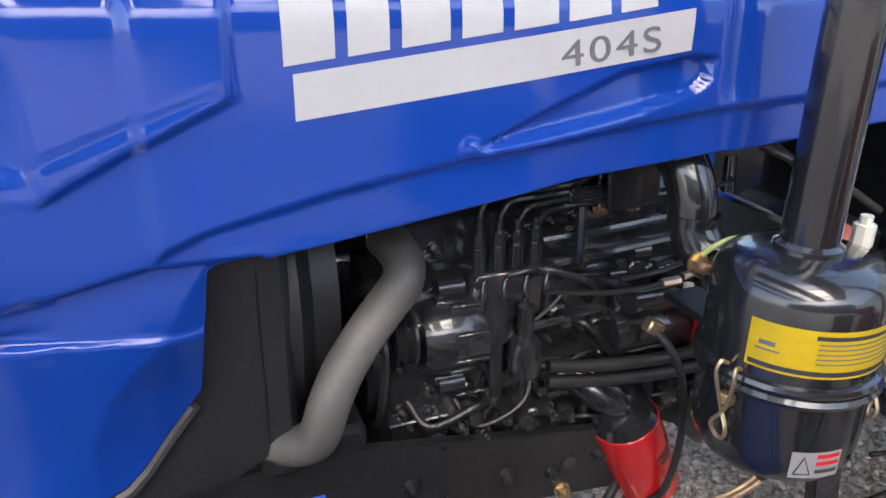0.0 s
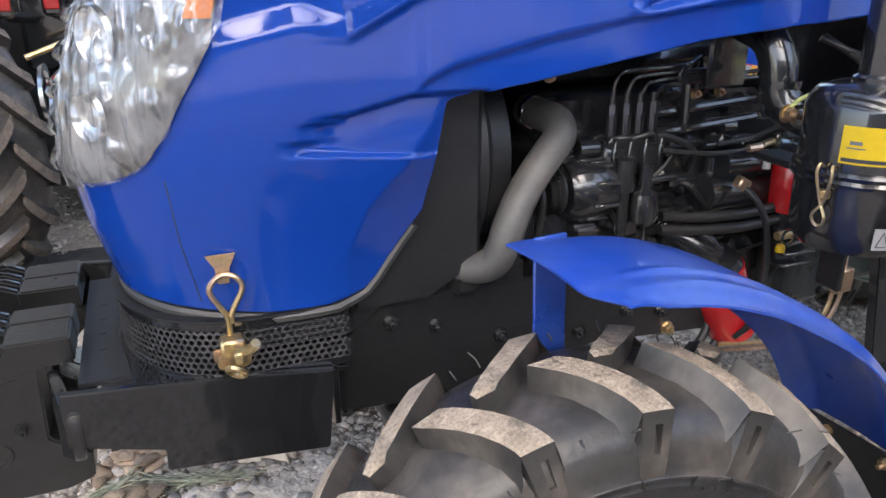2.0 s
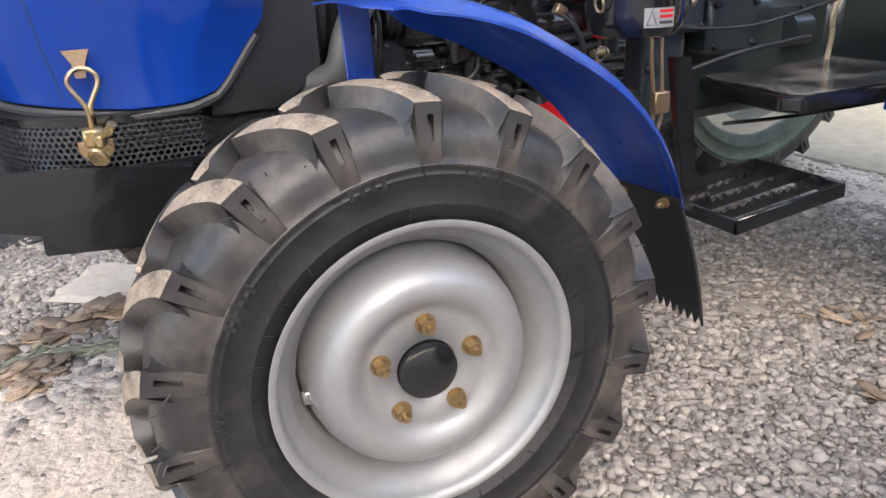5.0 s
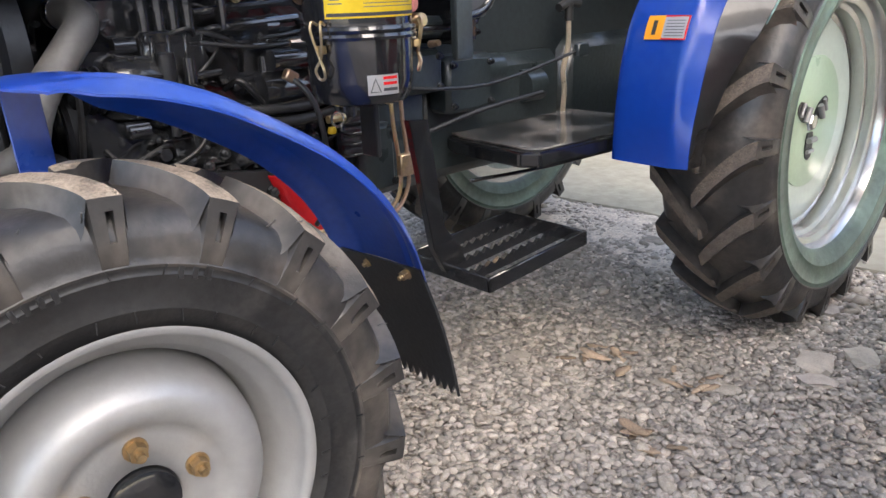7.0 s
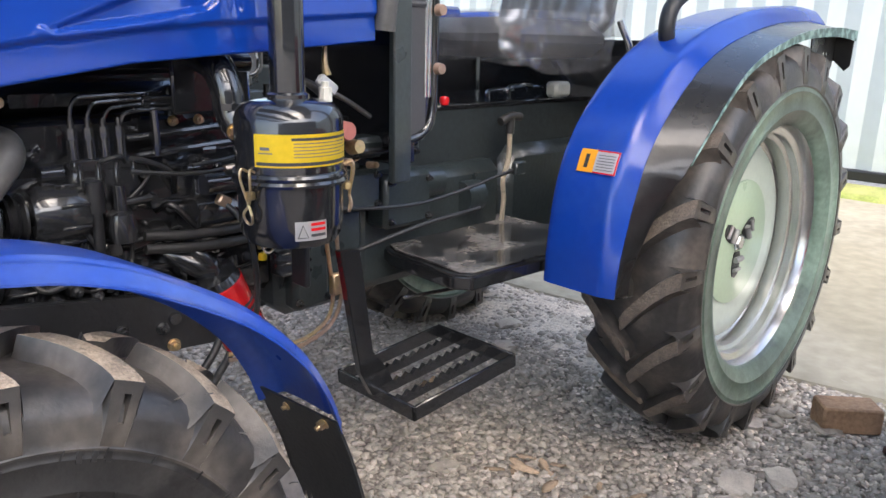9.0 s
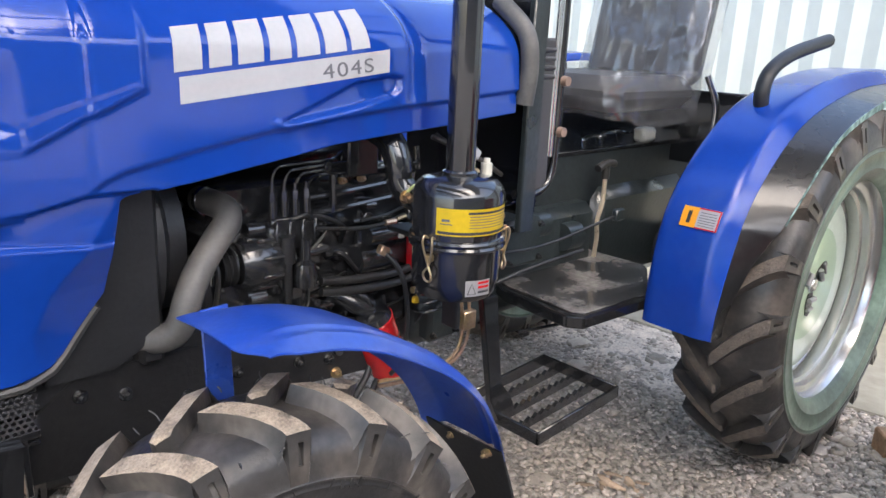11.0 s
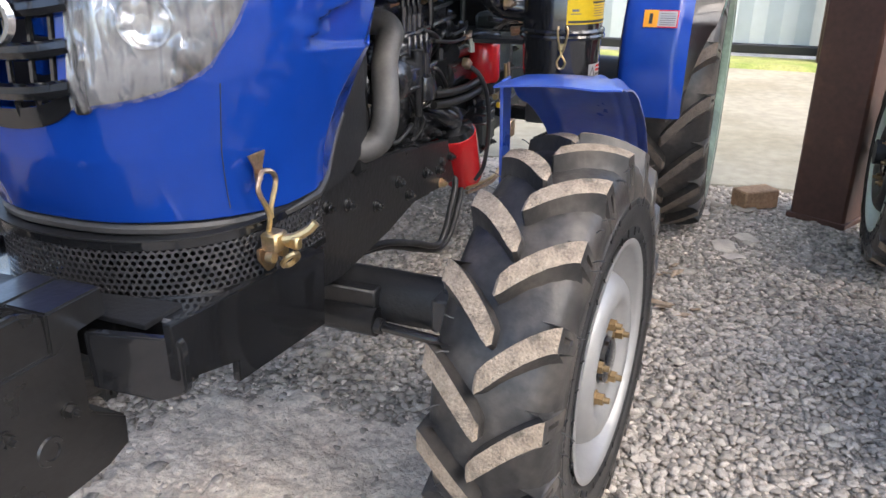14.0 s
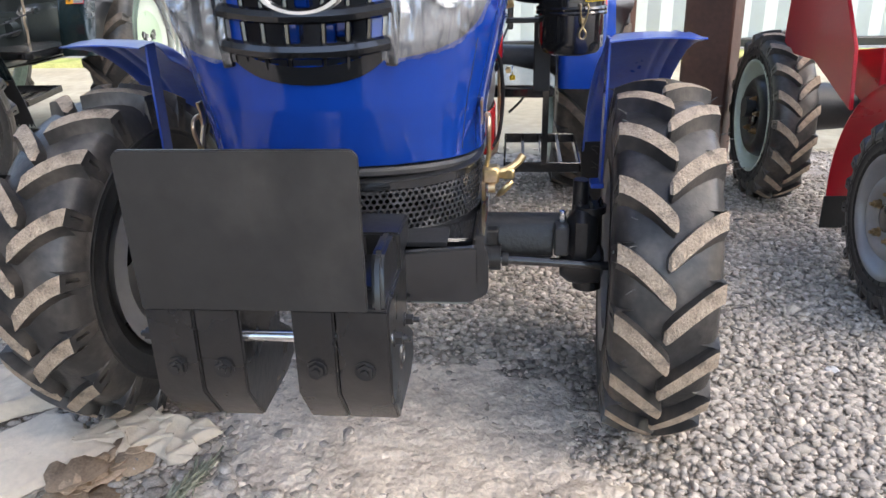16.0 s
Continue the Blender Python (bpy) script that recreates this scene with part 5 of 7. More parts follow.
    for k in range(9):
        bm = B()
        a = k * 0.7
        box(bm, (0.30, -0.155 + 0.059 * math.cos(a), 0.835 + 0.059 * math.sin(a)), (0.05, 0.008, 0.008), bevel=0.002)
        part("cooling_rib", bm, ENGINE, gen)
    bm = B()
    lathe(bm, [(0.075, 0), (0.09, 0), (0.083, 0.012), (0.09, 0.024), (0.075, 0.024)], 40, Matrix.Translation((0.165, -0.06, 0.76)) @ rot(0, 90, 0))
    p("crank_pulley", bm, CAST)
    bm = B()
    tube(bm, [(0.178, -0.155, 0.877), (0.178, -0.20, 0.83), (0.178, -0.15, 0.70), (0.178, -0.05, 0.665), (0.178, 0.03, 0.72), (0.178, 0.0, 0.93), (0.178, -0.05, 0.95)], 0.006, 6)
    p("drive_belt", bm, RUBBER_CLEAN)
    # injection pump with its four unions and lines
    bm = B()
    box(bm, (0.372, -0.150, 0.888), (0.135, 0.07, 0.085), bevel=0.012)
    box(bm, (0.372, -0.160, 0.918), (0.125, 0.055, 0.026), bevel=0.005)
    box(bm, (0.362, -0.150, 0.80), (0.11, 0.05, 0.09), bevel=0.01)
    pump = p("injection_pump", bm)
    for k in range(4):
        bm = B()
        box(bm, (0.322 + 0.032 * k, -0.186, 0.888), (0.010, 0.012, 0.07), bevel=0.003)
        part("pump_rib", bm, ENGINE, pump)
    xs = (0.318, 0.347, 0.374, 0.402)
    for k, x in enumerate(xs):
        bm = B()
        cyl(bm, (x, -0.175, 0.93), (x, -0.175, 0.965), 0.0105, seg=12)
        cyl(bm, (x, -0.175, 0.965), (x, -0.175, 0.985), 0.0095, seg=6)
        cyl(bm, (x, -0.175, 0.985), (x, -0.175, 1.0), 0.006, seg=10)
        part("pump_union", bm, ENGINE, pump)
        bm = B()
        xe = 0.46 + 0.075 * k
        zt = 1.040 - 0.010 * k
        tube(bm, [(x, -0.175, 0.99), (x + 0.001, -0.176, zt - 0.022), (x + 0.012, -0.178, zt - 0.004), (x + 0.035, -0.178, zt), (0.45, -0.176, zt + 0.002), (xe + 0.02, -0.168, zt + 0.003), (xe + 0.055, -0.15, zt + 0.012)], 0.0042, 8, 5)
        part("injection_line", bm, ENGINE, pump)
        bm = B()
        cyl(bm, (xe + 0.055, -0.15, 0.995), (xe + 0.055, -0.145, 1.05), 0.011, 0.009, 12)
        part("injector", bm, ENGINE, en)
    for x in (0.455, 0.525):
        bm = B()
        box(bm, (x, -0.178, 1.028), (0.018, 0.012, 0.028), bevel=0.003)
        part("line_clip", bm, ENGINE, en)
    bm = B()
    tube(bm, [(0.468, -0.178, 1.01), (0.470, -0.178, 0.95), (0.470, -0.176, 0.925)], 0.008, 8)
    p("return_pipe", bm)
    for z, y in ((0.958, -0.160), (0.925, -0.17)):
        bm = B()
        tube(bm, [(0.42, y, z), (0.50, y - 0.005, z + 0.006), (0.64, y, z + 0.014)], 0.0075, 8)
        p("fuel_pipe", bm)
    # upright filter and switch
    bm = B()
    cyl(bm, (0.338, -0.20, 0.765), (0.338, -0.20, 0.835), 0.010, seg=12)
    cyl(bm, (0.338, -0.20, 0.835), (0.338, -0.20, 0.892), 0.0165, 0.0155, 16)
    cyl(bm, (0.338, -0.20, 0.742), (0.338, -0.20, 0.768), 0.008, seg=12)
    p("breather_tube", bm, CAST)
    bm = B()
    lathe(bm, [(0.001, -0.03), (0.024, -0.026), (0.028, 0.0), (0.022, 0.026), (0.012, 0.034), (0.012, 0.08), (0.001, 0.08)], 18, Matrix.Translation((0.382, -0.20, 0.80)))
    cyl(bm, (0.382, -0.2, 0.845), (0.44, -0.2, 0.85), 0.007, seg=10)
    p("lift_pump", bm)
    # starter motor and hoses
    bm = B()
    cyl(bm, (0.53, -0.175, 0.80), (0.70, -0.175, 0.80), 0.040, seg=20)
    cyl(bm, (0.55, -0.20, 0.86), (0.64, -0.20, 0.86), 0.022, seg=16)
    p("starter", bm, ENGINE)
    for dz, r in ((0.0, 0.010), (-0.026, 0.010)):
        bm = B()
        tube(bm, [(0.42, -0.205, 0.778 + dz), (0.50, -0.215, 0.770 + dz), (0.60, -0.225, 0.768 + dz), (0.69, -0.24, 0.785 + dz), (0.74, -0.22, 0.80 + dz)], r, 10)
        p("coolant_pipe", bm, RUBBER_CLEAN)
    bm = B()
    tube(bm, [(0.575, -0.235, 0.825), (0.59, -0.26, 0.80), (0.605, -0.275, 0.75), (0.612, -0.28, 0.66), (0.606, -0.27, 0.56), (0.59, -0.25, 0.52)], 0.006, 10)
    p("oil_hose", bm, RUBBER_CLEAN)
    bm = B()
    box(bm, (0.573, -0.232, 0.83), (0.028, 0.02, 0.022), rot(0, 30, 0), 0.003)
    p("hose_elbow", bm, BRASS)
    bm = B()
    tube(bm, [(0.40, -0.215, 0.905), (0.50, -0.222, 0.892), (0.58, -0.222, 0.893), (0.66, -0.20, 0.90)], 0.004, 8)
    tube(bm, [(0.52, -0.215, 0.905), (0.60, -0.215, 0.912), (0.68, -0.19, 0.92)], 0.004, 8)
    p("throttle_cable", bm, CAST)
    bm = B()
    cyl(bm, (0.585, -0.222, 0.893), (0.615, -0.222, 0.894), 0.0075, seg=8)
    cyl(bm, (0.625, -0.215, 0.895), (0.655, -0.21, 0.898), 0.006, seg=8)
    p("cable_ferrule", bm, BRASS)
    bm = B()
    tube(bm, [(0.635, -0.22, 0.885), (0.634, -0.222, 0.85)], 0.008, 8, 0)
    p("cable_boot", bm, PALE)
    # lower oil filter, tilted, with its cap
    a, b = Vector((0.560, -0.205, 0.660)), Vector((0.628, -0.205, 0.505))
    q = (b - a).to_track_quat('Z', 'Y').to_matrix().to_4x4()
    fil = part("oil_filter", lathe(B(), [(0.045, 0.0), (0.054, 0.006), (0.0545, 0.012), (0.054, 0.150), (0.048, 0.163), (0.001, 0.166)], 36, Matrix.Translation(a) @ q), RED, en, "red spin-on oil filter")
    part("filter_cap", lathe(B(), [(0.001, -0.045), (0.018, -0.042), (0.022, -0.02), (0.046, -0.012), (0.052, 0.004), (0.045, 0.008)], 32, Matrix.Translation(a) @ q), ENGINE, fil)
    bm = B()
    for z in (0.058, 0.072):
        w = 0.022 if z < 0.06 else 0.016
        grid(bm, lambda u, v: (Matrix.Translation(a) @ q) @ Vector((0.0548 * math.cos(2.6 + w / 0.054 * (u - 0.5) * 2), 0.0548 * math.sin(2.6 + w / 0.054 * (u - 0.5) * 2), z + 0.007 * v)), 5, 1)
    part("print_bar", bm, BAR_DARK, fil)
    bm = B()
    tube(bm, [(0.47, -0.14, 0.735), (0.495, -0.175, 0.72), (0.525, -0.20, 0.70), (0.553, -0.205, 0.69)], 0.026, 14)
    tube(bm, [(0.50, -0.19, 0.745), (0.53, -0.215, 0.72), (0.545, -0.22, 0.70)], 0.011, 10)
    p("filter_head", bm, ENGINE)
    # upper fuel filter
    fil = part("fuel_filter", lathe(B(), [(0.001, 0.0), (0.036, 0.002), (0.041, 0.010), (0.041, 0.098), (0.036, 0.106), (0.001, 0.106)], 32, Matrix.Translation((0.690, -0.238, 0.766))), RED, en, "red fuel filter cartridge")
    part("filter_cap", lathe(B(), [(0.043, 0.0), (0.043, 0.02), (0.03, 0.03), (0.001, 0.03)], 28, Matrix.Translation((0.690, -0.238, 0.872))), ENGINE, fil)
    bm = B()
    lathe(bm, [(0.030, 0.0), (0.028, -0.03), (0.012, -0.045), (0.001, -0.046)], 24, Matrix.Translation((0.690, -0.238, 0.766)))
    part("filter_bowl", bm, ENGINE, fil)
    # intake elbow to the air cleaner
    bm = B()
    tube(bm, [(0.545, -0.20, 1.118), (0.556, -0.26, 1.095), (0.563, -0.285, 1.055), (0.566, -0.295, 1.005), (0.58, -0.32, 0.975), (0.60, -0.37, 0.965), (0.60, -0.40, 0.965)], 0.031, 20, 8)
    elb = p("intake_elbow", bm, BLACK, "glossy black intake elbow pipe")
    bm = B()
    box(bm, (0.545, -0.185, 1.07), (0.085, 0.012, 0.14), bevel=0.006)
    part("elbow_flange", bm, ENGINE, elb)
    for x, z in ((0.513, 1.12), (0.575, 1.125), (0.515, 1.04)):
        share("flange_bolt", BOLT, elb, Matrix.Translation((x, -0.192, z)))
    bm = B()
    for z in (1.022, 0.982):
        lathe(bm, [(0.0325, -0.006), (0.034, -0.006), (0.034, 0.006), (0.0325, 0.006)], 24, Matrix.Translation((0.566 if z > 1 else 0.576, -0.293 if z > 1 else -0.315, z)) @ rot(0 if z > 1 else 40, 0, 0), True)
    part("elbow_band", bm, BLACK, elb)
    bm = B()
    tube(bm, [(0.538, -0.337, 0.975), (0.555, -0.345, 1.0), (0.59, -0.35, 1.012), (0.625, -0.36, 1.005)], 0.0035, 8)
    p("clamp_wire", bm, material("yellow-green clamp strap", (0.45, 0.5, 0.18), 0.4))
    share("clamp_bolt", BOLT_ZINC, en, Matrix.Translation((0.543, -0.338, 0.980)) @ Matrix.Scale(1.4, 4))
    # scattered bolts, plugs and brackets
    for k in range(130):
        x, z = rng.uniform(0.2, 0.73), rng.uniform(0.60, 0.99)
        y = -0.152 if z < 0.91 else -0.122
        s = rng.uniform(0.6, 1.3)
        share("engine_bolt", BOLT, en, Matrix.Translation((x, y, z)) @ Matrix.Scale(s, 4))
    for k in range(46):
        bm = B()
        x, z = rng.uniform(0.22, 0.72), rng.uniform(0.60, 0.93)
        if k % 2:
            box(bm, (x, -0.158, z), (rng.uniform(0.015, 0.06), rng.uniform(0.02, 0.05), rng.uniform(0.012, 0.05)), rot(0, rng.uniform(-20, 20), 0), 0.004)
            p("engine_bracket", bm)
        else:
            d = rng.choice(((0, -1, 0), (1, 0, 0), (0, 0, 1)))
            c = Vector((x, -0.165, z))
            cyl(bm, c, c + Vector(d) * rng.uniform(0.02, 0.06), rng.uniform(0.006, 0.018), seg=14)
            p("engine_plug", bm)
    for k in range(16):
        bm = B()
        x, z = rng.uniform(0.22, 0.62), rng.uniform(0.62, 0.98)
        dx = rng.uniform(0.04, 0.14)
        tube(bm, [(x, -0.15, z), (x + dx * 0.2, -0.185, z + rng.uniform(-0.03, 0.03)), (x + dx * 0.8, -0.19, z + rng.uniform(-0.05, 0.05)), (x + dx, -0.15, z + rng.uniform(-0.06, 0.06))], rng.uniform(0.003, 0.006), 8)
        p("small_pipe", bm, CAST)
    for k in range(12):
        bm = B()
        x = 0.26 + 0.035 * k
        lathe(bm, [(0.001, -0.02), (0.014, -0.018), (0.017, 0.0), (0.012, 0.018), (0.001, 0.02)], 14, Matrix.Translation((x, -0.168, 0.672 + 0.018 * (k % 2))) @ rot(90, 0, 0))
        p("tappet_cover", bm)
        share("engine_bolt", BOLT, en, Matrix.Translation((x, -0.189, 0.672 + 0.018 * (k % 2))))
    for k in range(34):
        x, z = rng.uniform(0.24, 0.70), rng.uniform(0.61, 0.90)
        bm = B()
        c = Vector((x, -0.152, z))
        lathe(bm, [(0.001, 0.034), (0.009, 0.033), (0.011, 0.026), (0.011, 0.012), (0.016, 0.008), (0.017, 0.0)], 12, Matrix.Translation(c) @ rot(90, 0, 0) @ Matrix.Scale(rng.uniform(0.6, 1.25), 4))
        p("cast_boss", bm)
    for k in range(9):
        bm = B()
        z = 0.63 + 0.033 * k
        box(bm, (rng.uniform(0.30, 0.62), -0.156, z), (rng.uniform(0.10, 0.24), 0.018, 0.008), bevel=0.003)
        p("cast_rib", bm)
    for x, z in ((0.53, 0.982), (0.585, 0.982), (0.22, 1.03), (0.46, 0.905)):
        share("rusty_bolt", BOLT_ZINC, en, Matrix.Translation((x, -0.125, z)))
    return en


engine = build_engine()


def build_air_cleaner():
    cx, cy = 0.572, -0.476
    T = Matrix.Translation((cx, cy, 0))
    body = part("air_cleaner", lathe(B(), [(0.032, 1.030), (0.055, 1.028), (0.077, 1.022), (0.088, 1.010), (0.093, 0.995), (0.093, 0.905)], 56, T), BLACK, tractor, "black oil-bath air cleaner drum with yellow label")
    bm = B()
    lathe(bm, [(0.090, 0.900), (0.098, 0.900), (0.100, 0.905), (0.098, 0.910), (0.092, 0.912)], 56, T)
    lathe(bm, [(0.091, 0.890), (0.099, 0.889), (0.101, 0.894), (0.098, 0.899), (0.091, 0.899)], 56, T)
    part("seam_band", bm, BLACK, body)
    bowl = part("oil_bowl", lathe(B(), [(0.092, 0.891), (0.091, 0.82), (0.088, 0.80), (0.078, 0.784), (0.06, 0.778), (0.001, 0.778)], 56, T), BLACK, body)
    pipe = part("intake_pipe", lathe(B(), [(0.030, 1.024), (0.030, 1.75), (0.027, 1.75), (0.027, 1.024)], 32, T), BLACK, body, "tall glossy black stack pipe")
    bm = B()
    lathe(bm, [(0.030, 1.040), (0.036, 1.036), (0.036, 1.026), (0.032, 1.022)], 32, T)
    part("pipe_collar", bm, BLACK, body)

    def wrap(bm, a0, a1, z0, z1, r, n=16):
        grid(bm, lambda u, v: (cx + r * math.cos(radians(a0 + (a1 - a0) * u)), cy + r * math.sin(radians(a0 + (a1 - a0) * u)), z0 + (z1 - z0) * v), n, 2)
        return bm
    lab = part("yellow_label", wrap(B(), 199, 322, 0.924, 0.978, 0.0936), YELLOW, body, "yellow foil label with dark print bars")
    for k, (a0, a1, z0, z1) in enumerate(((238, 318, 0.968, 0.9725), (201, 320, 0.927, 0.9325), (206, 216, 0.952, 0.957), (204, 219, 0.946, 0.948), (240, 312, 0.9625, 0.9640), (240, 306, 0.957, 0.9583), (240, 314, 0.9515, 0.9528), (240, 300, 0.946, 0.9473), (240, 310, 0.9405, 0.9418))):
        part("print_bar", wrap(B(), a0, a1, z0, z1, 0.0942), BAR_DARK if k < 2 else BAR_GREY, lab)
    lab = part("warning_plate", wrap(B(), 239, 275, 0.800, 0.833, 0.0916), SILVER, bowl, "silver warning plate with triangle and red print")
    bm = B()
    tri = [(242, 0.805), (253, 0.805), (247.5, 0.827)]
    pts = [Vector((cx + 0.0922 * math.cos(radians(a)), cy + 0.0922 * math.sin(radians(a)), z)) for a, z in tri]
    tube(bm, pts + [pts[0]], 0.0009, 6, 0)
    part("warning_triangle", bm, BAR_DARK, lab)
    for z0 in (0.806, 0.816, 0.825):
        part("print_bar", wrap(B(), 256, 273, z0, z0 + 0.005, 0.0922, 6), RED if z0 > 0.81 else BAR_DARK, lab)
    for ang in (194, 330):
        c, s = math.cos(radians(ang)), math.sin(radians(ang))
        t = Vector((-s, c, 0))
        o = Vector((cx, cy, 0))

        def W(r, z, d):
            return o + Vector((c * r, s * r, z)) + t * d
        clip = part("spring_clip", tube(B(), [W(0.095, 0.915, -0.008), W(0.107, 0.92, -0.009), W(0.110, 0.905, -0.010), W(0.105, 0.875, -0.004), W(0.103, 0.86, 0.0), W(0.106, 0.845, 0.009), W(0.103, 0.832, 0.007), W(0.102, 0.828, 0.0), W(0.103, 0.832, -0.007), W(0.106, 0.845, -0.009), W(0.103, 0.86, 0.0), W(0.105, 0.875, 0.006), W(0.110, 0.905, 0.012), W(0.107, 0.92, 0.010), W(0.095, 0.915, 0.008)], 0.0024, 6, 4), BRASS, body, "yellow-zinc wire spring clip")
        bm = B()
        box(bm, W(0.099, 0.876, 0), (0.012, 0.016, 0.014), rot(0, 0, ang), 0.002)
        part("clip_catch", bm, BRASS, clip)
    # breather and sender beside the stack
    bm = B()
    cyl(bm, (0.655, -0.47, 1.02), (0.655, -0.47, 1.045), 0.012, seg=8)
    cyl(bm, (0.655, -0.47, 1.045), (0.655, -0.47, 1.055), 0.007, seg=8)
    part("service_plug", bm, PALE, body)
    # mounting bracket and drain tap
    bm = B()
    box(bm, (0.60, -0.33, 0.87), (0.06, 0.16, 0.012), bevel=0.003)
    box(bm, (0.64, -0.40, 0.77), (0.012, 0.05, 0.22), bevel=0.003)
    part("cleaner_bracket", bm, MATT, body)
    tap = part("drain_tap", cyl(B(), (0.61, -0.30, 0.725), (0.65, -0.30, 0.725), 0.008, seg=12), BRASS, body, "brass drain tap with ring")
    bm = B()
    lathe(bm, [(0.012, -0.002), (0.016, -0.002), (0.016, 0.002), (0.012, 0.002)], 20, Matrix.Translation((0.625, -0.312, 0.725)) @ rot(90, 0, 0), True)
    part("tap_ring", bm, CHROME, tap)
    bm = B()
    lathe(bm, [(0.001, -0.008), (0.008, -0.006), (0.009, 0.0), (0.007, 0.007), (0.001, 0.008)], 14, Matrix.Translation((0.610, -0.312, 0.705)))
    part("tap_cap", bm, material("yellow cap", (0.75, 0.45, 0.01), 0.35), tap)
    return body


cleaner = build_air_cleaner()
cleaner.location = (0.0, 0.004, 0.019)


def build_pipes_and_step():
    bm = B()
    tube(bm, [(0.798, -0.262, 0.80), (0.800, -0.265, 0.71), (0.812, -0.265, 0.62), (0.812, -0.265, 0.565), (0.790, -0.265, 0.525), (0.735, -0.262, 0.500), (0.665, -0.258, 0.500), (0.56, -0.24, 0.505)], 0.0048, 8)
    pr = part("brake_pipe", bm, BRASS, tractor, "zinc-plated steel pipes with a junction block")
    bm = B()
    tube(bm, [(0.826, -0.262, 0.80), (0.828, -0.265, 0.71), (0.838, -0.265, 0.61), (0.832, -0.265, 0.555), (0.800, -0.265, 0.512), (0.735, -0.262, 0.487), (0.665, -0.258, 0.487), (0.56, -0.24, 0.492)], 0.0048, 8)
    part("second_pipe", bm, material("copper-tinned pipe", (0.42, 0.30, 0.22), 0.35, 0.8, vary=0.25, scale=15), pr)
    bm = B()
    box(bm, (0.828, -0.270, 0.612), (0.044, 0.02, 0.050), bevel=0.003)
    part("junction_block", bm, BRASS, pr)
    # step
    bm = B()
    prism(bm, [(0.715, 0.74), (0.765, 0.735), (0.785, 0.60), (0.80, 0.50), (0.84, 0.45), (0.86, 0.41), (0.80, 0.395), (0.765, 0.46), (0.74, 0.60)], 'y', -0.425, -0.405, 0.002)
    br = part("step_bracket", bm, BLACK, tractor, "black folded access step with serrated bars")
    x0, x1, y0, y1 = 0.815, 1.140, -0.538, -0.285
    lean = Matrix.Translation((0.98, 0, 0.405)) @ rot(0, -4.5, 0) @ Matrix.Translation((-0.98, 0, -0.395))
    for a, b in (((x0, y0), (x1, y0)), ((x1, y0), (x1, y1)), ((x1, y1), (x0, y1)), ((x0, y1), (x0, y0))):
        bm = B()
        c = ((a[0] + b[0]) / 2, (a[1] + b[1]) / 2, 0.395)
        s = (abs(b[0] - a[0]) + 0.008, abs(b[1] - a[1]) + 0.008, 0.035)
        box(bm, c, (max(s[0], 0.008), max(s[1], 0.008), 0.035), bevel=0.002)
        part("step_frame", bm, BLACK, br).matrix_basis = lean
    for k in range(3):
        y = y0 + (y1 - y0) * (k + 1) / 4
        bm = B()
        n = 24
        poly = [(x0, 0.385)] + [(x0 + (x1 - x0) * i / n, 0.412 if i % 2 else 0.402) for i in range(n + 1)] + [(x1, 0.385)]
        prism(bm, poly, 'y', y - 0.005, y + 0.005)
        part("step_bar", bm, BLACK, br).matrix_basis = lean


build_pipes_and_step()


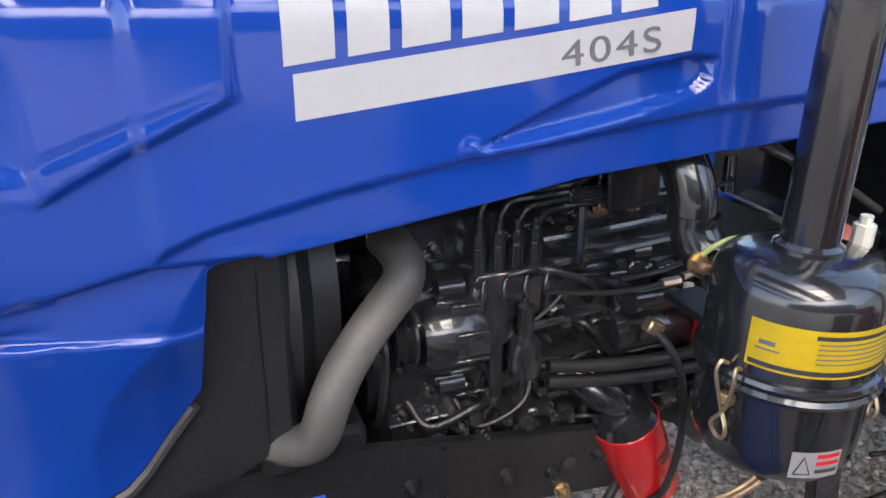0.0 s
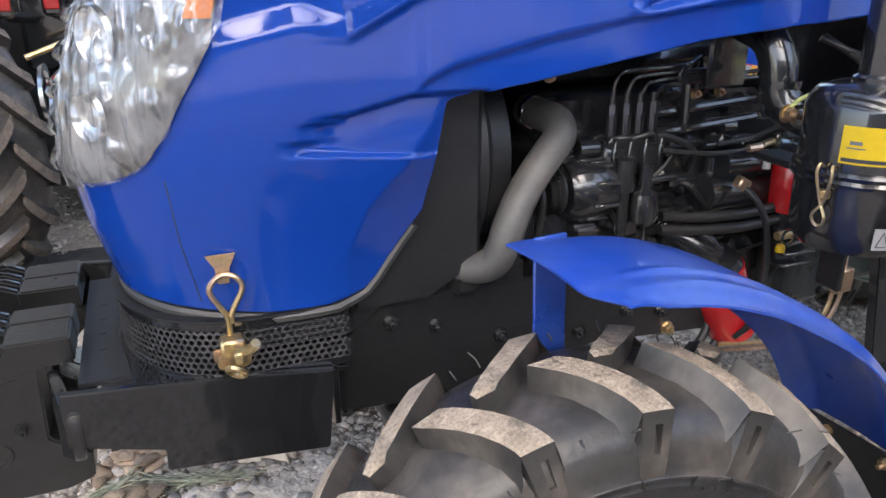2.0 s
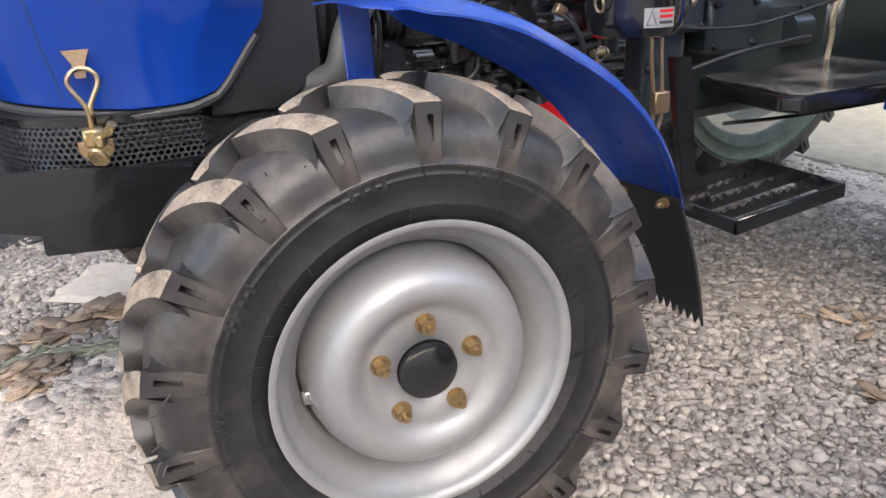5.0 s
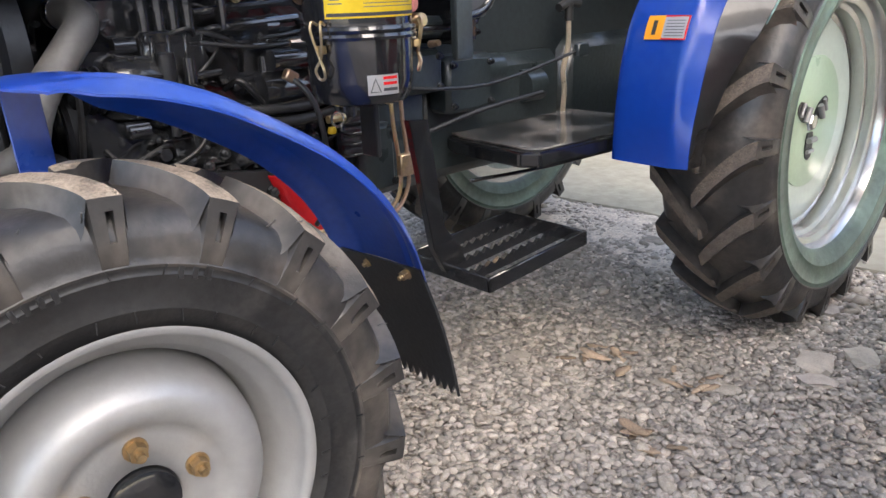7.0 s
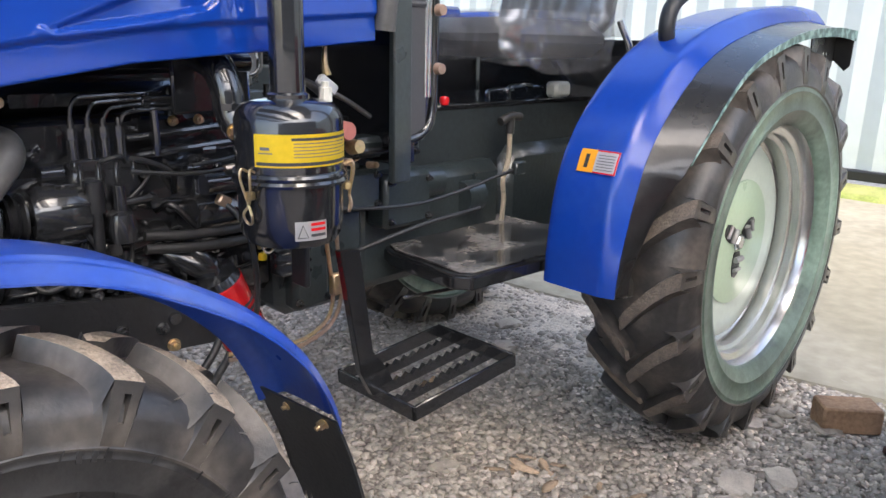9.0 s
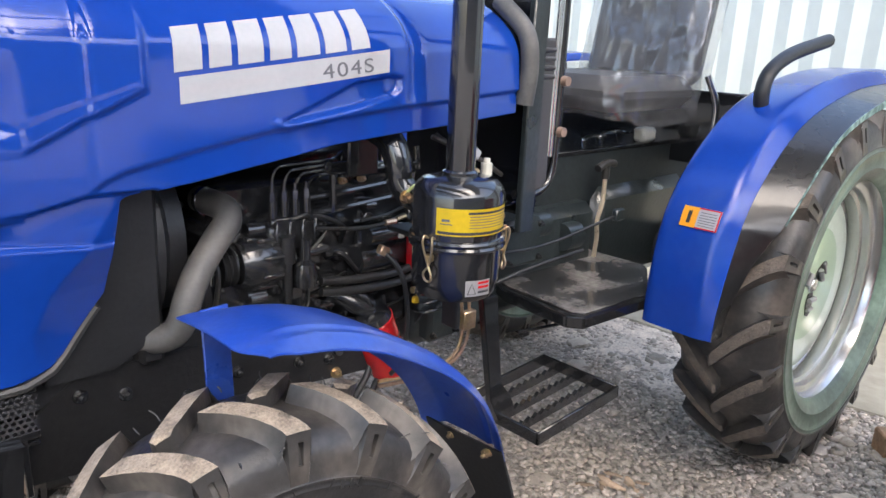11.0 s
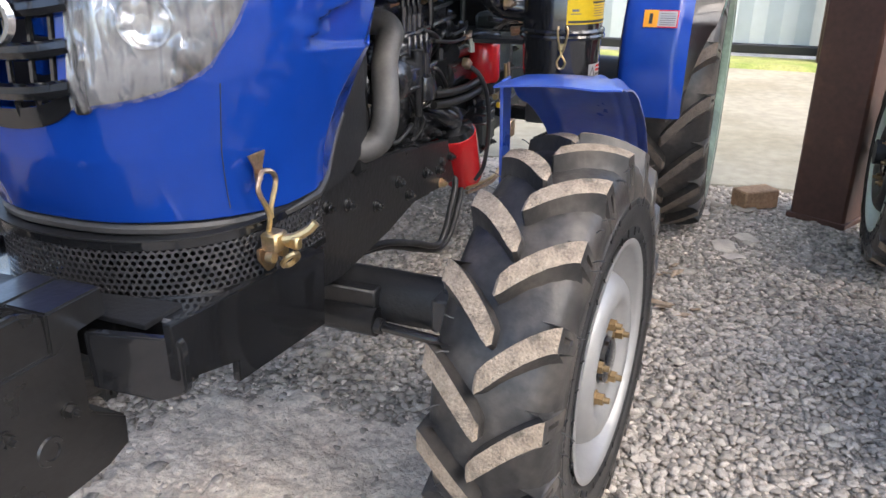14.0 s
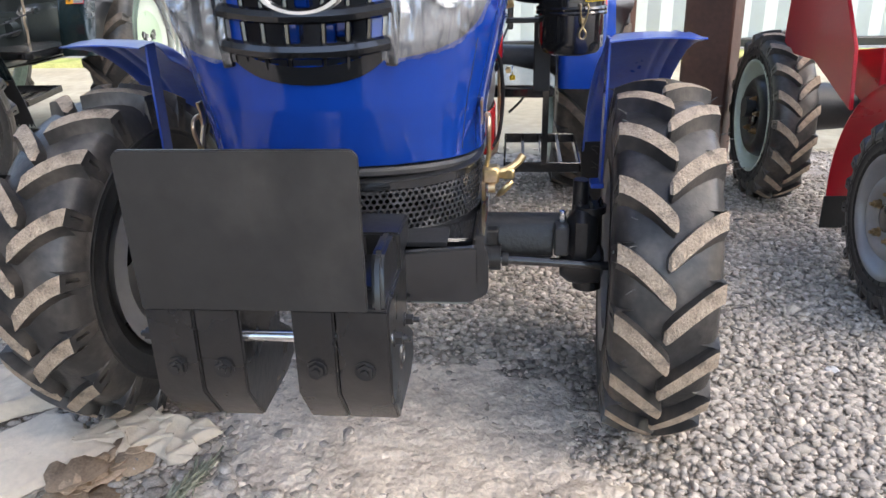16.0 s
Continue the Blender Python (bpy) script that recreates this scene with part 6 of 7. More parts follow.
def build_driveline():
    bm = B()
    box(bm, (0.86, 0, 0.70), (0.26, 0.36, 0.36), bevel=0.03)
    g = part("gearbox", bm, DRIVE, tractor, "black cast gearbox and rear housing")
    bm = B()
    box(bm, (1.275, 0, 0.66), (0.57, 0.26, 0.30), bevel=0.03)
    part("range_housing", bm, DRIVE, g)
    bm = B()
    box(bm, (1.90, 0, 0.66), (0.59, 0.20, 0.36), bevel=0.04)
    part("axle_housing", bm, DRIVE, g)
    bm = B()
    box(bm, (0.50, 0.185, 0.87), (0.78, 0.06, 0.52), bevel=0.02)
    part("manifold_side", bm, ENGINE, engine)
    bm = B()
    lathe(bm, [(0.19, 0.0), (0.21, 0.0), (0.21, 0.03), (0.19, 0.03)], 40, Matrix.Translation((0.74, 0, 0.72)) @ rot(0, 90, 0), True)
    part("bell_flange", bm, DRIVE, g)
    for k in range(14):
        a = k / 14 * 2 * math.pi
        share("flange_bolt", BOLT, g, Matrix.Translation((0.745, 0.2 * math.cos(a), 0.72 + 0.2 * math.sin(a))) @ rot(0, 0, 90))
    for x, z, w, h in ((0.92, 0.80, 0.18, 0.10), (1.10, 0.76, 0.16, 0.14), (1.02, 0.90, 0.24, 0.05), (0.80, 0.62, 0.10, 0.16)):
        bm = B()
        box(bm, (x, -0.17, z), (w, 0.08, h), bevel=0.012)
        part("side_cover", bm, DRIVE, g)
        for dx in (-0.4, 0.4):
            for dz in (-0.35, 0.35):
                share("cover_bolt", BOLT, g, Matrix.Translation((x + dx * w, -0.211, z + dz * h)))
    for pts, r, mat in (([(0.80, -0.24, 0.78), (1.1, -0.26, 0.76), (1.42, -0.30, 0.82)], 0.0045, MATT), ([(0.78, -0.22, 0.92), (0.95, -0.25, 0.90), (1.08, -0.25, 0.91)], 0.008, BLACK), ([(0.92, -0.22, 0.66), (1.1, -0.25, 0.70), (1.30, -0.27, 0.72)], 0.006, MATT), ([(1.0, -0.30, 0.545), (1.2, -0.34, 0.545), (1.50, -0.40, 0.562)], 0.005, BLACK), ([(0.78, -0.2, 0.86), (0.83, -0.28, 0.95), (0.80, -0.26, 1.03), (0.77, -0.18, 1.08)], 0.007, RUBBER), ([(0.74, -0.2, 1.08), (0.84, -0.26, 1.03), (0.93, -0.26, 0.98)], 0.006, RUBBER), ([(1.02, -0.24, 1.02), (1.05, -0.27, 0.96), (1.12, -0.26, 0.955), (1.14, -0.24, 1.1)], 0.010, RUBBER)):
        part("linkage_rod", tube(B(), pts, r, 10), mat, g)
    bm = B()
    box(bm, (1.42, -0.30, 0.82), (0.045, 0.02, 0.035), bevel=0.004)
    part("rod_end", bm, DRIVE, g)
    bm = B()
    box(bm, (1.475, -0.395, 0.562), (0.045, 0.014, 0.012), rot(0, -3, 11), 0.002)
    box(bm, (1.50, -0.40, 0.578), (0.014, 0.012, 0.040), bevel=0.002)
    part("rod_clevis", bm, BRASS, g)
    for c, w, h in (((1.22, -0.135, 0.78), 0.10, 0.08), ((1.40, -0.135, 0.72), 0.07, 0.09)):
        bm = B()
        cyl(bm, (c[0] - w / 2, c[1], c[2]), (c[0] + w / 2, c[1], c[2]), h / 2, seg=20)
        part("servo_cylinder", bm, DRIVE, g)
    for c, mat, r in (((0.80, -0.27, 1.00), BRASS, 0.012), ((0.835, -0.275, 0.955), material("dull red sender", (0.30, 0.10, 0.08), 0.5), 0.024), ((0.86, -0.28, 0.92), BRASS, 0.018), ((0.80, -0.26, 0.93), DRIVE, 0.022), ((0.85, -0.26, 0.885), BRASS, 0.010), ((0.95, -0.23, 0.865), BRASS, 0.009)):
        bm = B()
        cyl(bm, c, Vector(c) + Vector((0, -0.03, 0.004)), r, r * 0.8, 14)
        part("sender", bm, mat, g)
    bm = B()
    box(bm, (0.79, -0.29, 1.055), (0.05, 0.018, 0.024), rot(0, 35, 0), 0.004)
    part("cable_connector", bm, WHITE, g)
    bm = B()
    tube(bm, [(0.79, -0.29, 1.075), (0.785, -0.29, 1.10), (0.788, -0.29, 1.15)], (0.010, 0.003), 8)
    part("switch_boot", bm, BRASS, g)
    # finned oil cooler below the air cleaner
    bm = B()
    box(bm, (0.738, -0.195, 0.695), (0.070, 0.03, 0.115), bevel=0.006)
    cool = part("oil_cooler", bm, ENGINE, g, "black finned cooler block")
    for k in range(5):
        bm = B()
        box(bm, (0.738, -0.218, 0.648 + 0.0235 * k), (0.078, 0.046, 0.007), bevel=0.002)
        part("fin", bm, ENGINE, cool)
    # foot plate
    bm = B()
    prism(bm, [(1.04, -0.42), (1.07, -0.460), (1.36, -0.475), (1.39, -0.45), (1.62, -0.30), (1.62, -0.06), (1.12, -0.06), (1.06, -0.18)], 'z', 0.585, 0.622, 0.006)
    fp = part("foot_plate", bm, BLACK, tractor, "black steel foot plate with a worn rubber mat")
    bm = B()
    prism(bm, [(1.065, -0.42), (1.085, -0.448), (1.36, -0.462), (1.385, -0.435), (1.605, -0.29), (1.605, -0.075), (1.13, -0.075), (1.08, -0.18)], 'z', 0.6235, 0.627, 0.001)
    part("foot_mat", bm, material("worn grey mat", (0.21, 0.195, 0.18), 0.17, vary=0.45, scale=9, bump=0.0006, bump_scale=30, coat=0.3, second=(0.03, 0.03, 0.03), mix_scale=7), fp)
    # hand lever
    bm = B()
    tube(bm, [(1.542, -0.14, 0.60), (1.552, -0.14, 0.69), (1.545, -0.14, 0.75), (1.572, -0.135, 0.81), (1.580, -0.13, 0.905)], 0.0075, 8)
    lv = part("hand_lever", bm, material("tan zinc rod", (0.66, 0.55, 0.40), 0.3, 0.5, vary=0.1, scale=20), tractor, "bent bright lever with black T-grip")
    bm = B()
    tube(bm, [(1.535, -0.13, 0.922), (1.58, -0.13, 0.936), (1.625, -0.13, 0.932)], 0.013, 10)
    cyl(bm, (1.580, -0.13, 0.885), (1.580, -0.13, 0.935), 0.013, seg=12)
    part("lever_grip", bm, RUBBER, lv)
    # deck, dashboard column and seat
    bm = B()
    box(bm, (1.72, 0.14, 0.965), (0.76, 0.41, 0.016), bevel=0.003)
    dk = part("deck", bm, BLACK, tractor, "black driver's deck panel")
    bm = B()
    box(bm, (1.92, -0.055, 0.73), (1.85, 0.012, 0.46), bevel=0.003)
    part("deck_side", bm, material("dark satin panel", (0.020, 0.026, 0.028), 0.6, vary=0.25, scale=6, bump=0.0008, bump_scale=60, spec=0.3), dk)
    bm = B()
    box(bm, (2.10, 0, 1.03), (0.03, 0.92, 0.265), bevel=0.004)
    part("deck_back", bm, BLACK, dk)
    for x, y, z in ((1.60, -0.02, 1.00), (1.70, -0.02, 1.01), (1.82, 0.0, 1.00), (1.90, -0.02, 1.01)):
        bm = B()
        tube(bm, [(x, y, 0.97), (x, y, z), (x + 0.06, y, z + 0.005), (x + 0.14, y + 0.02, z)], 0.007, 8)
        part("seat_slide", bm, CHROME if x < 1.75 else BLACK, dk)
    bm = B()
    box(bm, (1.93, -0.04, 1.00), (0.085, 0.05, 0.05), bevel=0.01)
    part("fuse_block", bm, PALE, dk)
    bm = B()
    lathe(bm, [(0.001, -0.014), (0.012, -0.011), (0.015, 0), (0.012, 0.011), (0.001, 0.014)], 16, Matrix.Translation((1.365, -0.064, 0.985)))
    part("red_knob", bm, RED, dk)
    bm = B()
    box(bm, (1.035, -0.03, 1.17), (0.05, 0.50, 0.62), bevel=0.012)
    box(bm, (1.085, -0.17, 1.10), (0.07, 0.20, 0.30), bevel=0.02)
    col = part("dash_column", bm, BLACK, tractor, "black dashboard column with grey vented side cover")
    bm = B()
    box(bm, (1.043, -0.286, 1.12), (0.065, 0.016, 0.40), bevel=0.008)
    for k in range(4):
        box(bm, (1.043, -0.294, 1.225 + 0.022 * k), (0.05, 0.010, 0.012), rot(20, 0, 0), 0.003)
    part("side_cover", bm, material("dark grey moulded plastic", (0.055, 0.055, 0.058), 0.5, vary=0.08, bump=0.0004, bump_scale=180), col)
    for x, r, mat in ((1.070, 0.006, CHROME), (1.081, 0.006, CHROME)):
        bm = B()
        tube(bm, [(x, -0.292, 1.02), (x, -0.292, 1.2), (x + 0.004, -0.292, 1.5)], r, 10, 0)
        part("control_rod", bm, mat, col)
    bm = B()
    tube(bm, [(1.097, -0.292, 1.50), (1.097, -0.292, 1.20), (1.097, -0.292, 1.03), (1.090, -0.292, 0.975), (1.065, -0.292, 0.940), (1.02, -0.290, 0.925), (0.955, -0.285, 0.930)], 0.011, 12)
    part("control_tube", bm, BLACK, col, "black tube bent under the dashboard")
    bm = B()
    box(bm, (0.985, -0.30, 1.15), (0.055, 0.02, 0.64), bevel=0.004)
    part("dash_post", bm, DRIVE, col)
    for z in (1.215, 1.085):
        bm = B()
        cyl(bm, (1.098, -0.302, z), (1.098, -0.318, z), 0.014, 0.012, 14)
        part("rod_bolt", bm, material("dull copper", (0.40, 0.27, 0.20), 0.45, 0.6), col)
    bm = B()
    tube(bm, [(0.90, -0.345, 1.165), (0.905, -0.350, 1.25), (0.900, -0.335, 1.33), (0.895, -0.25, 1.40)], 0.022, 10)
    part("hood_gasket", bm, RUBBER_DARK, col, "grey foam edge seal behind the hood")
    bm = B()
    lathe(bm, [(0.001, -0.02), (0.02, -0.014), (0.024, 0.0), (0.02, 0.014), (0.001, 0.02)], 16, Matrix.Translation((1.22, -0.08, 1.36)))
    cyl(bm, (1.22, -0.08, 1.01), (1.22, -0.08, 1.34), 0.007, seg=10)
    part("gear_lever", bm, BLACK, col)
    bm = B()
    lathe(bm, [(0.20, -0.013), (0.213, 0), (0.20, 0.013), (0.187, 0)], 40, Matrix.Translation((1.25, 0, 1.52)) @ rot(0, -25, 0), True)
    cyl(bm, (1.09, 0, 1.42), (1.25, 0, 1.51), 0.02, seg=12)
    part("steering_wheel", bm, BLACK, col)
    bm = B()
    box(bm, (1.72, 0.02, 1.16), (0.50, 0.46, 0.11), bevel=0.045)
    st = part("seat", bm, SEATM, tractor, "dark grey driver's seat under clear packing film")
    bm = B()
    box(bm, (2.0, 0.02, 1.42), (0.12, 0.46, 0.52), rot(0, 12, 0), 0.05)
    part("backrest", bm, SEATM, st)
    bm = B()

    def film(u, v):
        a = 2 * math.pi * u
        x = 1.74 + 0.31 * math.copysign(abs(math.cos(a)) ** 0.5, math.cos(a))
        y = 0.02 + 0.255 * math.copysign(abs(math.sin(a)) ** 0.5, math.sin(a))
        z = 1.235 - 0.13 * v - 0.045 * v * abs(noise.noise(Vector((u * 7, 0.2, 0)))) - 0.03 * v * math.exp(-((u - 0.72) / 0.06) ** 2)
        w = 1 + 0.05 * v * noise.noise(Vector((u * 16, v * 3, 4)))
        return Vector((1.74 + (x - 1.74) * w, y * w, z))
    grid(bm, film, 96, 10)
    part("seat_film", bm, SEAT_FILM, st, "hanging clear plastic film", 180)
    bm = B()

    def film2(u, v):
        a = 2 * math.pi * u
        c, s = math.copysign(abs(math.cos(a)) ** 0.5, math.cos(a)), math.copysign(abs(math.sin(a)) ** 0.5, math.sin(a))
        n = 1 + 0.06 * noise.noise(Vector((u * 14, v * 6, 2)))
        return Vector((1.955 + 0.10 * v + 0.085 * c * n, 0.02 + 0.25 * s * n, 1.17 + 0.52 * v))
    grid(bm, film2, 72, 14)
    part("back_film", bm, SEAT_FILM, st, "", 180)
    bm = B()
    tube(bm, [(1.98, -0.27, 1.0), (1.985, -0.27, 1.12), (1.96, -0.24, 1.22)], 0.012, 10)
    part("seat_strut", bm, CHROME, st)
    bm = B()
    box(bm, (1.48, 0.30, 1.23), (0.62, 0.04, 0.06), bevel=0.01)
    part("blue_cover", bm, BLUE, dk)
    for s in (-1, 1):
        bm = B()
        cyl(bm, (REAR_X, s * 0.12, REAR_Z), (REAR_X, s * 0.56, REAR_Z), 0.09, 0.075, 24)
        part("rear_axle", bm, CAST, g)


build_driveline()


# ---- ballast on the nose ----
def build_weight(y0, y1, out):
    """A suitcase weight between two y; out: -1 or 1 where its foot steps outwards, else 0."""
    t = thing("front_weight", "black cast-iron suitcase ballast weight hung on the beam", "weight", "front weights")
    y0, y1 = y0 + 0.001, y1 - 0.001
    bm = B()
    prism(bm, [(-0.796, 0.505), (-0.797, 0.636), (-0.768, 0.645), (-0.662, 0.645), (-0.648, 0.655), (-0.627, 0.655), (-0.632, 0.535), (-0.577, 0.496), (-0.580, 0.450), (-0.62, 0.437), (-0.748, 0.437)], 'y', y0, y1, 0.003)
    part("body", bm, WEIGHT, t)
    bm = B()
    prism(bm, [(-0.672, 0.640), (-0.668, 0.699), (-0.578, 0.699), (-0.576, 0.657), (-0.628, 0.654), (-0.630, 0.640)], 'y', y0 + 0.0005, y1 - 0.0005, 0.003)
    part("hook", bm, WEIGHT, t)
    bm = B()
    prism(bm, [(-0.785, 0.635), (-0.778, 0.662), (-0.67, 0.668), (-0.66, 0.64)], 'y', y0 + 0.008, y1 - 0.008, 0.003)
    part("saddle", bm, WEIGHT, t)
    for a, b in ((y0 + 0.006, y0 + 0.023), (y1 - 0.023, y1 - 0.006)):
        bm = B()
        prism(bm, [(-0.797, 0.632), (-0.787, 0.694), (-0.771, 0.711), (-0.696, 0.711), (-0.666, 0.697), (-0.664, 0.64)], 'y', a, b, 0.005)
        part("cheek", bm, WEIGHT, t)
    bm = B()
    hexnut(bm, (-0.797, (y0 + y1) / 2, 0.545), (-1, 0, 0), 0.012, 0.006)
    part("casting_boss", bm, WEIGHT, t)
    if out:
        s = y0 if out < 0 else y1
        for x, z in ((-0.758, 0.575), (-0.666, 0.559)):
            bm = B()
            hexnut(bm, (x, s, z), (0, out, 0), 0.009, 0.014)
            part("stud", bm, WEIGHT, t)
        bm = B()
        lathe(bm, [(0.012, 0.0), (0.013, 0.003), (0.019, 0.003), (0.021, 0.0)], 24, Matrix.Translation((-0.703, s, 0.520)) @ rot(-90 * out, 0, 0))
        part("cast_ring", bm, WEIGHT, t)
    return t


for a, b, o in ((-0.148, -0.073, -1), (-0.073, -0.013, 0), (0.056, 0.121, 0), (0.121, 0.190, 1)):
    build_weight(a, b, o)
plate = thing("front_plate", "flat black steel cover plate standing before the ballast weights", "plate")
bm = B()
prism(bm, [(-0.122, 0.642), (0.182, 0.642), (0.188, 0.85), (0.180, 0.858), (-0.114, 0.858), (-0.122, 0.85)], 'x', -0.814, -0.806, 0.0015)
part("sheet", bm, material("dull black plate", (0.019, 0.0185, 0.018), 0.36, vary=0.2, scale=4, bump=0.0004, bump_scale=80, second=(0.045, 0.042, 0.038), mix_scale=3), plate)
bm = B()
box(bm, (-0.80, 0.03, 0.655), (0.014, 0.26, 0.02), bevel=0.002)
part("fixing_strip", bm, CAST, plate)
rod = thing("weight_rod", "bright steel rod through the ballast weights", "rod")
part("rod", cyl(B(), (-0.775, -0.150, 0.585), (-0.775, 0.192, 0.585), 0.008, seg=14), CHROME, rod)
for y, d in ((-0.149, -1), (0.191, 1)):
    bm = B()
    hexnut(bm, (-0.775, y, 0.585), (0, d, 0), 0.010, 0.012)
    part("nut", bm, CAST, rod)

# ---- the red tractor beside the post ----
red = thing("red_tractor", "red compact tractor with silver rims parked beside the post", "tractor")
RED_LUGS = (lug_mesh(0.372, 0.245, 0.088, 1, -0.215, 0.040), lug_mesh(0.372, 0.245, 0.088, -1, -0.215, 0.040))
build_wheel("rear_wheel", "lugged rear wheel with silver rim", 0.372, 0.088, 0.245, 18, 0.026, (1.80, -1.462, 0.362), 1, 5, True, True, RED_LUGS, red, 7, REAR_RIM, disc_mat=CAST)
S_LUGS = (lug_mesh(0.31, 0.19, 0.075, 1, -0.2, 0.034), lug_mesh(0.31, 0.19, 0.075, -1, -0.2, 0.034))
build_wheel("front_wheel", "small front wheel with silver rim", 0.31, 0.075, 0.19, 22, 0.010, (0.575, -1.50, 0.300), 1, 5, True, False, S_LUGS, red, 0)
bm = B()
prism(bm, [(1.02, 0.90), (1.70, 0.90), (1.70, 1.15), (0.95, 1.15)], 'y', -1.62, -1.52, 0.01)
prism(bm, [(0.98, 0.545), (1.02, 0.75), (1.14, 0.90), (1.13, 1.05), (1.66, 1.05), (1.69, 0.868), (1.71, 0.66), (1.36, 0.665)], 'y', -1.462, -1.448, 0.003)
part("body_panel", bm, RED_BODY, red, "red sheet-metal body panel")
bm = B()
prism(bm, [(0.98, 0.52), (1.0, 0.75), (1.54, 0.67)], 'y', -1.56, -1.535, 0.003)
part("lower_panel", bm, RED_BODY, red)
bm = B()
cyl(bm, (1.82, -1.35, 0.40), (1.82, -1.52, 0.40), 0.045, seg=16)
part("axle_stub", bm, MATT, red)
bm = B()
cyl(bm, (1.82, -1.62, 0.40), (1.82, -1.9, 0.40), 0.11, 0.09, 20)
cyl(bm, (1.80, -1.9, 0.42), (0.62, -1.9, 0.45), 0.10, 0.12, 20)
part("axle_housing", bm, MATT, red)
bm = B()
shell(bm, lambda u, v: (0.60 + 0.43 * math.cos(radians(-12 + 95 * u)), -1.60 + 0.16 * v, 0.285 + 0.41 * math.sin(radians(-12 + 95 * u))), 24, 4, lambda u, v: (math.cos(radians(-12 + 85 * u)), 0, math.sin(radians(-12 + 85 * u))), 0.004)
part("front_fender", bm, RED_BODY, red, "red front mudguard")
bm = B()
box(bm, (1.02, -1.51, 0.17), (0.008, 0.16, 0.12), bevel=0.002)
part("mud_flap", bm, MATT, red)
bm = B()
tube(bm, [(0.95, -1.60, 0.62), (0.80, -1.62, 0.80), (0.82, -1.66, 1.1)], 0.012, 8)
part("guard_rail", bm, RED_BODY, red)
bm = B()
box(bm, (0.75, -1.85, 0.75), (0.55, 0.30, 0.35), bevel=0.03)
part("engine_block", bm, CAST, red)

# ---- the dark tractor behind ----
dark = thing("parked_tractor", "dark tractor with red tail lamps backed up to the row", "tractor")
dw = build_wheel("rear_wheel", "large lugged rear wheel", R_R, R_HALF, 0.372, 20, 0.034, (-1.19, 2.06, 0.58), -1, 3, False, True, R_LUGS, dark, 5, None, -55)
bm = B()
shell(bm, lambda u, v: (-1.45 + 0.42 * v, 2.30 - 0.68 * math.cos(radians(45 + 95 * u)), 0.60 + 0.68 * math.sin(radians(45 + 95 * u))), 26, 3, lambda u, v: (0, -math.cos(radians(45 + 95 * u)), math.sin(radians(45 + 95 * u))), 0.006)
part("rear_fender", bm, BLACK, dark)
bm = B()
box(bm, (-0.75, 3.3, 0.80), (1.55, 1.5, 1.15), bevel=0.06)
part("rear_body", bm, CAST, dark)
bm = B()
box(bm, (-0.60, 2.45, 1.08), (0.55, 0.05, 0.6), bevel=0.02)
part("lamp_panel", bm, BLACK, dark)
for x, y in ((-0.865, 2.0), (-0.712, 2.10)):
    bm = B()
    box(bm, (x, y, 1.10), (0.07, 0.04, 0.15), bevel=0.012)
    lp = part("tail_lamp", bm, BLACK, dark)
    bm = B()
    box(bm, (x, y - 0.022, 1.09), (0.055, 0.012, 0.08), bevel=0.006)
    part("lamp_lens", bm, material("red lens", (0.35, 0.012, 0.012), 0.15), lp)
    bm = B()
    tube(bm, [(x, y + 0.02, 1.04), (x, y + 0.15, 1.02), (x + 0.05, 2.45, 1.0)], 0.02, 8)
    part("lamp_stalk", bm, BLACK, dark)
for pts, mat in (([(-0.826, 2.0, 0.883), (-0.635, 2.0, 0.951)], BRASS), ([(-0.970, 1.98, 0.81), (-0.883, 1.99, 0.63)], CHROME)):
    part("linkage_arm", tube(B(), pts, 0.012, 8, 0), mat, dark)
bm = B()
box(bm, (-0.55, 2.5, 0.72), (0.5, 0.25, 0.10), bevel=0.02)
part("hitch_frame", bm, MATT, dark)

# ---- the next tractor in the row ----
TEAL_DARK = material("dark green paint", (0.010, 0.022, 0.024), 0.25, vary=0.1, scale=5, coat=0.6)
nextone = copy_thing(tractor, Matrix.Translation((1.25, 2.75, 0)))
tagged(nextone, "dark green tractor of the same make in the row behind", "tractor")
for o in nextone.children_recursive:
    if o.type == 'MESH':
        for slot in o.material_slots:
            if slot.material in (BLUE, BLUE_WORN, BLUE_FENDER):
                slot.link = 'OBJECT'
                slot.material = TEAL_DARK


# ---- loose things on the ground ----
def stone_mesh(r, seed, flat=0.6):
    rr = random.Random(seed)
    bm = B()
    bmesh.ops.create_icosphere(bm, subdivisions=2, radius=1)
    for v in bm.verts:
        v.co = Vector([math.copysign(abs(q) ** 0.7, q) for q in v.co])
    for v in bm.verts:
        n = noise.noise(v.co * 1.3 + Vector((seed * 3.1, 0, 0))) * 0.45 + noise.noise(v.co * 3 + Vector((0, seed, 0))) * 0.15
        v.co *= 1 + n
        v.co.x *= r * rr.uniform(0.98, 1.02)
        v.co.y *= r * 0.75
        v.co.z *= r * flat
    return bm


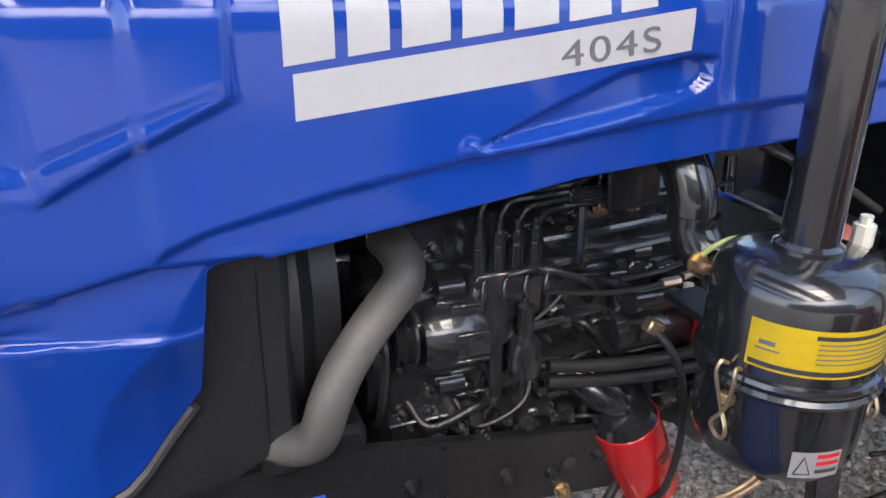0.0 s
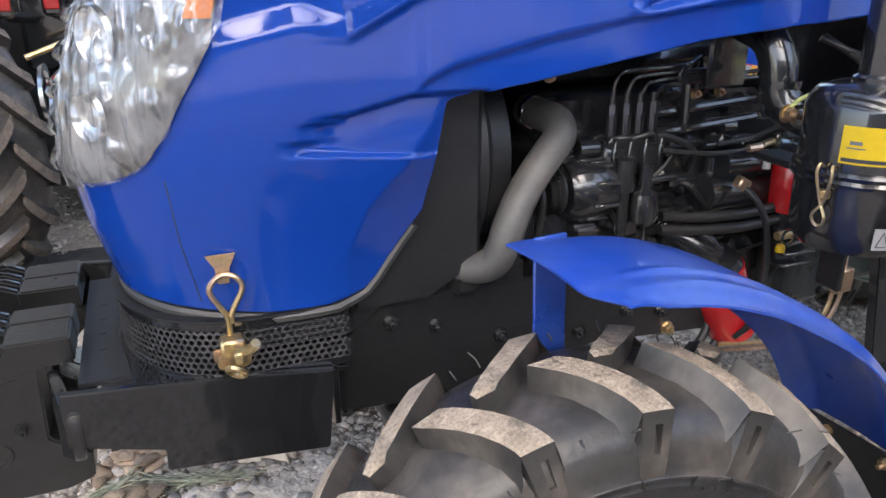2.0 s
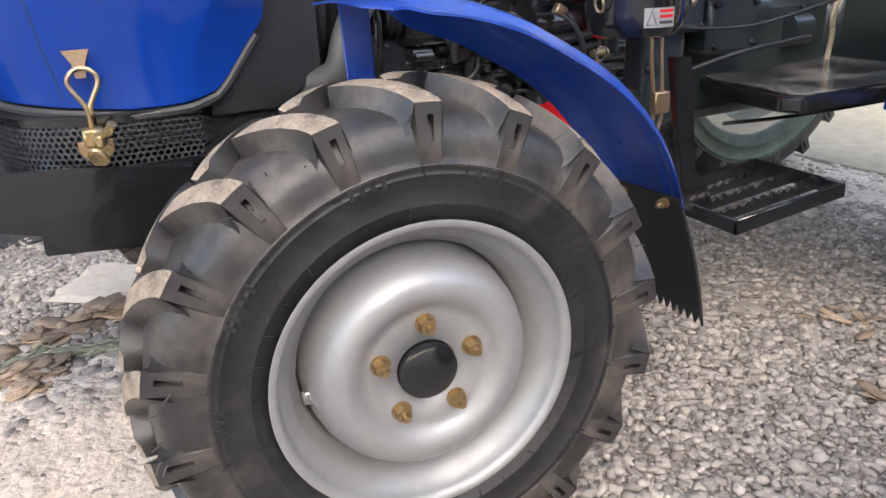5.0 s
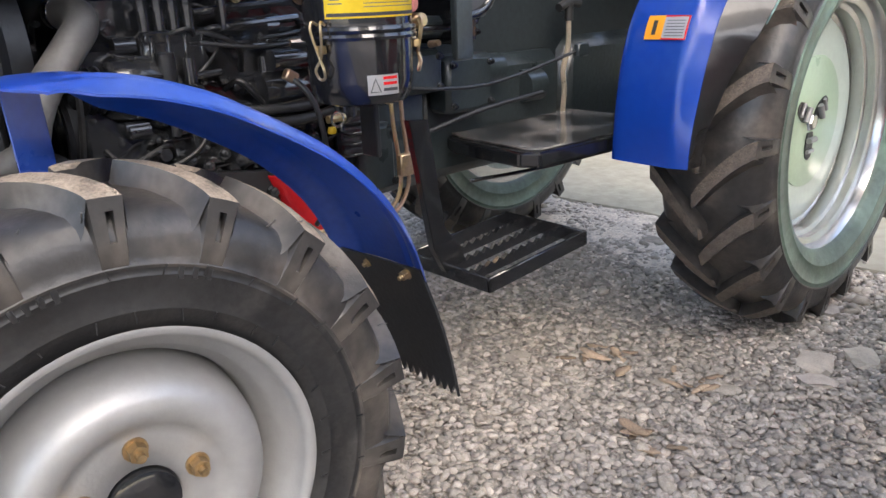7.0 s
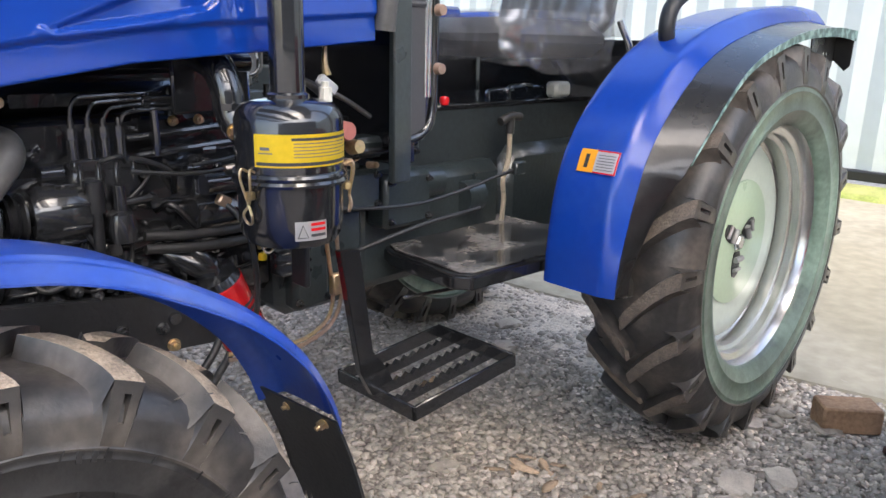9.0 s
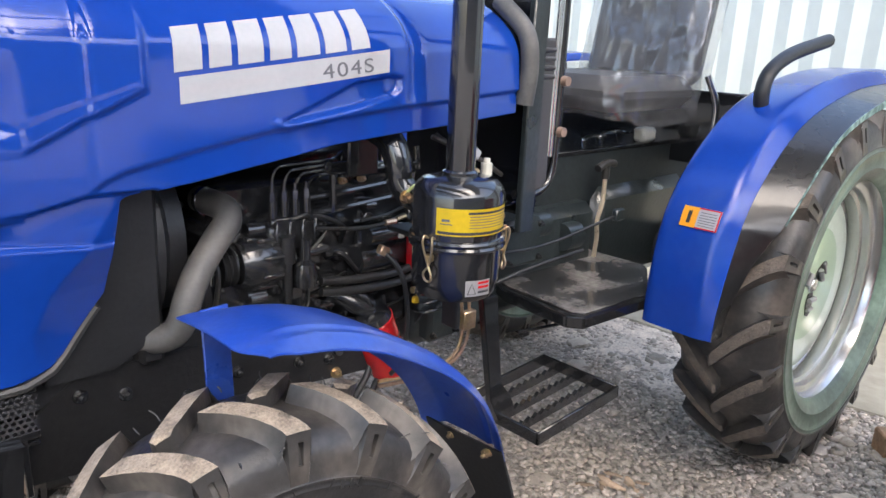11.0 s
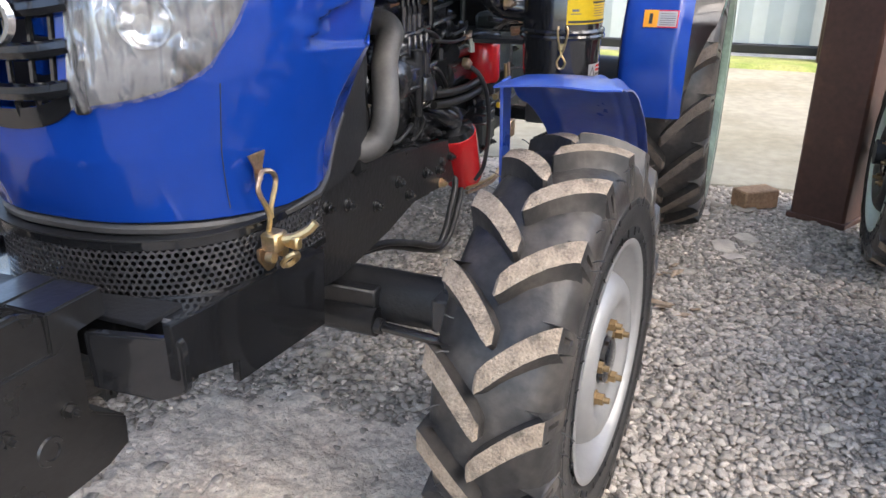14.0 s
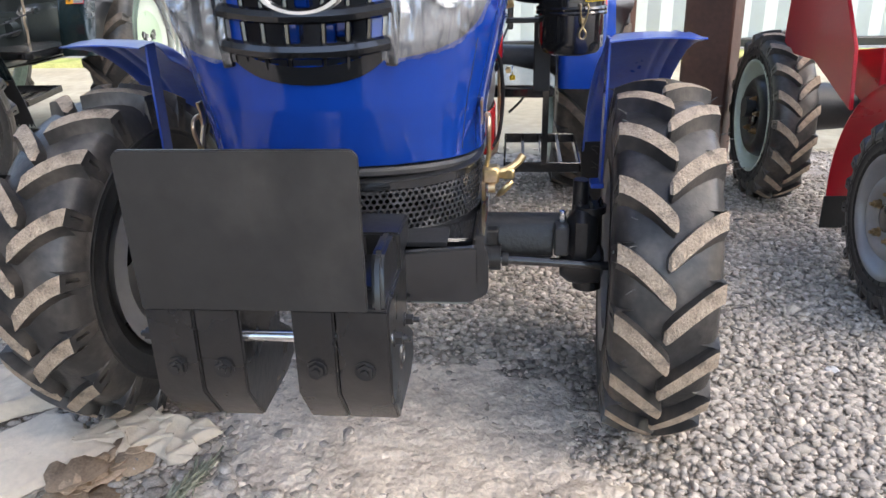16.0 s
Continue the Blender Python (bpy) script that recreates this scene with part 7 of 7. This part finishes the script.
for k, (x, y, r, fl, mat) in enumerate(((1.184, -0.275, 0.055, 0.22, STONE_WARM), (1.416, -0.764, 0.05, 0.22, STONE_WARM), (1.695, -0.89, 0.075, 0.35, STONE_WARM), (1.60, -0.93, 0.055, 0.35, STONE), (1.80, -0.97, 0.065, 0.4, STONE_WARM), (1.344, -0.648, 0.04, 0.2, STONE_WARM), (1.262, -1.275, 0.03, 0.6, STONE), (1.9, -0.6, 0.05, 0.5, STONE), (2.2, -0.95, 0.06, 0.5, STONE_WARM), (2.35, -0.65, 0.07, 0.5, STONE_WARM), (1.95, 0.15, 0.06, 0.6, STONE), (2.15, 0.3, 0.07, 0.5, STONE_WARM), (2.3, 0.0, 0.05, 0.6, STONE), (0.277, -0.785, 0.035, 0.2, STONE_WARM), (0.186, -1.18, 0.022, 0.6, WHITE), (0.03, -1.0, 0.02, 0.5, STONE), (2.45, -0.35, 0.06, 0.45, STONE_WARM), (2.05, -0.78, 0.05, 0.5, STONE))):
    t = part("large_stone", stone_mesh(r * 0.85, k + 1, fl * 0.6), mat, None, "", 22)
    t.location = (x, y, ground_height(x, y) + r * fl * 0.2)
    t.rotation_euler = (0, 0, k * 1.7)
    tagged(t, "large flat sandy stone lying on the gravel" if mat is STONE_WARM else "pale rounded stone lying on the gravel", "stone", "large stones")

bm = B()
box(bm, (0, 0, 0.042), (0.18, 0.10, 0.084), bevel=0.006)
blk = tagged(part("timber_block", bm, WOOD), "rough brown timber block beside the rear wheel", "timber")
blk.location, blk.rotation_euler = (2.262, -0.985, 0.0), (0, 0, radians(-50))


def build_cloth(name, label, mat, cx, cy, sx, sy, turn, seed, hump, fold=1.0):
    bm = B()

    def f(u, v):
        x, y = (u - 0.5) * sx, (v - 0.5) * sy
        e = (0.012 + 0.03 * fold) * noise.noise(Vector((u * 5, v * 5, seed)))
        z = 0.015 + hump * max(0, noise.noise(Vector((x * 3.5, y * 3.5, seed + 2))) + 0.25) + fold * (0.022 * abs(noise.noise(Vector((x * 10 + y * 4, y * 9, seed)))) + 0.006 * noise.noise(Vector((x * 34, y * 30, seed))))
        z *= min(1, 10 * min(u, 1 - u, v, 1 - v) + 0.3)
        c, s = math.cos(turn), math.sin(turn)
        return Vector((cx + (x + e) * c - (y + e) * s, cy + (x + e) * s + (y - e) * c, z + 0.004))
    grid(bm, f, 60, 60)
    ob = part(name, bm, mat, None, "", 180)
    sol = ob.modifiers.new("thickness", 'SOLIDIFY')
    sol.thickness = 0.003
    return tagged(ob, label, "sheet")


build_cloth("cardboard_sheet", "flat beige board with an orange stain lying on the gravel", CARD, -0.344, 0.83, 0.36, 0.29, radians(145), 3, 0.008, 0.25)
build_cloth("canvas_sheet", "crumpled cream canvas lying beside the board", CLOTH, -0.225, 0.555, 0.31, 0.14, radians(257), 9, 0.03, 1.4)
build_cloth("canvas_sheet", "crumpled cream canvas bunched behind the far wheel", CLOTH, -0.03, 1.0, 0.34, 0.24, radians(40), 5, 0.05, 1.4)


def build_litter(name, label, mat, spots, n, spread, l0, l1, slim, seed):
    """Curled dry leaves and torn bits, scattered round the given spots, as one mesh."""
    r = random.Random(seed)
    bm = B()
    for k in range(n):
        (ax, ay), (bx, by) = r.choice(spots)
        t = r.random()
        x, y = ax + (bx - ax) * t + r.gauss(0, spread), ay + (by - ay) * t + r.gauss(0, spread)
        l = r.uniform(l0, l1)
        w = l * slim * r.uniform(0.6, 1.2)
        run = math.atan2(by - ay, bx - ax)
        a = run + (r.gauss(0, 0.25) if slim < 0.2 else r.uniform(0, 6.28))
        curl, tilt, lift = r.uniform(-14, 14) * 0.1 / l, r.gauss(0, 0.25), r.uniform(0.004, 0.018)
        c, s = math.cos(a), math.sin(a)
        vs = []
        for i in range(6):
            for j in range(3):
                u, v = (i / 5 - 0.5) * l, (j - 1) * w / 2 * (1 - (2 * i / 5 - 1) ** 4 * 0.7) * r.uniform(0.85, 1.1)
                z = lift + curl * (v * v + u * u * 0.25) + u * tilt * 0.3 + r.gauss(0, 0.0012)
                vs.append(bm.verts.new((x + u * c - v * s, y + u * s + v * c, ground_height(x, y) + max(0.003, z))))
        for i in range(5):
            for j in range(2):
                q = i * 3 + j
                bm.faces.new((vs[q], vs[q + 3], vs[q + 4], vs[q + 1]))
    ob = part(name, bm, mat, None, "", 60)
    sol = ob.modifiers.new("thickness", 'SOLIDIFY')
    sol.thickness = 0.001
    return tagged(ob, label, "litter", kind="stuff")


build_litter("dry_leaves", "torn dry brown leaves and husks on the gravel", LEAF, [((-0.64, 0.51), (-0.45, 0.62)), ((-0.48, 0.66), (-0.27, 0.56)), ((-0.74, 0.34), (-0.55, 0.36)), ((-0.62, 0.28), (-0.55, 0.34))], 90, 0.022, 0.04, 0.15, 0.6, 21)
build_litter("straw", "strip of grey-green straw fibres on the gravel", STRAW, [((-0.77, 0.35), (-0.60, 0.44)), ((-0.62, 0.44), (-0.34, 0.37))], 200, 0.008, 0.05, 0.16, 0.04, 22)
build_litter("fallen_leaves", "yellow-brown fallen leaves between the stones", LEAF, [((1.30, -0.38), (1.42, -0.56)), ((1.33, -0.55), (1.42, -0.78)), ((1.06, -0.79), (1.12, -0.77))], 22, 0.03, 0.03, 0.09, 0.4, 23)


def build_gravel(name, label, n, x0, x1, y0, y1, r0, r1, seed, mat, keep=None):
    """Crushed stones as one mesh of many small uneven lumps."""
    g = np.random.RandomState(seed)
    xs, ys = g.uniform(x0, x1, n), g.uniform(y0, y1, n)
    if keep is not None:
        k = keep(xs, ys, g)
        xs, ys = xs[k], ys[k]
    n = len(xs)
    r = r0 + (r1 - r0) * g.rand(n) ** 2
    base = np.array([(1, 0, 0), (0.1, 0.9, 0.1), (-1, 0.1, 0), (0, -0.9, 0), (0.45, 0.45, 0.75), (-0.5, 0.4, 0.7), (-0.4, -0.5, 0.7), (0.5, -0.45, 0.75), (0, 0, -0.7)])
    faces = np.array([(0, 1, 4), (1, 5, 4), (1, 2, 5), (2, 6, 5), (2, 3, 6), (3, 7, 6), (3, 0, 7), (0, 4, 7), (4, 5, 6), (4, 6, 7), (1, 0, 8), (2, 1, 8), (3, 2, 8), (0, 3, 8)])
    p = base[None] * (1 + 0.75 * (g.rand(n, 9, 3) - 0.5))
    p = p * (r[:, None] * np.stack([np.ones(n), g.uniform(0.6, 1, n), g.uniform(0.35, 0.7, n)], 1))[:, None, :]
    a, tilt = g.uniform(0, 2 * np.pi, n), g.normal(0, 0.32, n)
    ct, st = np.cos(tilt)[:, None], np.sin(tilt)[:, None]
    y, z = p[..., 1] * ct - p[..., 2] * st, p[..., 1] * st + p[..., 2] * ct
    ca, sa = np.cos(a)[:, None], np.sin(a)[:, None]
    x2, y2 = p[..., 0] * ca - y * sa, p[..., 0] * sa + y * ca
    gz = np.array([ground_height(q, w) for q, w in zip(xs, ys)]) - 0.004
    v = np.stack([x2 + xs[:, None], y2 + ys[:, None], z + gz[:, None] + r[:, None] * 0.15], -1).reshape(-1, 3)
    f = (faces[None] + 9 * np.arange(n)[:, None, None]).reshape(-1, 3)
    me = bpy.data.meshes.new(name)
    me.vertices.add(len(v)), me.loops.add(f.size), me.polygons.add(len(f))
    me.vertices.foreach_set("co", v.ravel())
    me.loops.foreach_set("vertex_index", f.ravel().astype(np.int32))
    me.polygons.foreach_set("loop_start", np.arange(0, f.size, 3, dtype=np.int32))
    me.update(calc_edges=True)
    me.validate()
    me.materials.append(mat)
    return tagged(new(name, me), label, "gravel", kind="stuff")


def lit_dust_share(x, y):
    """How far a place lies inside the dusty strip, lightened against the nose's shade: 1 inside, 0 outside."""
    e = 0.22 * noise.noise(Vector((x * 2.2, y * 2.2, 7.0))) + 0.14 * noise.noise(Vector((x * 7, y * 7, 3.0))) + 0.10 * noise.noise(Vector((x * 19, y * 19, 1.0)))
    return sstep(0.0, 0.22, 0.55 - abs(y + 0.10) + e) * sstep(0.0, 0.35, 0.5 - x + e) * sstep(0.0, 0.3, x + 1.25 + e)


def lumpy(x, y):
    """Uneven relief of trodden soil, at three sizes."""
    return 0.007 * noise.noise(Vector((x * 9, y * 9, 2.0))) + 0.006 * noise.noise(Vector((x * 30, y * 30, 5.0))) + 0.005 * noise.noise(Vector((x * 75, y * 75, 9.0)))


def build_sheet(name, label, category, mat, x0, x1, y0, y1, rise, nx, ny):
    bm = B()

    def f(u, v):
        x, y = x0 + (x1 - x0) * u, y0 + (y1 - y0) * v
        return (x, y, ground_height(x, y) + rise(x, y) + lumpy(x, y))
    grid(bm, f, nx, ny)
    tagged(part(name, bm, mat, None, "", 180), label, category, kind="stuff")


# extent of the sandy ground whose colour carries daylight from the yard
def lit_sand_share(x, y):
    e = 0.22 * noise.noise(Vector((x * 3.1, y * 3.1, 4.0))) + 0.15 * noise.noise(Vector((x * 11, y * 11, 8.0)))
    return sstep(0.0, 0.5, x - 1.75 + e) * sstep(0.0, 0.3, y + 1.0 + e) * sstep(0.0, 0.3, 1.15 - y + e)


# dark ground patch: 1 inside, falling to 0 at its borders
def dark_ground_share(x, y):
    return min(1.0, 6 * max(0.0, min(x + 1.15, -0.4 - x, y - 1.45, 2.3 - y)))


def build_dust():
    # real dust, its colour raised to make up for deep shade under the nose
    build_sheet("lit_stone_dust", "dry stone dust strewn over the gravel, lightened to offset the tractor's shade", "dust", LIT_DUST, -1.5, 0.7, -0.85, 0.75, lambda x, y: -0.024 + 0.031 * lit_dust_share(x, y), 250, 180)
    # sandy edge soil, coloured lighter to stand for skylight from the open yard
    build_sheet("lit_sandy_soil", "sandy soil at the edge of the slab, lightened as by yard daylight", "soil", LIT_DUST, 1.55, 2.60, -1.2, 1.3, lambda x, y: -0.026 + 0.031 * lit_sand_share(x, y), 110, 220)
    build_sheet("dark_ground_patch", "patch of dark ground beside the parked tractor", "soil", DARK_GROUND, -1.15, -0.4, 1.45, 2.3, lambda x, y: 0.012 * dark_ground_share(x, y), 60, 60)


build_dust()


def fewer_beyond(xs, ys, g):
    d = np.array([lit_dust_share(x, y) if -1.6 < x < 0.8 and abs(y) < 1 else 0.0 for x, y in zip(xs, ys)])
    # no stones over the dark ground patch
    soil = (xs > -1.12) & (xs < -0.44) & (ys > 1.5) & (ys < 2.25)
    return (g.rand(len(xs)) > 0.72 * d) & ~soil & (xs < np.array([slab_edge(y) for y in ys]) + 0.15 * g.rand(len(xs)) ** 3)


def outer_ring(xs, ys, g):
    return fewer_beyond(xs, ys, g) & ~((xs > -1.3) & (ys > -1.75) & (ys < 1.15))


def inside_dust(xs, ys, g):
    return g.rand(len(xs)) < np.array([lit_dust_share(x, y) for x, y in zip(xs, ys)])


build_gravel("gravel", "loose grey crushed-stone gravel", 105000, -1.3, 2.75, -1.75, 1.15, 0.0055, 0.019, 11, STONE, fewer_beyond)
build_gravel("outer_gravel", "loose grey crushed-stone gravel round the tractor", 30000, -2.2, 2.75, -2.3, 2.6, 0.006, 0.0175, 15, STONE, outer_ring)
# grit and chips share the dust's lightened colour
build_gravel("grit", "fine grit in the stone dust, lightened to match it", 32000, -1.4, 0.65, -0.85, 0.75, 0.0025, 0.0085, 16, LIT_GRIT, inside_dust)
build_gravel("dust_chips", "flat stone chips lying in the dust, lightened to match it", 2600, -1.4, 0.6, -0.8, 0.7, 0.006, 0.019, 17, LIT_GRIT, inside_dust)
# more light-coloured grit, brightening the ground as yard daylight would
build_gravel("lit_yard_grit", "sandy grit between tractor and slab, lightened as by yard daylight", 9000, 1.55, 2.62, -1.2, 1.1, 0.004, 0.015, 18, LIT_GRIT, fewer_beyond)
build_gravel("edge_rubble", "broken sandy stones along the slab's edge", 150, 2.1, 2.62, -1.0, 1.1, 0.016, 0.042, 19, STONE_WARM)
build_gravel("coarse_gravel", "coarser pale stones among the gravel", 900, -1.7, 2.9, -2.1, 2.4, 0.014, 0.028, 12, STONE_WARM, fewer_beyond)
build_gravel("far_gravel", "scattered gravel farther off", 9000, -5, 2.9, 2.4, 6.0, 0.010, 0.022, 13, STONE, fewer_beyond)
build_gravel("rubble", "lumps of sandy rubble heaped on the gravel", 260, -0.85, -0.15, 0.05, 0.55, 0.010, 0.034, 14, RUBBLE)
